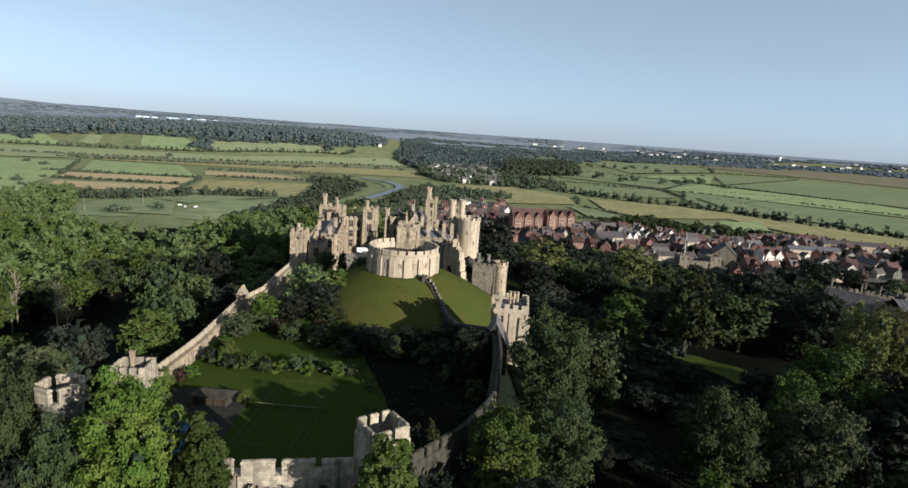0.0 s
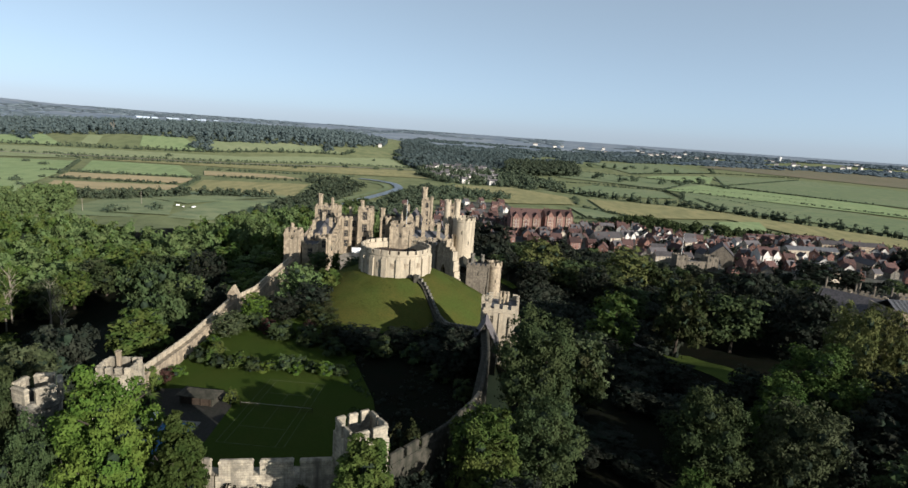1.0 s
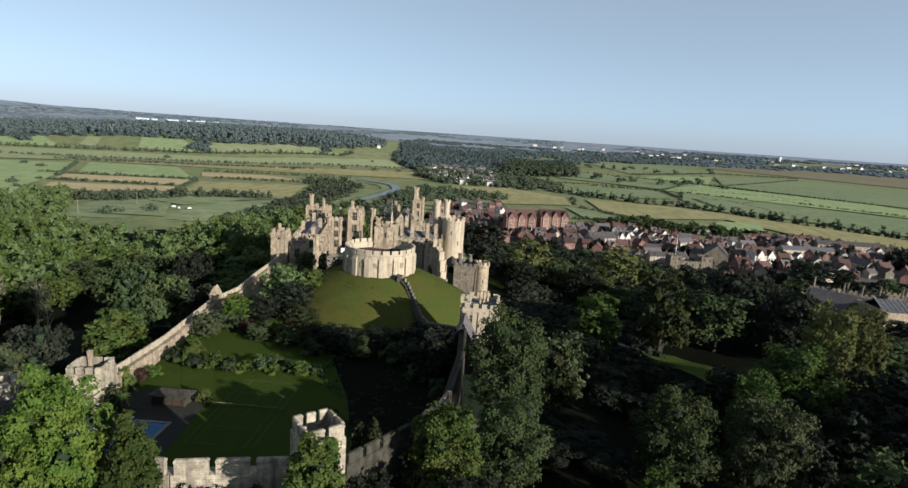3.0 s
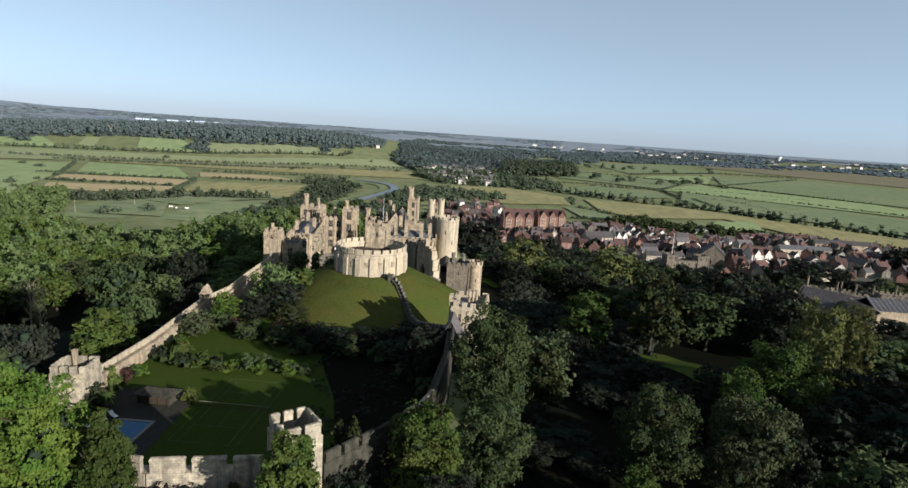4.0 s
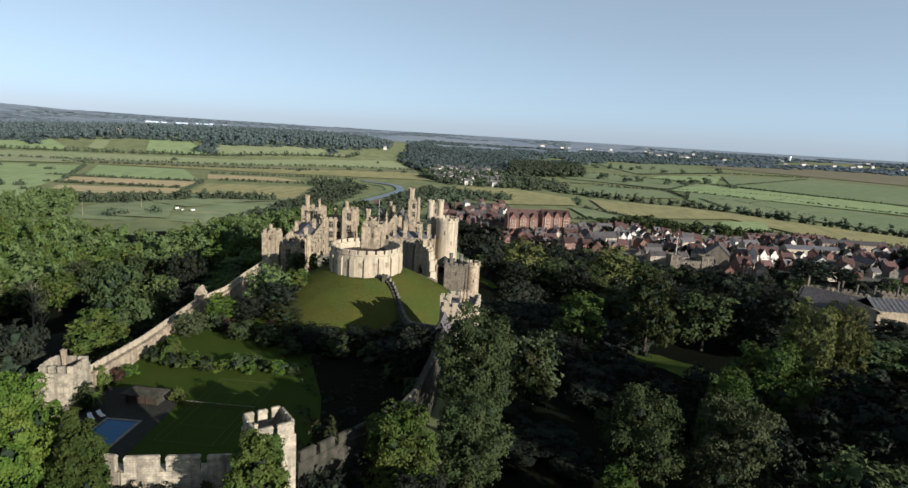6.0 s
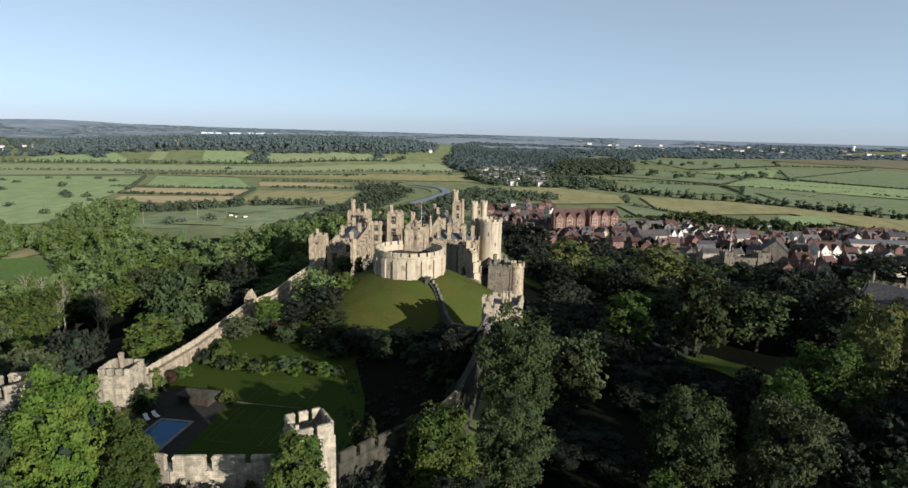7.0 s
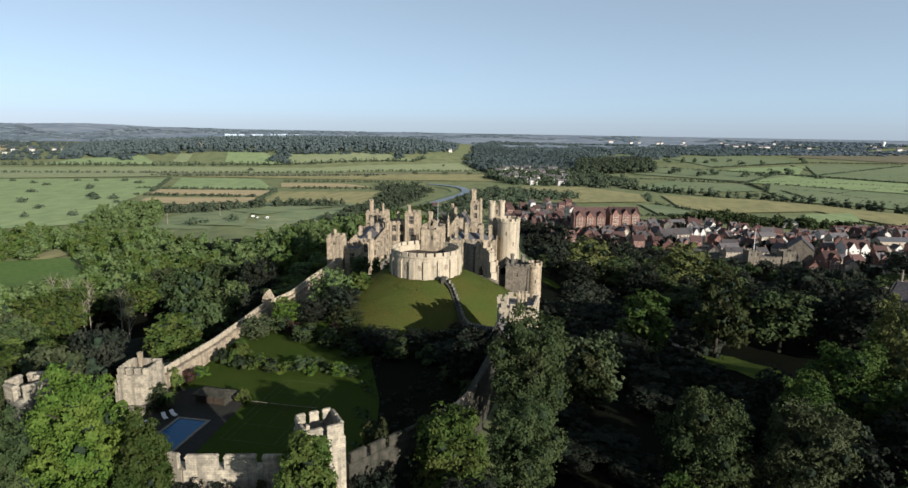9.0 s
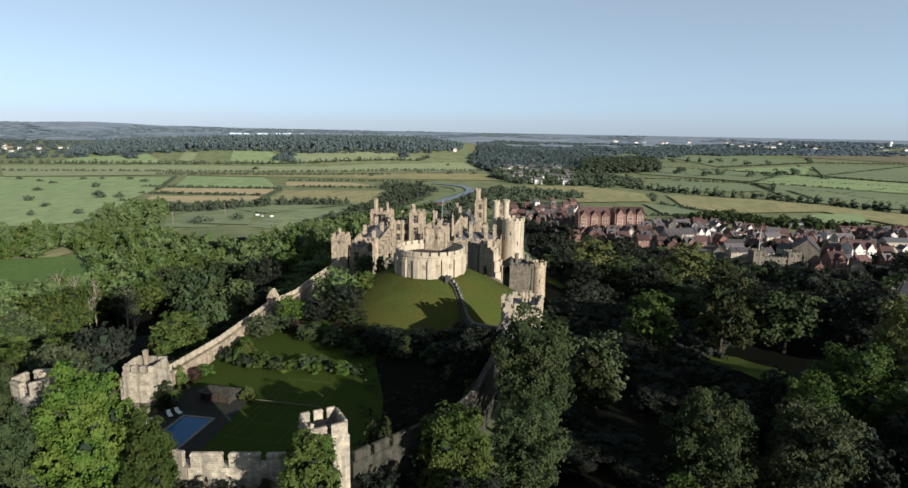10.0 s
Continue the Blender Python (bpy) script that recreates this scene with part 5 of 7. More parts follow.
def card_cloud(seed, r, h, base, n, size, lobes=9, squash=1.0, cone=0.0, per=30, fan=0.12, hearts=14):
    """A crown: small leaves in sprays on the skins of several round lobes, and added solid hearts inside them. Returns
    two sets of triangles, (n, 3, 3).
    """
    g = np.random.default_rng(seed)
    mid = (h + base) / 2
    half = (h - base) / 2
    ang = np.arange(lobes) * 2.4 + g.uniform(0, 6)
    lev = np.linspace(-0.72, 0.80, lobes) + g.uniform(-0.10, 0.10, lobes)
    prof = np.sqrt(np.clip(1 - lev ** 2, 0.08, 1)) * (1 - cone * (lev + 0.7) / 1.6)
    dist = prof * r * g.uniform(0.50, 0.88, lobes)
    c = np.stack([np.cos(ang) * dist, np.sin(ang) * dist, mid + lev * half], -1)
    c = np.vstack([c, [[0, 0, mid - half * 0.15]], [[0, 0, mid + half * (0.45 - 0.1 * cone)]]])
    rad = np.concatenate([r * (0.10 + 1.0 / lobes ** 0.5 * prof * 0.72) * g.uniform(0.70, 1.30, lobes), [r * 0.58], [r * 0.42 * (1 - 0.6 * cone)]])
    m = max(8, n // per)
    pick = g.choice(len(c), m * 3, p=rad ** 2 / (rad ** 2).sum())
    d = g.normal(size=(len(pick), 3))
    d /= np.linalg.norm(d, axis=1, keepdims=True)
    sq = np.array([1, 1, squash])
    p = c[pick] + d * (rad[pick] * g.uniform(0.86, 1.10, len(pick)))[:, None] * sq
    gap = np.linalg.norm((p[:, None, :] - c[None]) / sq, axis=2) / rad[None]
    keep_it = gap.min(1) > 0.82
    p, d = p[keep_it][:m], d[keep_it][:m]
    spray = max(size * 1.2, fan * r) * g.uniform(0.5, 1.3, len(p))
    wide = r / np.percentile(np.hypot(p[:, 0], p[:, 1]), 95)
    low, high = np.percentile(p[:, 2], 2), np.percentile(p[:, 2], 98.5)
    tall = (h - base) / (high - low)
    fit = lambda q: np.stack([q[..., 0] * wide, q[..., 1] * wide, base + (q[..., 2] - low) * tall], -1)
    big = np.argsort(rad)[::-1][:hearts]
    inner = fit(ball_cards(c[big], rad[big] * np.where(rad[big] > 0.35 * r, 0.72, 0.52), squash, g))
    p = np.repeat(fit(p), per, 0)
    d = np.repeat(d, per, 0)
    off = g.normal(size=p.shape) * np.repeat(spray, per)[:, None] * np.array([0.75, 0.75, 0.34])
    off -= d * (off * d).sum(1, keepdims=True) * 0.5
    off[:, 2] -= 0.20 * np.hypot(off[:, 0], off[:, 1])
    p = p + off
    k = len(p)
    nrm = 0.95 * d + 0.34 * g.normal(size=(k, 3)) + np.array([0, 0, 0.36])
    nrm /= np.linalg.norm(nrm, axis=1, keepdims=True)
    a = np.cross(nrm, g.normal(size=(k, 3)))
    a /= np.linalg.norm(a, axis=1, keepdims=True)
    b = np.cross(nrm, a)
    s = size * g.uniform(0.6, 1.3, (k, 1))
    fold = nrm * s * 0.25
    return np.stack([p - a * s * 0.7, p + b * s * 0.55 + fold, p + a * s * 0.6 - b * s * 0.4], 1), inner


def cards_mesh(name, cards, mat, inner=None, inner_mat=None):
    me = bpy.data.meshes.new(name)
    n = len(cards)
    every = cards if inner is None else np.concatenate([cards, inner])
    t = len(every)
    me.vertices.add(3 * t)
    me.vertices.foreach_set("co", every.reshape(-1, 3).astype(np.float32).ravel())
    me.loops.add(3 * t)
    me.loops.foreach_set("vertex_index", np.arange(3 * t, dtype=np.int32))
    me.polygons.add(t)
    me.polygons.foreach_set("loop_start", np.arange(0, 3 * t, 3, dtype=np.int32))
    me.materials.append(mat)
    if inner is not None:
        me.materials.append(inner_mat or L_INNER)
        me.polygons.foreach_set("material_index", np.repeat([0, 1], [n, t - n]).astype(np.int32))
    me.update(calc_edges=True)
    return me


def add_limb(bm, p0, p1, r0, r1, n=7):
    p0, p1 = Vector(p0), Vector(p1)
    q = (p1 - p0).to_track_quat("Z", "Y")
    rows = []
    for p, r in ((p0, r0), (p1, r1)):
        rows.append([bm.verts.new(p + q @ Vector((r * math.cos(2 * math.pi * k / n), r * math.sin(2 * math.pi * k / n), 0))) for k in range(n)])
    for k in range(n):
        bm.faces.new((rows[0][k], rows[0][(k + 1) % n], rows[1][(k + 1) % n], rows[1][k]))
    bm.faces.new(rows[1])


def trunk_mesh(seed, h, base, r, mat, thick=0.45):
    g = random.Random(seed)
    bm = bmesh.new()
    fork = base + (h - base) * 0.25
    add_limb(bm, (0, 0, -1.5), (0, 0, base * 0.5), thick * 1.25, thick * 0.9)
    add_limb(bm, (0, 0, base * 0.5), (0.1, 0, fork), thick * 0.9, thick * 0.7)
    add_limb(bm, (0.1, 0, fork), (0, 0.2, h * 0.86), thick * 0.7, 0.08)
    for k in range(7):
        a = k * 2.4 + g.uniform(-0.4, 0.4)
        z = fork * g.uniform(0.75, 1.5)
        e = r * g.uniform(0.5, 0.8)
        m1 = (math.cos(a) * e * 0.45, math.sin(a) * e * 0.45, z + (h - z) * 0.28)
        add_limb(bm, (0, 0, z), m1, thick * 0.42, thick * 0.28, 6)
        add_limb(bm, m1, (math.cos(a) * e, math.sin(a) * e, z + (h - z) * 0.55), thick * 0.28, 0.05, 6)
    return mesh_of(bm, "trunk", mat)


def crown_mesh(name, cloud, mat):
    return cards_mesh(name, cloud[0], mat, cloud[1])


TREES = {}


def tree_kind(key, label, seed, r, h, base, n, size, mat, lobes=11, squash=1.0, cone=0.0, bark=None, thick=0.45, per=30, fan=0.12):
    """Keeps the two meshes of a kind of tree: trunk with limbs, and crown."""
    TREES[key] = (label, r, h, trunk_mesh(seed, h, base, r, bark or BARK, thick), crown_mesh("crown", card_cloud(seed, r, h, base, n, size, lobes, squash, cone, per, fan), mat))


def plant(key, x, y, z, r, top, turn, group="", label=""):
    """A tree of that kind: crown radius r, its top at that height, its foot at z."""
    name, kr, kh, trunk, crown = TREES[key]
    m = pose(x, y, z, 0, 0, turn) @ Matrix.Diagonal((r / kr, r / kr, max(2.0, top - z) / kh, 1))
    root = thing("tree", label or name, "tree", m, group)
    part("trunk", trunk, None, root)
    part("crown", crown, None, root)
    return root


NEAR_N, MID_N = 21000, 2600
for key, label, seed, r, h, base, mat, lobes, squash, cone in (
        ("yellow", "large broad tree with sunlit yellow-green leaves", 11, 5.5, 21, 8, L_YELLOW, 15, 0.9, 0.1),
        ("cone", "dense conical tree with fresh green leaves", 12, 4.2, 18, 5, L_FRESH, 13, 1.2, 0.65),
        ("broad", "broad-crowned green deciduous tree", 13, 6.5, 18, 5.5, L_MID, 15, 0.85, 0.0),
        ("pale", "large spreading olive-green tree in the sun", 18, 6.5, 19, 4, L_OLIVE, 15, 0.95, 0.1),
        ("lime", "round-crowned tree with bright green sunlit leaves", 20, 6.0, 19, 4, L_FRESH, 14, 0.95, 0.0),
        ("sunny", "broad olive-green tree in the evening sun", 22, 6.5, 18, 2, L_SUNNY, 15, 0.95, 0.1),
        ("fresh", "tall rounded tree with fresh green leaves", 21, 5.0, 18, 3, L_FRESH, 15, 1.1, 0.3),
        ("dark", "dense dark green tree in partial shade", 14, 6.5, 18, 5, L_DARK, 14, 0.9, 0.1),
        ("brown", "broad tree with browning late-summer leaves", 15, 6.5, 18, 4, L_BROWN, 14, 0.9, 0.1),
        ("grey", "rounded tree with grey-green leaves", 16, 6.5, 17, 3, L_GREY, 16, 0.85, 0.0),
        ("olive", "loose tree with olive and bright leaves", 17, 5.0, 16, 6, L_BRIGHT, 12, 0.9, 0.2)):
    tree_kind(key, label, seed, r, h, base, NEAR_N, 0.34, mat, lobes + 24, squash, cone, per=20, fan=0.105)
    if key == "olive":
        tree_kind("slim", "slim tree with olive leaves before the wall tower", 19, 3.1, 19, 8, NEAR_N, 0.32, mat, 30, 1.3, 0.2, per=24, fan=0.10)
    tree_kind(key + "_b", label, seed + 90, r, h, base, 3400, 0.75, mat, lobes + 14, squash, cone, per=12, fan=0.08)
for k, (label, r, h, base, mat, cone) in enumerate((
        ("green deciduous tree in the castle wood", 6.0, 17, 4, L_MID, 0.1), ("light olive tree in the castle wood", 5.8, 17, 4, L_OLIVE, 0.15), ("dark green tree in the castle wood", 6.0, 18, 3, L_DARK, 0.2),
        ("bright green tree in the castle wood", 5.5, 16, 4, L_BRIGHT, 0.0), ("olive-brown tree in the castle wood", 5.5, 16, 4, L_BROWN, 0.1),
        ("dark green tree in the castle wood", 6.5, 17, 3, L_DARK, 0.0), ("pointed dark conifer in the castle wood", 4.2, 18, 1.5, L_DARK, 0.75),
        ("grey-green tree in the castle wood", 5.5, 16, 3, L_GREY, 0.0))):
    tree_kind("m%d" % k, label, 30 + k, r, h, base, MID_N, 0.86, mat, 22, 0.9, cone, per=8, fan=0.08)

NAMED = [
    ("yellow", -34.6, 53.0, 4.8, 23.8), ("cone", -27.3, 53.0, 3.3, 19.8), ("slim", -7.6, 51.6, 3.1, 20.1), ("olive", 5.0, 66.0, 4.5, 16.6), ("broad", 13.6, 73.0, 5.0, 15.0),
    ("broad", 14.2, 88.0, 6.4, 22.4), ("grey", 26.0, 107.0, 5.2, 13.5), ("fresh", 43.0, 151.0, 5.9, 10.2), ("brown", 61.2, 154.0, 7.0, 16.0), ("broad", 39.0, 79.5, 5.8, 15.4),
    ("grey", 51.0, 77.5, 6.0, 15.6), ("lime", 67.0, 101.0, 7.0, 16.6), ("lime", 58.5, 96.0, 4.6, 12.0), ("sunny", 81.4, 115.0, 5.1, 20.6), ("sunny", 89.5, 118.5, 5.2, 19.8),
    ("dark", -70.0, 97.5, 5.2, 10.8), ("pale", -44.2, 157.0, 6.2, 10.4), ("yellow", -50.0, 140.0, 3.6, 6.5), ("dark", -44.0, 142.5, 3.6, 6.0), ("grey", -52.6, 128.8, 3.6, 5.4), ("dark", -21.5, 126.0, 5.0, 5.0), ("dark", -38.5, 150.0, 5.0, 7.4), ("olive", -37.0, 162.0, 4.4, 8.4), ("brown", -34.0, 142.0, 4.4, 5.2),
]
NAMED_2 = []
NAMED_2 += [("brown", -28.0, 129.0, 4.0, 4.4), ("dark", -12.0, 128.0, 4.6, 4.4), ("dark", -4.0, 122.0, 4.6, 4.2), ("broad", -75.5, 139.0, 7.0, 12.9), ("olive", -69.0, 119.5, 6.0, 7.0)]
NAMED_2 += [("dark", -98.0, 218.0, 7.0, -2.5), ("sunny", 79.0, 270.0, 11.5, 1.5), ("sunny", 36.0, 255.0, 9.0, 5.5), ("dark", 47.0, 288.0, 8.5, 0.0), ("brown", 92.0, 272.0, 8.0, -6.0), ("dark", 55.0, 228.0, 6.5, 0.0), ("dark", 21.0, 240.0, 3.4, 1.0), ("dark", 29.0, 62.0, 4.6, 8.0), ("broad", -41.5, 52.0, 3.4, 18.4), ("broad", -49.5, 54.5, 4.2, 22.8), ("dark", -46.0, 51.0, 3.0, 15.0)]
NAMED_2 += [("dark", -39.0, 43.0, 4.0, 14.0), ("broad", -59.0, 63.0, 5.0, 16.0), ("dark", 22.0, 47.0, 6.0, 11.0), ("brown", 36.0, 55.0, 5.5, 9.0), ("dark", 52.0, 60.0, 6.0, 10.0), ("broad", 66.0, 70.0, 6.5, 12.0)]
NAMED_2 += [("dark", 80.0, 84.0, 6.5, 12.0), ("dark", 28.0, 92.0, 4.0, 5.0), ("dark", 30.0, 128.0, 4.0, 4.0), ("broad", -35.5, 196.0, 5.0, 5.0), ("broad", -50.0, 203.5, 3.8, 4.2), ("cone", -44.2, 204.5, 1.7, 4.0)]
NAMED_2 += [("dark", -23.5, 54.4, 2.6, 10.8), ("dark", -19.5, 54.6, 2.6, 10.6), ("brown", -15.5, 55.0, 2.4, 11.2), ("dark", -3.0, 60.0, 2.8, 10.6), ("dark", 1.6, 66.0, 3.0, 10.4), ("dark", -29.5, 48.0, 3.6, 10.0), ("dark", -16, 49.0, 3.2, 8.5), ("dark", -3, 50.0, 4.0, 9.5)]
NAMED_2 += [("dark", 14.5, 58.0, 5.0, 9.5), ("dark", 72.0, 88.0, 5.5, 11.0)]
NAMED_2 += [("dark", 20.0, 84.0, 4.2, 8.0), ("dark", 24.0, 90.0, 4.4, 7.0), ("dark", 30.0, 84.0, 4.2, 6.5), ("dark", 33.0, 92.0, 4.4, 6.0), ("dark", 38.0, 99.0, 4.6, 6.0), ("dark", 44.0, 92.0, 4.4, 6.5), ("dark", 32.0, 101.0, 4.2, 5.5)]
NAMED_2 += [("dark", 38.0, 110.0, 4.8, 6.0), ("dark", 45.0, 105.0, 4.8, 6.5), ("dark", 32.0, 115.0, 4.6, 6.0), ("dark", 40.0, 120.0, 5.0, 6.0), ("dark", 48.0, 115.0, 5.0, 6.5), ("dark", 52.0, 104.0, 4.8, 7.0), ("dark", 26.0, 122.0, 4.8, 6.5)]
NAMED_2 += [("dark", 34.0, 128.0, 5.0, 6.0), ("dark", 43.0, 130.0, 5.2, 6.0), ("dark", 51.0, 125.0, 4.8, 5.0), ("dark", 54.0, 114.0, 4.4, 6.0), ("dark", 36.0, 138.0, 5.2, 6.5), ("dark", 27.0, 136.0, 5.2, 7.0), ("dark", 45.0, 140.0, 4.6, 4.5)]
# the tree at 8.5, 56 is added out of view to shade the wall
NAMED_2 += [("dark", 20.0, 96.0, 4.4, 10.0), ("dark", 19.0, 108.0, 4.6, 8.0), ("dark", 16.0, 115.0, 4.0, 7.0), ("dark", 8.5, 56.0, 4.5, 13.5), ("dark", 1.5, 113.0, 4.0, 9.0), ("dark", 2.0, 120.0, 4.0, 8.5), ("dark", -3.0, 130.0, 4.2, 5.5), ("dark", 21.0, 76.0, 4.2, 8.5), ("dark", 27.0, 74.0, 4.2, 7.5)]
NAMED_2 += [("dark", -67.0, 156.0, 4.4, 3.0), ("pale", -82.0, 172.0, 6.0, 1.0), ("broad", -70.0, 172.0, 4.2, -1.0), ("dark", -88.0, 118.0, 5.0, 2.0), ("brown", -4.5, 66.5, 2.6, 13.8), ("dark", 228.0, 373.0, 12.0, -17.0), ("dark", 247.0, 370.0, 9.0, -20.0), ("grey", -52.2, 90.4, 2.0, 4.6), ("cone", 33.0, 68.0, 3.4, 9.5), ("dark", 60.0, 84.0, 4.8, 9.0), ("dark", 60.0, 110.0, 4.4, 7.5), ("brown", 24.5, 103.0, 4.4, 12.0)]
rng = random.Random(3)
for key, x, y, r, top in NAMED + NAMED_2:
    if key == "dark" and 15 < x < 56 and 70 < y < 146 and top <= 10:
        if round(x + y) % 2:
            continue
        top = 0.4 * top
    plant(key if key == "slim" or (key in ("lime", "sunny") and y < 130) or (y < 80 or (y < 92 and top > 14)) and r >= 3.3 and x < 60 else key + "_b", x, y, hz(x, y), r, top, rng.uniform(0, 360), "trees round the castle")


def inside(x, y, poly):
    hit = False
    for (x0, y0), (x1, y1) in zip(poly, poly[1:] + poly[:1]):
        if (y0 > y) != (y1 > y) and x < (x1 - x0) * (y - y0) / (y1 - y0) + x0:
            hit = not hit
    return hit


WEST_WOOD = [(-64, 100), (-66, 205), (-82, 250), (-86, 320), (-60, 330), (-30, 335), (-30, 400), (-50, 470), (-115, 560), (-172, 575), (-200, 530), (-165, 400), (-185, 360), (-245, 395), (-340, 465), (-400, 465), (-460, 420), (-300, 60), (-66, 66)]
EAST_WOOD = [(22, 100), (18, 135), (20, 240), (12, 300), (14, 440), (60, 430), (130, 396), (160, 388), (180, 384), (260, 380), (320, 385), (240, 200), (160, 90), (100, 60), (70, 50)]
CLEAR = [[(28, 146), (58, 160), (74, 186), (62, 224), (34, 236)], [(10, 30), (100, 30), (84, 100), (90, 138), (70, 150), (56, 146), (40, 156), (26, 150), (12, 120)], [(110, 172), (180, 166), (180, 217), (110, 217)], [(-346, 363), (-350, 395), (-322, 378), (-328, 350)], [(-228, 235), (-275, 250), (-365, 344), (-315, 365), (-240, 300)],
         [(8, 134), (28, 134), (36, 190), (34, 232), (8, 232)], [(58, 142), (150, 70), (165, 95), (74, 160)],
         [(-62, 100), (-62, 168), (-84, 168), (-98, 140), (-98, 100)], [(-172, 205), (-150, 236), (-118, 226), (-100, 190), (-86, 152), (-84, 125), (-118, 110), (-140, 150)]]
spots = [(x, y) for _, x, y, r, top in NAMED + NAMED_2]
wood = []
rng = random.Random(8)
for poly, gap, tries in ((WEST_WOOD, 8.8, 12000), (EAST_WOOD, 11.2, 6000)):
    xs, ys = [p[0] for p in poly], [p[1] for p in poly]
    for _ in range(tries):
        x, y = rng.uniform(min(xs), max(xs)), rng.uniform(min(ys), max(ys))
        if not inside(x, y, poly) or any(inside(x, y, c) for c in CLEAR):
            continue
        if all((x - a) ** 2 + (y - b) ** 2 > gap * gap for a, b in spots):
            spots.append((x, y))
            wood.append((x, y))
wood.sort(key=lambda p: math.hypot(p[0] + 10, p[1] - 60))
for k, (x, y) in enumerate(wood[:250]):
    west = x < -20
    # lighter leaf colours to the west take the place of haze
    key = rng.choice(("m0", "m1", "m3", "m7", "m3", "m1", "m0", "m1", "m7", "m3") if west else ("m0", "m2", "m2", "m2", "m0", "m5", "m5", "m6", "m4", "m2"))
    z = hz(x, y)
    big = rng.uniform(0.7, 1.25)
    tall = (13 if x > -110 and y > 100 else 13.5) if west else (16 if y < 190 else 10 if y < 300 else 8)
    if 10 < x < 50 and 100 < y < 150:
        tall = 8
    if -108 < x < -55 and y > 165:
        tall = 7
    if x > 100 and 105 < y < 176:
        tall = 9
    # unseen trees, made tall to throw shade over the park gaps
    if x > 82 and y < 92:
        tall = 22
    if y < 150:
        key = {"m0": "broad_b", "m1": "olive_b", "m2": "dark_b", "m3": "olive_b", "m4": "brown_b", "m5": "dark_b", "m6": "cone_b", "m7": "grey_b"}[key]
    plant(key, x, y, z, (5.5 if west else 6.6) * big, z + tall * big * rng.uniform(0.85, 1.1), rng.uniform(0, 360), "trees of the castle wood")


def forest(name, label, places, r, h, mat, n, size, seed, kinds=4, heart=1.18, balls=3):
    """One mesh of many far crowns, each a turned and scaled copy of a few leafy clumps round solid hearts."""
    g = np.random.default_rng(seed)
    base = [card_cloud(seed + k, r, h, h * 0.08, n, size, 3, 0.8, 0.0, 4, 0.12, balls) for k in range(kinds)]
    base = [(c, (i - i.mean((0, 1))) * heart + i.mean((0, 1))) for c, i in base]
    leaves, hearts = [], []
    for k, (x, y) in enumerate(places):
        a = g.uniform(0, 6.28)
        s, sz = g.uniform(0.75, 1.3), g.uniform(0.75, 1.25)
        m = np.array([[math.cos(a) * s, -math.sin(a) * s, 0], [math.sin(a) * s, math.cos(a) * s, 0], [0, 0, sz]])
        at = np.array([x, y, hz(x, y) - 0.5])
        c, inner = base[k % kinds]
        leaves.append(c @ m.T + at)
        hearts.append(inner @ m.T + at)
    return tagged(new(name, cards_mesh(name, np.concatenate(leaves), mat, np.concatenate(hearts), mat)), label, "woodland", kind="stuff")


def patchy(places, scale, least, seed):
    """Keeps the places where a slow noise is high, so that woods and open land alternate."""
    return [(x, y) for x, y in places if noise.noise((x / scale[0], y / scale[1], seed)) > least]


# floor sheets whose near-black colour stands in for shade under the trees
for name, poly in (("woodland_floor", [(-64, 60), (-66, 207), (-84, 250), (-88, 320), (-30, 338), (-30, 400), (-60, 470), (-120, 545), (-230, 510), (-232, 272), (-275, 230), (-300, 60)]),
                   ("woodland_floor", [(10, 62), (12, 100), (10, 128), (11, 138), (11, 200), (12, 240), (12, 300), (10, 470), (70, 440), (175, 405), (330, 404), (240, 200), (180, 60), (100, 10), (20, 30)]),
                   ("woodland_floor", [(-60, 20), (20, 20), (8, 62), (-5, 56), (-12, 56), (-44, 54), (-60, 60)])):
    draped(name, poly, SHADE_LITTER, "leaf litter and ivy under the trees, blackened for their shade", "woodland floor", 0.15, 6.0)
east = [p for p in wood[250:] if p[0] > -10]
forest("woodland", "dark green park woodland between castle and town", east[0::2], 5.8, 6.5, L_DARK, 400, 1.4, 55)
forest("woodland", "green park woodland between castle and town", east[1::2], 5.6, 5.8, L_MID, 400, 1.4, 65)
rest = [p for p in wood[250:] if p[0] <= -10]
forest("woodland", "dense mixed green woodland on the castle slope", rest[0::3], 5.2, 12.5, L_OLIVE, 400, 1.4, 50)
forest("woodland", "dense bright green woodland on the castle slope", rest[1::3], 5.4, 11.5, L_BRIGHT, 400, 1.4, 60)
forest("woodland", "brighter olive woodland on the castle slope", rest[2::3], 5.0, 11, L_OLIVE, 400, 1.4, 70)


def scatter(poly, gap, seed, limit=4000):
    """Random spots in a polygon, about gap apart."""
    g = random.Random(seed)
    xs, ys = [p[0] for p in poly], [p[1] for p in poly]
    out = []
    for ix in range(int((max(xs) - min(xs)) / gap) + 1):
        for iy in range(int((max(ys) - min(ys)) / gap) + 1):
            x = min(xs) + (ix + g.uniform(0.05, 0.95)) * gap
            y = min(ys) + (iy + g.uniform(0.05, 0.95)) * gap
            if inside(x, y, poly):
                out.append((x, y))
    return out[:limit]


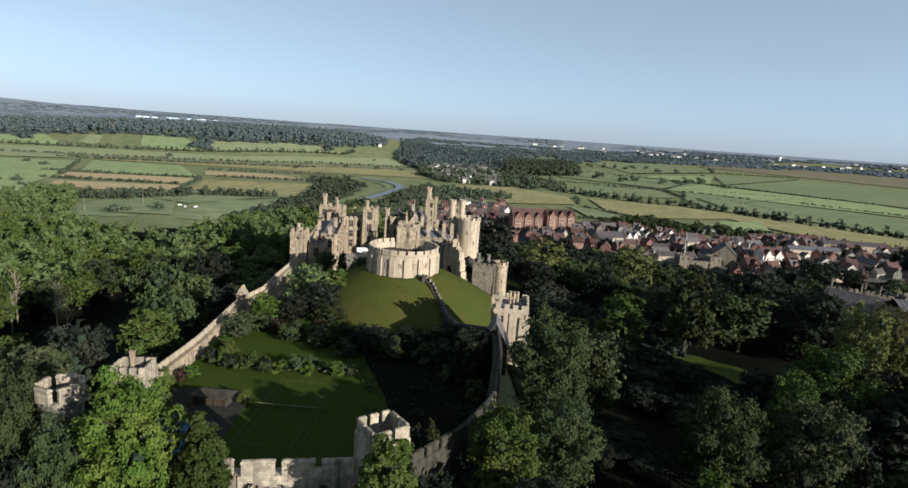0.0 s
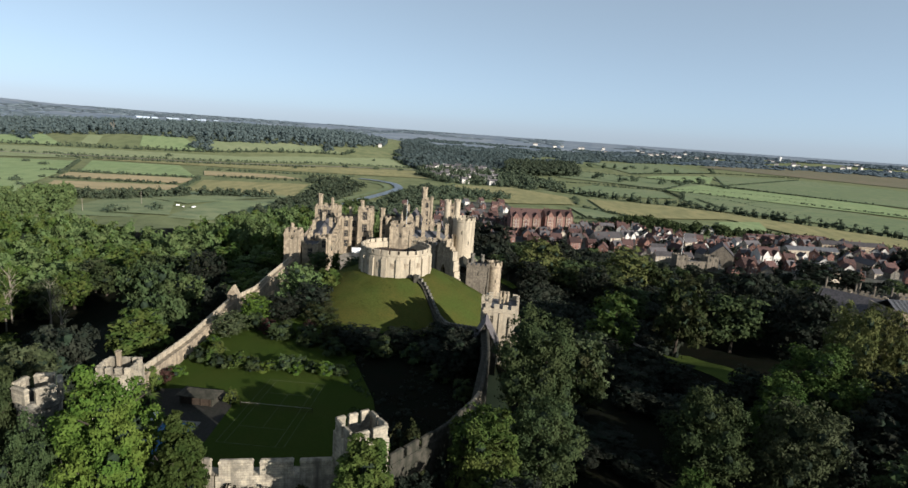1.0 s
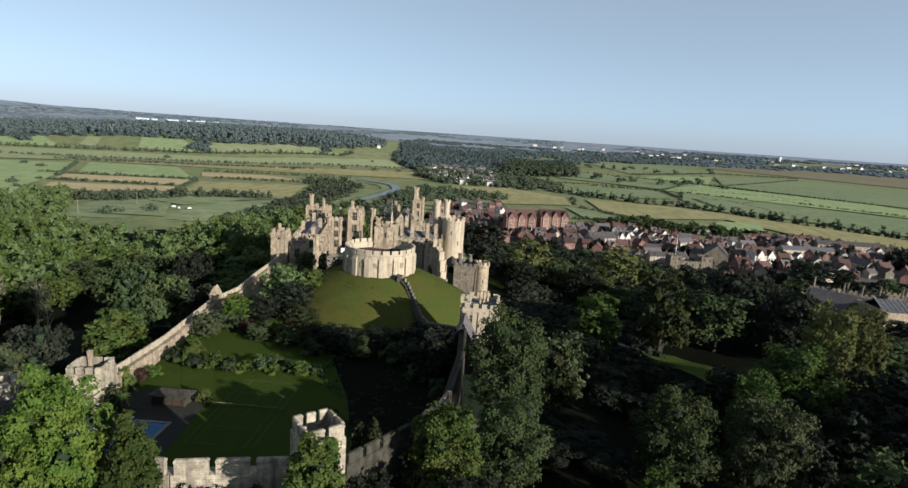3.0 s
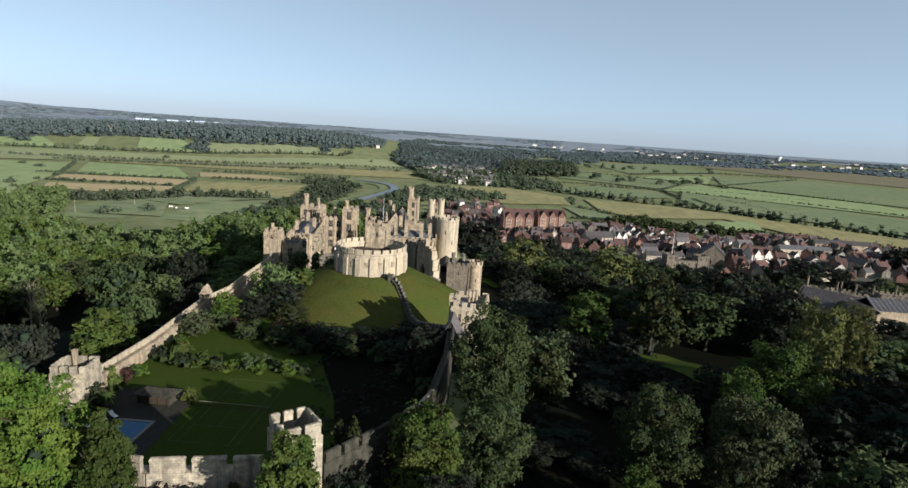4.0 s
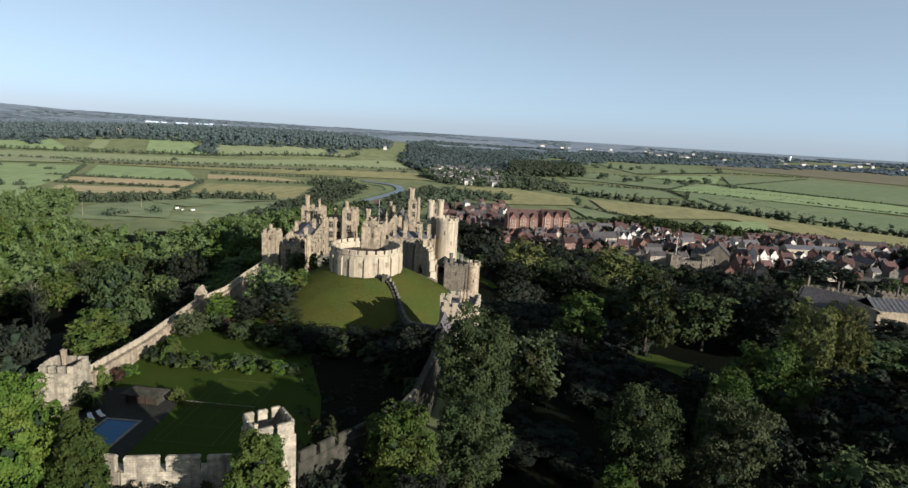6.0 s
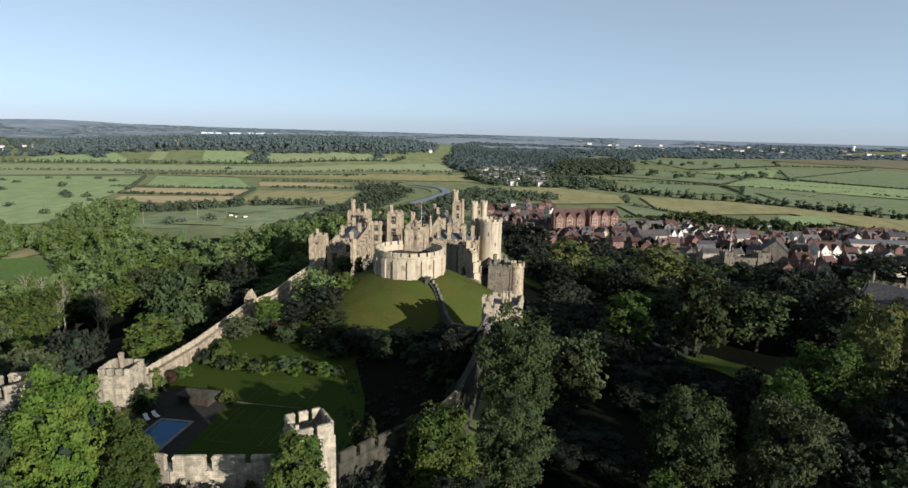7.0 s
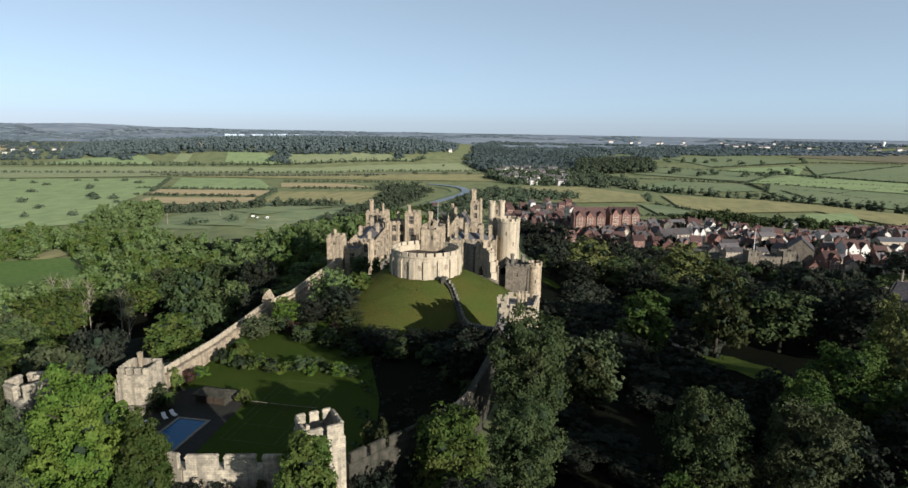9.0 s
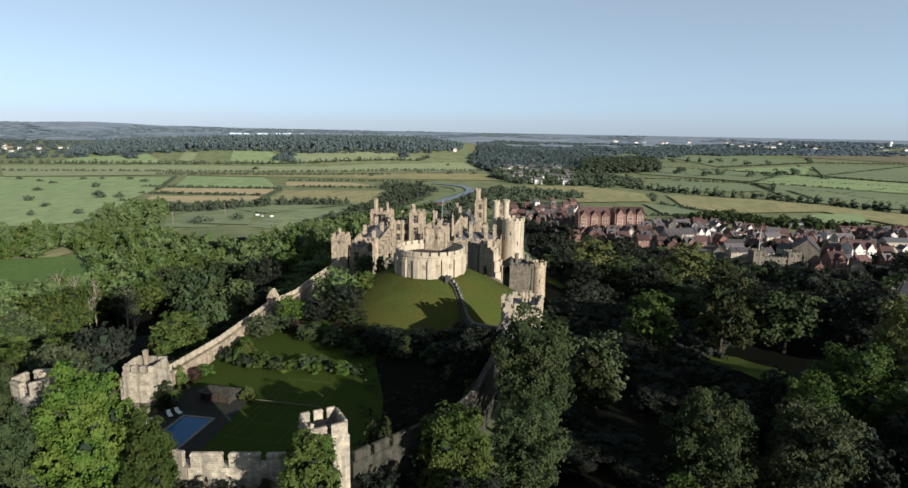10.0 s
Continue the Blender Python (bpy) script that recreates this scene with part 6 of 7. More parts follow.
def along(pts, gap, jitter, seed):
    g = random.Random(seed)
    out = []
    for (x0, y0), (x1, y1) in zip(pts, pts[1:]):
        n = max(1, int(math.hypot(x1 - x0, y1 - y0) / gap))
        for k in range(n):
            f = (k + g.random()) / n
            out.append((x0 + (x1 - x0) * f + g.uniform(-jitter, jitter), y0 + (y1 - y0) * f + g.uniform(-jitter, jitter)))
    return out


RIDGE = [(-1180, 1330), (-1100, 1345), (-985, 1395), (-904, 1440), (-836, 1491), (-679, 1480), (-548, 1466), (-371, 1545), (-316, 1655), (-263, 1851), (-300, 2200), (-700, 2350), (-1050, 1950), (-1420, 1760)]
forest("woodland", "long dark wood along the far ridge", scatter(RIDGE, 19, 1), 9.5, 17, L_FAR_HAZE, 64, 2.2, 80, heart=1.3)
forest("woodland", "scattered far trees round the hill village", scatter([(-1330, 1290), (-1180, 1330), (-1440, 1760), (-1950, 1850), (-2100, 1500)], 36, 12), 8, 8, L_FAR_HAZE, 60, 3.2, 85)
forest("woodland", "bushes along the foot of the wooded ridge", along([(-1290, 1270), (-1100, 1325), (-985, 1375), (-904, 1425), (-836, 1475), (-679, 1462), (-548, 1448), (-371, 1525), (-300, 1640)], 16, 10, 13), 9, 10, L_FAR_HAZE, 90, 2.6, 88)
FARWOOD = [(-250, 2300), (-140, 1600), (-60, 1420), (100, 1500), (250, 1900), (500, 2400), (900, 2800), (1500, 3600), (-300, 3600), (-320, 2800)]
forest("woodland", "far wooded countryside with scattered houses", patchy(scatter(FARWOOD, 24, 2), (170, 120), -0.18, 2.5), 13, 9, L_FAR_HAZE, 16, 4.0, 90, heart=1.5, balls=2)
forest("woodland", "dark copse on the valley floor", scatter([(87, 1366), (128, 1859), (348, 1952), (274, 1470)], 18, 3), 11, 18, L_HEDGE, 90, 3.2, 100)
forest("woodland", "trees round the village by the river", scatter([(-100, 1400), (120, 1480), (180, 1120), (60, 1075), (-40, 1060), (-90, 1150)], 26, 4), 8, 11, L_HEDGE, 60, 2.6, 110)
forest("woodland", "river wood beside the dry meadow", scatter([(-215, 540), (-205, 730), (-225, 890), (-270, 985), (-190, 990), (-150, 900), (-155, 780), (-160, 640), (-130, 560)], 15, 5), 5.5, 6, L_HEDGE, 80, 2.4, 120)
forest("woodland", "trees along the river under the castle", scatter([(-95, 560), (-112, 700), (-92, 860), (-85, 930), (-60, 990), (-45, 940), (-48, 800), (-58, 660), (-60, 560)], 15, 6), 6, 7, L_HEDGE, 110, 2.0, 130)
forest("woodland", "trees on the river bank below the castle", along([(-150, 610), (-134, 670), (-124, 735)], 8, 4, 78), 4.5, 7, L_MID, 130, 2.2, 133)
forest("woodland", "trees between the town and the river", scatter([(-45, 780), (-60, 960), (60, 930), (75, 850), (30, 860), (-20, 800)], 15, 93), 6, 8, L_HEDGE, 80, 2.2, 114)
forest("woodland", "woods round the riverside village", scatter([(-97, 1331), (8, 1352), (116, 1430), (198, 1180), (147, 1040), (21, 1080), (-53, 1100), (-94, 1185)], 22, 91), 8, 10, L_HEDGE, 60, 2.6, 116)
forest("woodland", "wide woods beyond the riverside village", scatter([(-200, 1640), (-120, 1330), (-79, 1492), (133, 1476), (230, 1900), (150, 2500), (-260, 2500)], 26, 92), 12, 11, L_FAR_HAZE, 40, 3.6, 118)
forest("woodland", "dark trees below the round castle tower", scatter([(6, 330), (12, 470), (-4, 520), (-16, 556), (25, 548), (40, 470), (30, 380)], 8.5, 95), 5, 9.5, L_DARK, 220, 1.6, 121)
SHRUBBERY = [(-21, 119), (-14, 101), (-11, 88), (-6, 74), (2, 86), (7, 118), (0, 137), (-22, 137)]
# this sheet darkens the garden's shaded side through its colour
draped("shrubbery_ground", SHRUBBERY, SHADE_LITTER, "ground under the garden shrubs, blackened for shade", "ground", 0.09, 6.0, 0.0)
forest("undergrowth", "low dark shrubs on the shaded side of the garden", [q for q in scatter(SHRUBBERY, 2.6, 97) if ((q[0] + 14) / 5.6) ** 2 + ((q[1] - 113) / 9) ** 2 > 1], 1.6, 1.5, L_DARK, 60, 0.5, 123)
forest("undergrowth", "loose shrubs along the edge of the lawn", along([(-23, 121), (-16, 101), (-12.5, 88), (-9, 76)], 1.5, 1.5, 99), 1.5, 1.4, L_MID, 60, 0.5, 125)
# the next two are added so that bare ground looks as dark as shade
forest("undergrowth", "scrub added to darken the shaded slope below the castle", scatter([(27, 215), (25, 262), (34, 300), (60, 290), (62, 226)], 5.0, 98), 3.4, 3.6, L_DARK, 90, 0.9, 124)
forest("undergrowth", "low undergrowth added to darken the shaded ground between park trees", scatter([(16, 150), (30, 136), (60, 150), (72, 186), (60, 226), (30, 220), (18, 205)], 4.2, 96), 2.8, 2.4, L_DARK, 60, 0.8, 122)
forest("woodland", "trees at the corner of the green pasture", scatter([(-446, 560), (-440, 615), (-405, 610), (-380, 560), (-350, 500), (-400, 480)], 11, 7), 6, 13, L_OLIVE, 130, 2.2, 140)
forest("woodland", "clumps of trees on the slope below the ridge wood", along([(-1010, 1330), (-960, 1290)], 12, 12, 79) + along([(-640, 1440), (-600, 1330), (-560, 1290)], 12, 14, 80) + along([(-360, 1500), (-330, 1440)], 12, 12, 81), 10, 13, L_FAR_HAZE, 70, 2.6, 127)
forest("hedgerow", "row of trees below the stubble fields", along([(-448, 600), (-415, 608), (-350, 614), (-297, 644), (-273, 672), (-230, 702)], 4, 6, 77), 5.5, 8.5, L_HEDGE, 70, 2.2, 145)
forest("woodland", "far band of trees and suburbs on the coastal plain", patchy(scatter([(700, 2750), (700, 3500), (1500, 4100), (3300, 3400), (4300, 2300), (4400, 1700), (2700, 2350), (1700, 3000)], 38, 8), (260, 180), -0.16, 1.5), 20, 8, L_BAND_HAZE, 8, 5.0, 150, heart=1.5, balls=2)
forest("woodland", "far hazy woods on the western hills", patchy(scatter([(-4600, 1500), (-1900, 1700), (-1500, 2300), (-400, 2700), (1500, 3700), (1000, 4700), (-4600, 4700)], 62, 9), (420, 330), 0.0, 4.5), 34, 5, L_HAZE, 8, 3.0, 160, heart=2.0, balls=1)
HEDGES = [
    [(-600, 830), (-394, 872), (-370, 780), (-350, 705)], [(-545, 752), (-378, 778)], [(-520, 670), (-430, 655), (-365, 690)], [(-380, 900), (-240, 930)], [(-440, 1000), (-330, 1030), (-200, 1060)],
    [(-730, 1040), (-519, 1100), (-300, 1180)], [(-1203, 1170), (-1080, 1196), (-845, 1231), (-565, 1285), (-300, 1429), (-289, 1516)], [(-1040, 1010), (-756, 1106), (-443, 1188), (-125, 1340)], [(-660, 1000), (-556, 800)], [(-200, 1640), (-110, 1350), (-60, 1140)],
]
HEDGES_EAST = [
    [(160, 1060), (221, 1010), (289, 965), (352, 950), (390, 915), (464, 820), (640, 660), (760, 520)], [(180, 975), (168, 870)], [(170, 850), (230, 750), (300, 680)], [(130, 720), (210, 735)], [(263, 1245), (420, 1260), (560, 1510), (660, 1520)],
    [(391, 1070), (452, 1235), (560, 1160)], [(640, 1150), (900, 900)], [(300, 1720), (604, 1520), (850, 1250)], [(490, 1770), (900, 2180), (1240, 2250)], [(660, 1520), (1150, 2090)],
]
for k, line in enumerate(HEDGES + HEDGES_EAST):
    big = k in (6, 9, 10)
    forest("hedgerow", "dark hedgerow with bushes between fields", along(line, 9 if big else 7, 3 if big else 1.5, 200 + k), (7.0 if k == 10 else 5.0) if big else 3.2, (12.5 if k == 10 else 8.5) if big else 4.0, L_HEDGE, 44, 1.8 if big else 1.3, 300 + k * 7, 3)
forest("bushes", "scattered field bushes and single trees", [(-322, 530), (-316, 538), (-290, 548), (-770, 905), (-740, 915), (-700, 930), (-650, 900), (-860, 870), (-560, 690), (-540, 700), (-575, 705), (-601, 1190), (-620, 640), (-560, 600), (-590, 720), (-700, 740), (-660, 800), (-480, 560), (-520, 540), (-610, 560), (-800, 850), (-760, 830), (-140, 1260), (-190, 1240), (-250, 1230), (-100, 1200), (-330, 1140), (-160, 1440), (-220, 1400)], 5, 7, L_HEDGE, 80, 2.0, 400)

DITCHES = [
    [(399, 1247), (410, 1213), (401, 1109)], [(421, 1085), (417, 1012), (413, 940)], [(153, 1275), (349, 1313), (403, 1262), (522, 1315), (667, 1272), (714, 1228)], [(775, 1985), (722, 1727), (769, 1638), (861, 1491)],
    [(439, 1120), (491, 1107), (515, 969), (548, 930)], [(615, 1561), (732, 1401), (799, 1381)], [(504, 1073), (632, 1202), (665, 1140)],
]
for k, line in enumerate(DITCHES):
    forest("hedgerow", "low dark reeds along a marsh ditch", along(line, 5.5, 1.0, 250 + k), 3.0, 3.4 if k < 2 else 2.0, L_HEDGE, 12, 1.3, 360 + k * 5, 2)
forest("bushes", "rounded single trees on the marsh", [(317, 1450), (363, 1397), (403, 1446), (462, 1416), (510, 1450), (553, 1500), (591, 1514), (615, 1422), (628, 2118), (617, 1948), (687, 1978), (912, 2249), (415, 2020), (457, 2005), (497, 2023), (528, 2004), (579, 2096)], 12, 15, L_HEDGE, 160, 2.4, 420)

# ---- shrubs of the garden ----
for key, label, mat, seed in (("sh0", "rounded green garden shrub in the border", L_MID, 71), ("sh1", "bright yellow-green garden shrub in the border", L_YELLOW, 72), ("sh2", "dark purple-leaved garden shrub", L_PURPLE, 73), ("sh3", "fresh green leafy garden shrub", L_BRIGHT, 74)):
    TREES[key] = (label, 2.0, 2.6, trunk_mesh(seed, 2.2, 0.5, 1.4, BARK, 0.12), crown_mesh("foliage", card_cloud(seed, 2.0, 2.6, 0.0, 1500, 0.30, 8, 0.9, 0.0), mat))
SHRUBS = [("sh0", -47, 108, 2.2, 2.6), ("sh3", -43.5, 108.8, 2.4, 3.0), ("sh3", -49.5, 110, 1.8, 3.2), ("sh0", -40, 107.5, 2.0, 2.2), ("sh1", -37.0, 108.2, 2.2, 2.0), ("sh0", -33.8, 109.5, 2.6, 2.6), ("sh1", -31.2, 108.0, 1.6, 2.0), ("sh1", -25.4, 107.8, 2.2, 2.8),
          ("sh0", -28.2, 109.5, 1.8, 1.8), ("sh0", -22.5, 108.6, 1.8, 1.6), ("sh2", -54, 102, 1.8, 2.6), ("sh3", -54.6, 98.2, 1.8, 4.2), ("sh1", -53.2, 105, 1.8, 2.0), ("sh2", -44, 131, 2.2, 3.4), ("sh2", -35, 134, 2.0, 2.6), ("sh0", -31.6, 115.4, 1.2, 1.5)]
SHRUBS_2 = [("sh0", -52, 112.5, 2.2, 3.0), ("sh3", -50, 116.5, 2.0, 3.0), ("sh1", -53, 121, 2.0, 2.2), ("sh0", -40, 128, 3.2, 4.0), ("sh0", -33, 126, 3.2, 3.8), ("sh0", -16, 122, 3.4, 4.0), ("sh3", -38.6, 95.6, 1.4, 2.6), ("sh0", -2, 112, 2.6, 3.0), ("sh0", 3, 104, 2.4, 3.4), ("sh1", -3.5, 70.5, 1.6, 4.0),
            ("sh0", -48, 134, 3.0, 3.4), ("sh0", -26, 121.5, 3.0, 3.4), ("sh0", -8, 121, 3.2, 3.6), ("sh0", 1, 124, 3.0, 3.8)]
for key, x, y, r, h in SHRUBS + SHRUBS_2:
    name, kr, kh, trunk, crown = TREES[key]
    root = thing("shrub", name, "shrub", pose(x, y + (2.5 if 105 < y < 112 else 0), 0.05, 0, 0, rng.uniform(0, 360)) @ Matrix.Diagonal((r / kr, r / kr, h / kh, 1)), "shrubs of the garden border")
    part("stem", trunk, None, root)
    part("foliage", crown, None, root)


# ---- bare trees on the west slope ----
def bare_tree(x, y, h, seed):
    g = random.Random(seed)
    root = thing("bare_tree", "leafless pale grey tree standing in the wood", "tree", pose(x, y, hz(x, y), 0, 0, g.uniform(0, 360)), "bare trees in the wood")
    bm = bmesh.new()
    add_limb(bm, (0, 0, -1), (0, 0, h * 0.35), 0.34, 0.27)
    add_limb(bm, (0, 0, h * 0.35), (0.3, 0, h), 0.27, 0.04)
    part("trunk", bm, PALE_BARK, root)
    for k in range(9):
        a, z = k * 2.4 + g.uniform(-0.5, 0.5), h * g.uniform(0.3, 0.8)
        e = g.uniform(0.10, 0.26) * h
        bm = bmesh.new()
        q = (math.cos(a) * e * 0.5, math.sin(a) * e * 0.5, z + e * 0.9)
        add_limb(bm, (0, 0, z), q, 0.13, 0.08, 6)
        for s in (-0.5, 0.5):
            add_limb(bm, q, (math.cos(a + s) * e, math.sin(a + s) * e, z + e * g.uniform(1.3, 2.0)), 0.07, 0.02, 5)
        part("branch", bm, PALE_BARK, root)


for k, (x, y, h) in enumerate(((-150, 205, 20), (-172, 214, 18), (-178, 222, 19), (-168, 206, 16), (-190, 224, 17), (-140, 196, 15), (-205, 232, 15))):
    bare_tree(x, y, h, 600 + k)


# ---- town ----
def house(label, w, d, h, rise, wall, roof, wins=3, floors=2, stacks=1, gables=0, m=None, group="houses of the town", bands=False):
    """A house: walls with sunk windows, a pitched roof with thick eaves, chimneys, and cross gables to the front."""
    root = thing("house", label, "house", m, group)
    bm = bmesh.new()
    panes = []
    for nx, ny, key in SIDES:
        length = w if ny else d
        half = d / 2 if ny else w / 2
        n, u = Vector((nx, ny, 0)), Vector((-ny, nx, 0))
        o = n * half - u * (length / 2)
        holes = []
        cols = (wins if ny < 0 else 0) if ny else (1 if wins > 1 else 0)
        for c in range(cols):
            xc = length * (c + 0.5) / cols
            for f in range(floors):
                zc = 0.9 + f * (h - 0.4) / floors
                holes.append((xc - 0.55, xc + 0.55, zc, zc + 1.35))
                p = o + u * xc - n * 0.2
                panes.append((p.x, p.y, zc, math.degrees(math.atan2(ny, nx)) + 90))
        add_facade(bm, o, u, n, length, -5.0, h, holes, 0.25)
    for s in (-1, 1):
        x = s * w / 2
        v = [bm.verts.new(p) for p in ((x, -d / 2, h), (x, d / 2, h), (x, 0, h + rise))]
        bm.faces.new(v if s > 0 else v[::-1])
    part("wall", bm, wall, root)
    me = window_mesh(1.1, 1.35, WHITE, 0)
    for px, py, pz, a in panes:
        part("window", me, None, root, m=pose(px, py, pz, 0, 0, a))
    bm = bmesh.new()
    add_gable(bm, w, d, h, rise)
    part("roof", bm, roof, root)
    for k in range(gables):
        x = -w / 2 + w * (k + 0.5) / gables
        gw = w / gables * 0.62
        bm = bmesh.new()
        add_box(bm, -gw / 2, gw / 2, -d / 2 - 0.9, 0, -4, h)
        y0, y1 = -d / 2 - 0.9, -d / 2 - 0.88
        v = [bm.verts.new(p) for p in ((-gw / 2, y0, h), (gw / 2, y0, h), (0, y0, h + rise * 0.8))]
        bm.faces.new(v)
        g = part("front_gable", bm, wall, root, m=pose(x, 0, 0))
        bm = bmesh.new()
        add_gable(bm, d / 2 + 0.9, gw, 0, rise * 0.8, 0.3, 0.2)
        part("gable_roof", bm, roof, g, m=pose(0, -d / 4 - 0.45, h, 0, 0, 90))
        if bands:
            bm = bmesh.new()
            for f in range(floors):
                add_box(bm, -gw / 2 - 0.05, gw / 2 + 0.05, -d / 2 - 1.0, -d / 2 - 0.86, 0.3 + f * (h - 0.4) / floors, 0.75 + f * (h - 0.4) / floors)
            for s in (-0.42, 0.42):
                add_box(bm, s * gw - 0.2, s * gw + 0.2, -d / 2 - 1.02, -d / 2 - 0.88, 0, h)
            part("stone_band", bm, RENDER_C, g, "pale stone bands")
        for f in range(floors):
            part("window", me, None, g, m=pose(0, -d / 2 - 0.94, 0.9 + f * (h - 0.4) / floors))
    for k in range(stacks):
        chimney(root, (-w / 2 + 0.7) if k == 0 else (w / 2 - 0.7), 0.3, h + rise * 0.4, h + rise + 1.3, 1.0, 0.7, BRICK, 2)
    return root


HOUSES = [
    house("red brick terraced house with a clay tile roof", 9, 8, 5.6, 3.6, BRICK, TILE, 3, 2, 1),
    house("white rendered house with a slate roof", 8, 7.5, 5.4, 3.4, RENDER_W, SLATE, 3, 2, 1),
    house("cream rendered house with a dark tiled roof", 10, 8, 5.6, 3.6, RENDER_C, SLATE, 3, 2, 2),
    house("small brick house with a dark slate roof and gable", 8, 7, 5.2, 3.6, BRICK, SLATE, 2, 2, 1, 1),
    house("white gabled house with a red tiled roof", 8.5, 8, 5.4, 3.8, RENDER_W, TILE, 2, 2, 1, 1),
    house("flint and stone house with a tiled roof", 11, 8, 5.6, 3.6, FLINT, TILE, 3, 2, 2),
    house("long slate-roofed terrace of pale houses", 18, 8, 5.6, 3.4, RENDER_C, SLATE, 6, 2, 2),
]
first = [False] * len(HOUSES)


def put_house(k, x, y, turn, s=1.0):
    m = pose(x, y, hz(x, y), 0, 0, turn) @ Matrix.Diagonal((s, s, s, 1))
    if not first[k]:
        first[k] = True
        HOUSES[k].matrix_basis = m
    else:
        copy_thing(HOUSES[k], m)


# large brick mansion block with gables, and other landmark buildings
for x, y, w, t in ((58, 556, 29, 10), (90, 565, 28, 14)):
    house("large red brick mansion block with pale banded gables", w, 14, 12.5, 5.6, BRICK, TILE, 6, 4, 2, 3, pose(x, y, hz(x, y) + 3.5, 0, 0, t), bands=True)
house("red brick row with a long tiled roof and chimneys", 40, 12, 10.0, 5.5, BRICK, TILE, 10, 3, 2, 2, pose(68, 603, hz(68, 603) + 3.5, 0, 0, 12))
house("tall white gabled inn above the trees", 12, 9, 7.5, 4.0, RENDER_W, SLATE, 3, 2, 1, 2, pose(137, 487, hz(137, 487) + 1, 0, 0, 20))
house("long cream hotel range with dormer gables", 24, 9, 6.0, 4.0, RENDER_C, SLATE, 8, 2, 1, 0, pose(118, 480, hz(118, 480), 0, 0, 22))
house("grey slate-roofed hall with a tall gable", 22, 16, 9.0, 7.0, BROWNSTONE, SLATE, 4, 1, 0, 0, pose(195, 437, hz(195, 437), 0, 0, 70))
house("orange brick villa with a steep tiled gable", 11, 10, 8.5, 5.0, BRICK, TILE, 3, 3, 2, 1, bands=True, m=pose(198, 402, hz(198, 402), 0, 0, 15))
house("white and red house with steep tiled gables", 18, 11, 7.0, 5.0, RENDER_W, TILE, 5, 2, 2, 2, pose(236, 452, hz(236, 452), 0, 0, 12))
house("long modern red brick flats with white bands", 34, 9, 7.5, 2.0, BRICK, TILE, 10, 3, 0, 5, pose(352, 600, hz(352, 600), 0, 0, 0), bands=True)
house("long modern red brick flats with white bands", 34, 9, 7.5, 2.0, BRICK, TILE, 10, 3, 0, 5, pose(300, 590, hz(300, 590), 0, 0, 6), bands=True)
house("white-gabled open barn with a grey metal roof", 22, 14, 5.0, 3.0, RENDER_W, LEAD, 2, 1, 0, 0, pose(277, 668, hz(277, 668), 0, 0, 72))
house("long pale shed with a grey roof", 46, 10, 5.0, 2.6, RENDER_C, LEAD, 10, 1, 0, 0, pose(300, 505, hz(300, 505), 0, 0, 5))
house("grey stone long terrace with a slate roof", 60, 9, 6.0, 3.0, STONE, SLATE, 14, 2, 2, 0, pose(360, 545, hz(360, 545), 0, 0, 2))

# square stone gatehouse with a flagpole
gate = block("stone_gatehouse", "square stone gatehouse with two crenellated towers", "gatehouse", 163.0, 408, 8, 20, 9, -37, -28, BROWNSTONE, "s", 2, (1.0, 1.8), 4.0, (1.2, 0.8, 0.9), 2.0)
block("stone_gate_tower", "square stone gate tower with merlons", "tower", 153.0, 406, 8, 8, 8, -37, -24.1, BROWNSTONE, "s", 2, (0.9, 1.6), 3.5, (1.2, 0.8, 1.0), 3.0)
block("stone_gate_tower", "square stone gate tower with merlons", "tower", 175.5, 409, 8, 8.5, 8, -37, -24.3, BROWNSTONE, "s", 2, (0.9, 1.6), 3.5, (1.2, 0.8, 1.0), 3.0)
pole = thing("flagpole", "tall white flagpole on the gate tower", "flagpole", pose(154, 406, -25.5))
bm = bmesh.new()
add_prism(bm, circle(0.22, 8), 0, 15.5, 0.5)
part("pole", bm, WHITE, pole)
bm = bmesh.new()
add_prism(bm, circle(0.5, 8), 0, 0.6)
part("base", bm, METAL, pole)

rng = random.Random(21)
YARDS = surf("town_yards", (0.075, 0.072, 0.064), (0.054, 0.068, 0.038), (0.112, 0.105, 0.090), 0.03, 0.18, 0.95, 0.0)
TOWN = [(-30, 640), (-25, 545), (20, 470), (70, 440), (140, 425), (190, 392), (230, 395), (300, 402), (380, 420), (420, 500), (400, 590), (330, 610), (220, 585), (190, 640), (90, 660), (66, 760), (60, 830), (10, 820), (-36, 750)]
draped("town_ground", TOWN, YARDS, "dark yards, gardens and lanes of the town", "ground", 0.25, 14.0)
taken = [(50, 556), (66, 558), (84, 564), (98, 568), (76, 600), (62, 598), (90, 603), (70, 556), (137, 487), (118, 480), (195, 437), (198, 402), (236, 452), (352, 600), (300, 590), (262, 612), (300, 505), (340, 545), (380, 545), (163, 408), (175, 409), (280, 505), (320, 505)]
for k, x, y in ((0, -15, 603), (3, -2, 637), (0, 13, 648), (5, 26, 618), (2, -4, 543), (0, 9, 557), (4, 22, 544), (0, 34, 640)):
    put_house(k, x, y, 10 + 3 * k, 0.95)
    taken.append((x, y))
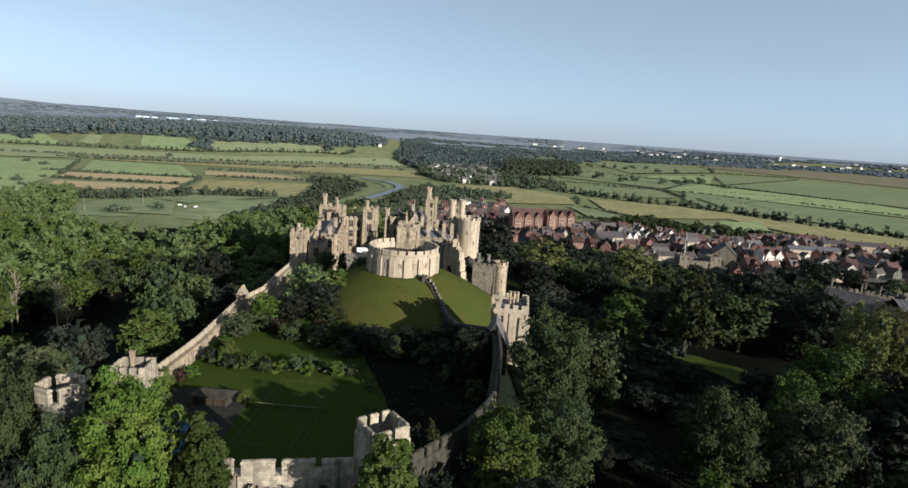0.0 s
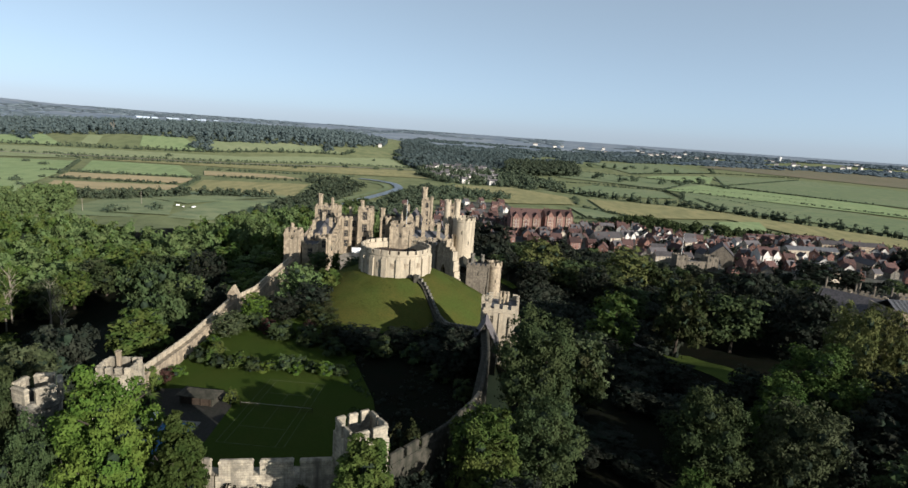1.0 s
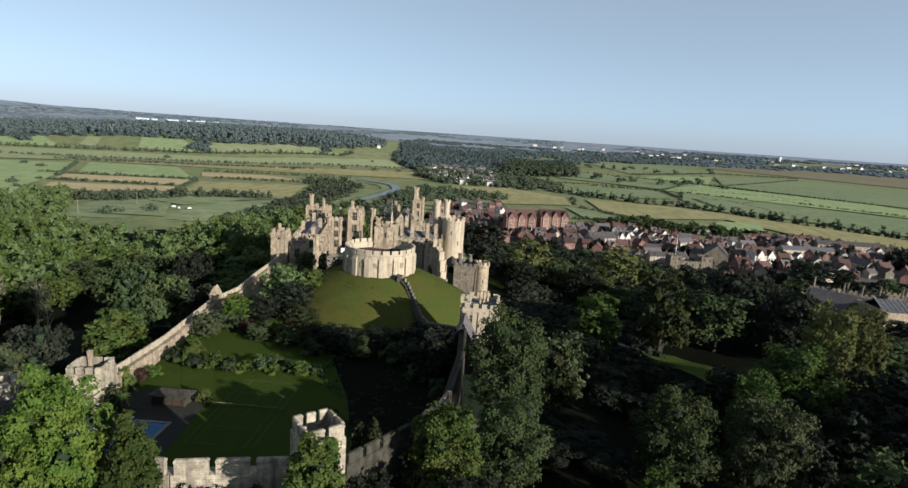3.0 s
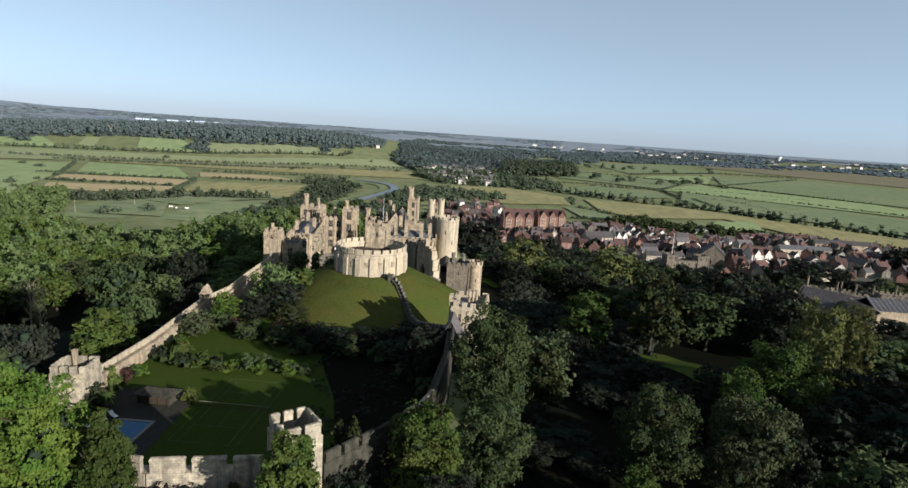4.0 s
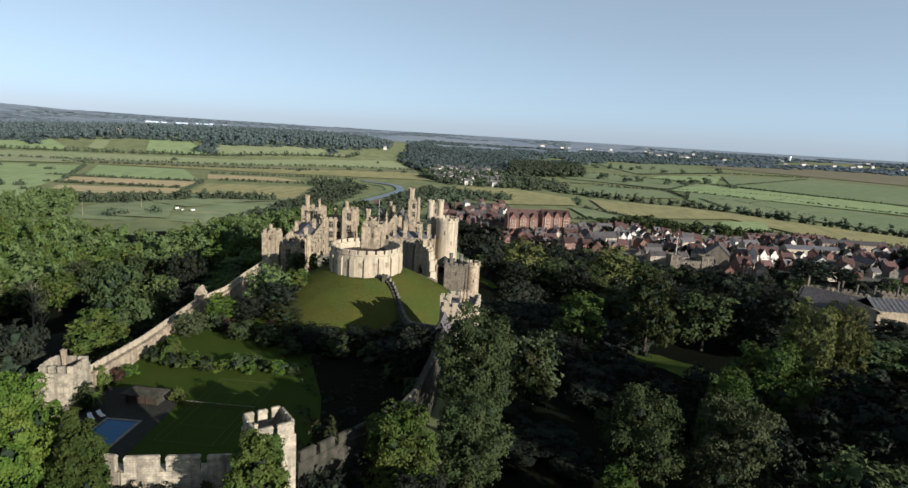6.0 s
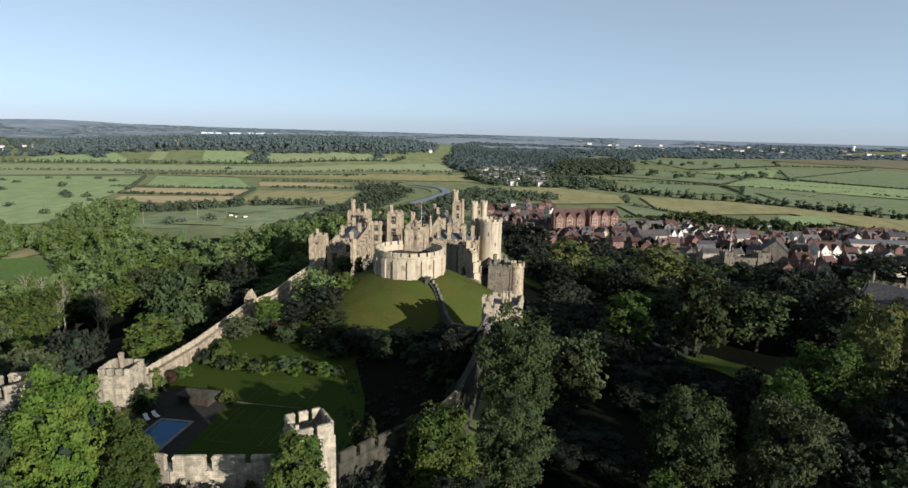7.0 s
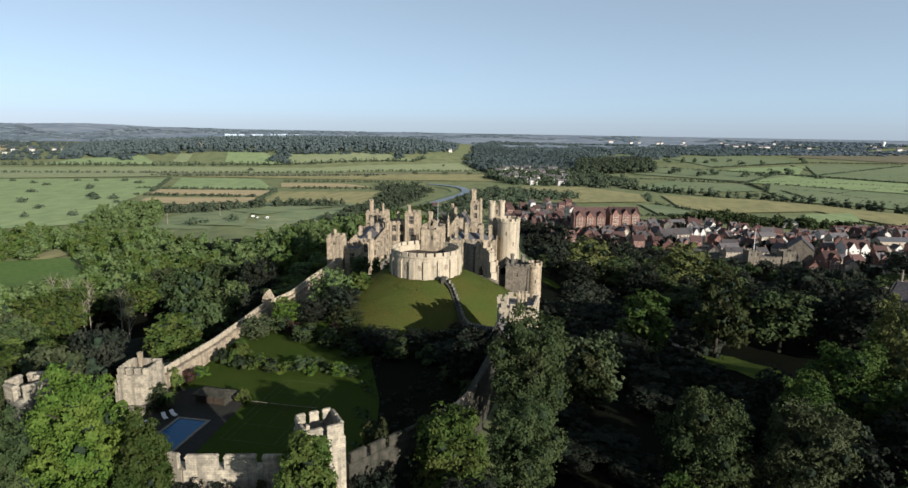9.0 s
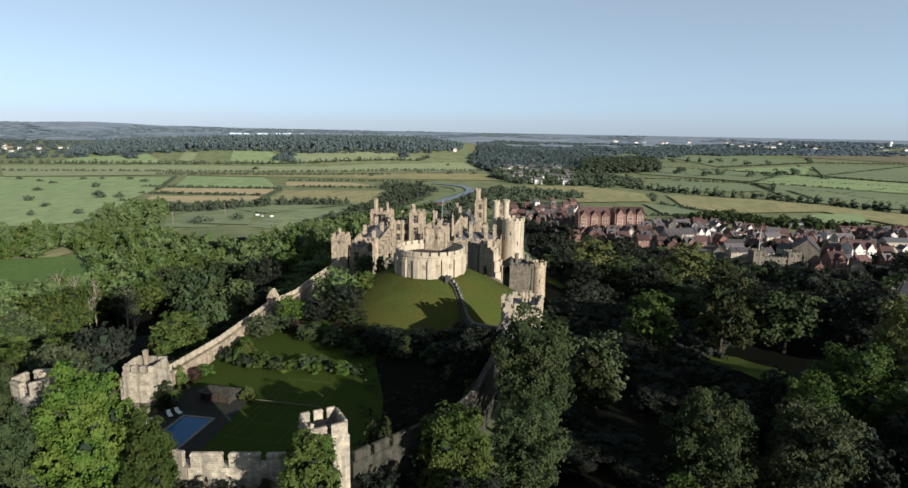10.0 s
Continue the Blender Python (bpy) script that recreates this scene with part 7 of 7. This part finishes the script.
for k, x, y in ((0, -12, 668), (5, 4, 690), (3, 20, 676), (0, -22, 706), (0, 36, 702), (5, 8, 722), (4, 50, 730), (0, -8, 746), (3, 24, 752), (0, 40, 770), (1, 2, 780), (0, -26, 742), (5, 22, 800), (0, 50, 800), (0, 10, 582), (5, 28, 590)):
    put_house(k, x, y, 14 + 23 * (k % 3), 0.95)
    taken.append((x, y))
for x, y in ((150, 545), (161, 546), (172, 548), (184, 549), (118, 538)):
    put_house(1, x, y, 90, 0.8)
    taken.append((x, y))
for _ in range(3400):
    x, y = rng.uniform(-30, 430), rng.uniform(390, 670)
    if not inside(x, y, TOWN) or any((x - a) ** 2 + (y - b) ** 2 < 13.6 ** 2 for a, b in taken):
        continue
    taken.append((x, y))
    k = rng.choice((0, 0, 1, 2, 0, 3, 4, 3, 6, 5, 3, 5) if x > 110 else (0, 3, 5, 2, 0, 0, 3))
    put_house(k, x, y, rng.choice((8, 20, 98, 70, 110, 0)) + rng.uniform(-14, 14), rng.uniform(0.76, 1.08))
for k in range(len(HOUSES)):
    if not first[k]:
        put_house(k, 100 + 14 * k, 640, 10)
forest("woodland", "garden trees between the town houses", [(x + rng.uniform(-9, 9), y + rng.uniform(-9, 9)) for x, y in taken[20::2]], 3.2, 6.5, L_DARK, 180, 1.4, 500)
forest("woodland", "band of trees behind the town", scatter([(160, 690), (230, 740), (250, 700), (400, 620), (470, 560), (420, 560), (330, 640), (230, 660)], 11, 31), 5.0, 9.0, L_MID, 150, 2.0, 510)
forest("woodland", "dark trees at the edge of the town", scatter([(345, 400), (345, 470), (430, 520), (520, 500), (520, 380), (400, 360)], 11, 32), 7.0, 14.0, L_DARK, 220, 2.2, 520)

# ---- priory church ----
church = thing("church", "long grey flint church with a lead roof and arched windows", "church", pose(156.8, 186, -11.4, 0, 0, 0))
bm = bmesh.new()
add_facade(bm, (-18, -7, 0), (1, 0, 0), (0, -1, 0), 40, -4, 14.5, [(5 + 9 * k, 9 + 9 * k, 4.5, 11) for k in range(4)], 0.5)
add_box(bm, -18, 22, -6.4, 7, -4, 14.4)
add_box(bm, -18.3, 22.3, -7.3, -6.7, 14.4, 15.2)
add_box(bm, -18.3, -17.6, -7.3, 7.3, -4, 15.4)
part("wall", bm, STONE, church)
for k in range(5):
    bm = bmesh.new()
    add_box(bm, -0.5, 0.5, -1.3, 0, -4, 11.5)
    add_box(bm, -0.5, 0.5, -0.8, 0, 11.5, 13.2)
    part("buttress", bm, STONE, church, m=pose(-15.5 + 9 * k, -7, 0))
for k in range(4):
    x = -18 + 7 + 9 * k
    bm = bmesh.new()
    add_box(bm, x - 2.0, x + 2.0, -6.6, -6.5, 4.5, 11)
    w = part("window", bm, GLASS, church, "tall dark leaded window with stone tracery")
    bm = bmesh.new()
    for s in (-2.0, -0.7, 0.6, 1.9):
        add_box(bm, x + s, x + s + 0.18, -6.95, -6.6, 4.5, 10.6)
    for j in range(9):
        a0, a1 = math.pi * j / 9, math.pi * (j + 1) / 9
        for rr, ry in ((2.1, 2.6),):
            p0, p1 = (x + rr * math.cos(a0), 8.6 + ry * math.sin(a0)), (x + rr * math.cos(a1), 8.6 + ry * math.sin(a1))
            v = [bm.verts.new(q) for q in ((p0[0], -7.05, p0[1]), (p1[0], -7.05, p1[1]), (p1[0], -7.05, p1[1] + 0.9), (p0[0], -7.05, p0[1] + 0.9), (p0[0], -6.6, p0[1]), (p1[0], -6.6, p1[1]), (p1[0], -6.6, p1[1] + 0.9), (p0[0], -6.6, p0[1] + 0.9))]
            for f in ((0, 1, 2, 3), (4, 7, 6, 5), (0, 4, 5, 1), (1, 5, 6, 2), (2, 6, 7, 3), (3, 7, 4, 0)):
                bm.faces.new([v[i] for i in f])
    part("tracery", bm, PALE, w)
bm = bmesh.new()
add_gable(bm, 39, 12.5, 0, 3.2, 0.1)
part("roof", bm, LEAD, church, "pale grey ribbed lead roof", pose(2, 0.2, 14.4))
for k in range(26):
    bm = bmesh.new()
    add_box(bm, -0.06, 0.06, 0, 7.0, 0, 0.14)
    part("roof_roll", bm, LEAD, church, m=pose(-16 + 1.5 * k, -6.2, 14.75, math.degrees(math.atan2(3.2, 6.25)), 0, 0))
transept = thing("church_transept", "dark slate-roofed church transept with stone parapets", "church", pose(139.5, 202, -9.4, 0, 0, -46))
bm = bmesh.new()
add_box(bm, -11, 9, -6, 6, -4, 8.0)
add_box(bm, -11.5, -10.6, -6.5, 6.5, -4, 9.6)
for s in (-10.9, 8.4):
    v = [bm.verts.new(p) for p in ((s, -6, 7.9), (s, 6, 7.9), (s, 0, 12.7), (s + 0.5, -6, 7.9), (s + 0.5, 6, 7.9), (s + 0.5, 0, 12.7))]
    for f in ((0, 2, 1), (3, 4, 5), (0, 3, 5, 2), (1, 2, 5, 4), (0, 1, 4, 3)):
        bm.faces.new([v[k] for k in f])
part("wall", bm, STONE, transept)
bm = bmesh.new()
add_gable(bm, 19.6, 12, 8, 4.8, 0.1)
part("roof", bm, SLATE, transept, "dark slate roof")
for x, y, z in ((-11, -6, 11.5), (-11, 6, 12), (-3, 5.5, 13), (8, 5.5, 13)):
    chimney(transept, x, y, 6, z, 0.9, 0.9, STONE, 1)

aisle = block("church_aisle", "grey stone church aisle with a battlemented parapet and pinnacles", "church", 147.0, 213.0, -16.7, 22, 5, -16, 2.2, BROWNSTONE, "s", 1, (1.0, 2.0), 3.5, (1.0, 0.8, 0.9), 12.0)
for x, y, z in ((-10.6, -2.2, 22.4), (-9.4, 2.2, 20.6), (-0.9, -2.2, 21.4), (1.6, 2.2, 21.0), (5.0, -2.2, 21.2), (10.4, -2.2, 21.6)):
    octagon_turret(aisle, x, y, 0.30, 15, z, BROWNSTONE, 6)
nave = block("church_nave", "long stone church nave with battlements and a tall pinnacle", "church", 175.0, 206.0, -8.6, 34, 6, -16, 3.2, BROWNSTONE, "s", 4, (1.2, 2.4), 4.0, (1.2, 0.8, 0.9), 12.0)
octagon_turret(nave, -12.4, -2.6, 0.34, 16, 22.6, BROWNSTONE, 6)
octagon_turret(nave, -11.2, -2.6, 0.28, 16, 21.8, BROWNSTONE, 6)

# ---- small far things ----
def caravan(x, y, turn, s=1.0):
    root = thing("caravan", "white touring caravan on the camping meadow", "caravan", pose(x, y, hz(x, y) + 0.7, 0, 0, turn) @ Matrix.Diagonal((s, s, s, 1)), "caravans on the meadow")
    bm = bmesh.new()
    add_box(bm, -3.2, 3.2, -1.15, 1.15, 0.6, 2.1)
    add_box(bm, -3.2, 3.2, -1.15, 1.15, 2.1, 2.9, 0.25)
    part("body", bm, WHITE, root)
    bm = bmesh.new()
    add_box(bm, -2.4, 2.4, -1.19, 1.19, 1.5, 2.0)
    part("window", bm, GLASS, root)
    for sx in (-0.6, 0.6):
        for sy in (-1.1, 1.1):
            bm = bmesh.new()
            add_prism(bm, circle(0.35, 12), -0.1, 0.1)
            part("wheel", bm, ROAD, root, m=pose(sx, sy, 0.35, 90, 0, 0))


for x, y, t, s in ((-300, 660, 60, 0.7), (-290, 665, 30, 0.85), (-285, 662, 70, 0.7), (-262, 688, 55, 0.7), (-250, 694, 60, 0.7), (-240, 700, 75, 0.65), (-282, 573, 35, 0.55), (-265, 570, 65, 0.6), (-274, 568, 100, 0.5)):
    caravan(x, y, t, s)
for x, y, h in ((-347, 526, 13), (-319, 574, 14)):
    mast = thing("utility_pole", "tall pale utility pole beside the meadow trees", "utility pole", pose(x, y, hz(x, y)), "poles by the meadow")
    bm = bmesh.new()
    add_prism(bm, circle(0.3, 8), -1, h, 0.6)
    part("pole", bm, PALE_BARK, mast)
    bm = bmesh.new()
    add_box(bm, -1.1, 1.1, -0.08, 0.08, h - 1.2, h - 1.0)
    part("crossarm", bm, PALE_BARK, mast)
tank = thing("water_tower", "white water tower far off on the plain", "water tower", pose(1829, 3558, hz(1829, 3558)))
bm = bmesh.new()
add_prism(bm, circle(7, 20), -10, 20)
part("shaft", bm, WHITE, tank)
bm = bmesh.new()
add_prism(bm, circle(10, 20), 20, 32)
part("drum", bm, WHITE, tank)
dead = thing("dead_tree", "bare pale dead tree at the wood edge", "tree", pose(-880, 1470, hz(-880, 1470)))
bm = bmesh.new()
for a, b, r0, r1 in (((0, 0, -1), (0, 0, 12), 1.3, 0.9), ((0, 0, 12), (-7, 0, 26), 0.9, 0.3), ((0, 0, 12), (6, 0, 25), 0.9, 0.3), ((-3, 0, 18), (-9, 2, 21), 0.5, 0.2), ((3, 0, 18), (2, -2, 28), 0.5, 0.2)):
    add_limb(bm, a, b, r0, r1)
part("trunk", bm, PALE_BARK, dead)
bm = bmesh.new()
far_roofs = bmesh.new()
rng = random.Random(40)
for k in range(90):
    if k < 34:
        x, y = rng.uniform(-90, 60), rng.uniform(1080, 1560)
    elif k < 76:
        x = rng.uniform(300, 2600)
        y = 3950 - 0.28 * x + rng.uniform(-250, 200)
    else:
        x, y = rng.uniform(-1560, -1290), rng.uniform(1380, 1560)
    sz = rng.uniform(1.0, 1.8) if 34 <= k < 76 else (1.2 if k < 34 else 0.8)
    m = pose(x, y, hz(x, y) + (6 if 34 <= k < 76 else 3), 0, 0, rng.uniform(-30, 30)) @ Matrix.Diagonal((sz, sz, sz * 0.8, 1))
    w, d = rng.choice(((11, 9), (12, 8), (16, 8)))
    for target, build in ((bm, lambda b: (add_box(b, -w / 2, w / 2, -d / 2, d / 2, -8, 5.4), add_box(b, -w / 2 + 0.5, -w / 2 + 1.5, -0.5, 0.5, 5.3, 9.6))), (far_roofs, lambda b: add_gable(b, w, d, 5.4, 3.5))):
        one = bmesh.new()
        build(one)
        one.transform(m)
        piece = mesh_of(one, "piece", RENDER_W)
        target.from_mesh(piece)
        bpy.data.meshes.remove(piece)
tagged(new("far_houses", mesh_of(bm, "far_houses", RENDER_W)), "small far white houses among trees", "houses", kind="stuff")
tagged(new("far_roofs", mesh_of(far_roofs, "far_roofs", SLATE)), "grey slate roofs of the far houses", "roofs", kind="stuff")
house("white farmhouse on the hill slope", 10, 6, 4.5, 3, RENDER_W, SLATE, 4, 2, 1, 0, pose(-268, 1816, hz(-268, 1816) + 6, 0, 0, 10))
GLASSHOUSE = surf("pale_glasshouse", (0.40, 0.45, 0.52), (0.36, 0.42, 0.50), (0.33, 0.38, 0.44), 0.02, 0.1, 0.6, 0.0)
glasshouse = thing("glasshouse", "long row of pale far glasshouses", "greenhouse", pose(-1720, 3560, hz(-1720, 3560) + 8, 0, 0, 56))
for k in (0, 1, 2, 4, 5, 7, 8, 9, 11):
    bm = bmesh.new()
    add_box(bm, -18, 18, -12, 12, -18, -1 - k % 3)
    add_gable(bm, 36, 24, -1 - k % 3, 3, 0.3)
    part("glasshouse_bay", bm, GLASSHOUSE, glasshouse, m=pose(-250 + 44 * k, (k % 2) * 9, 0))
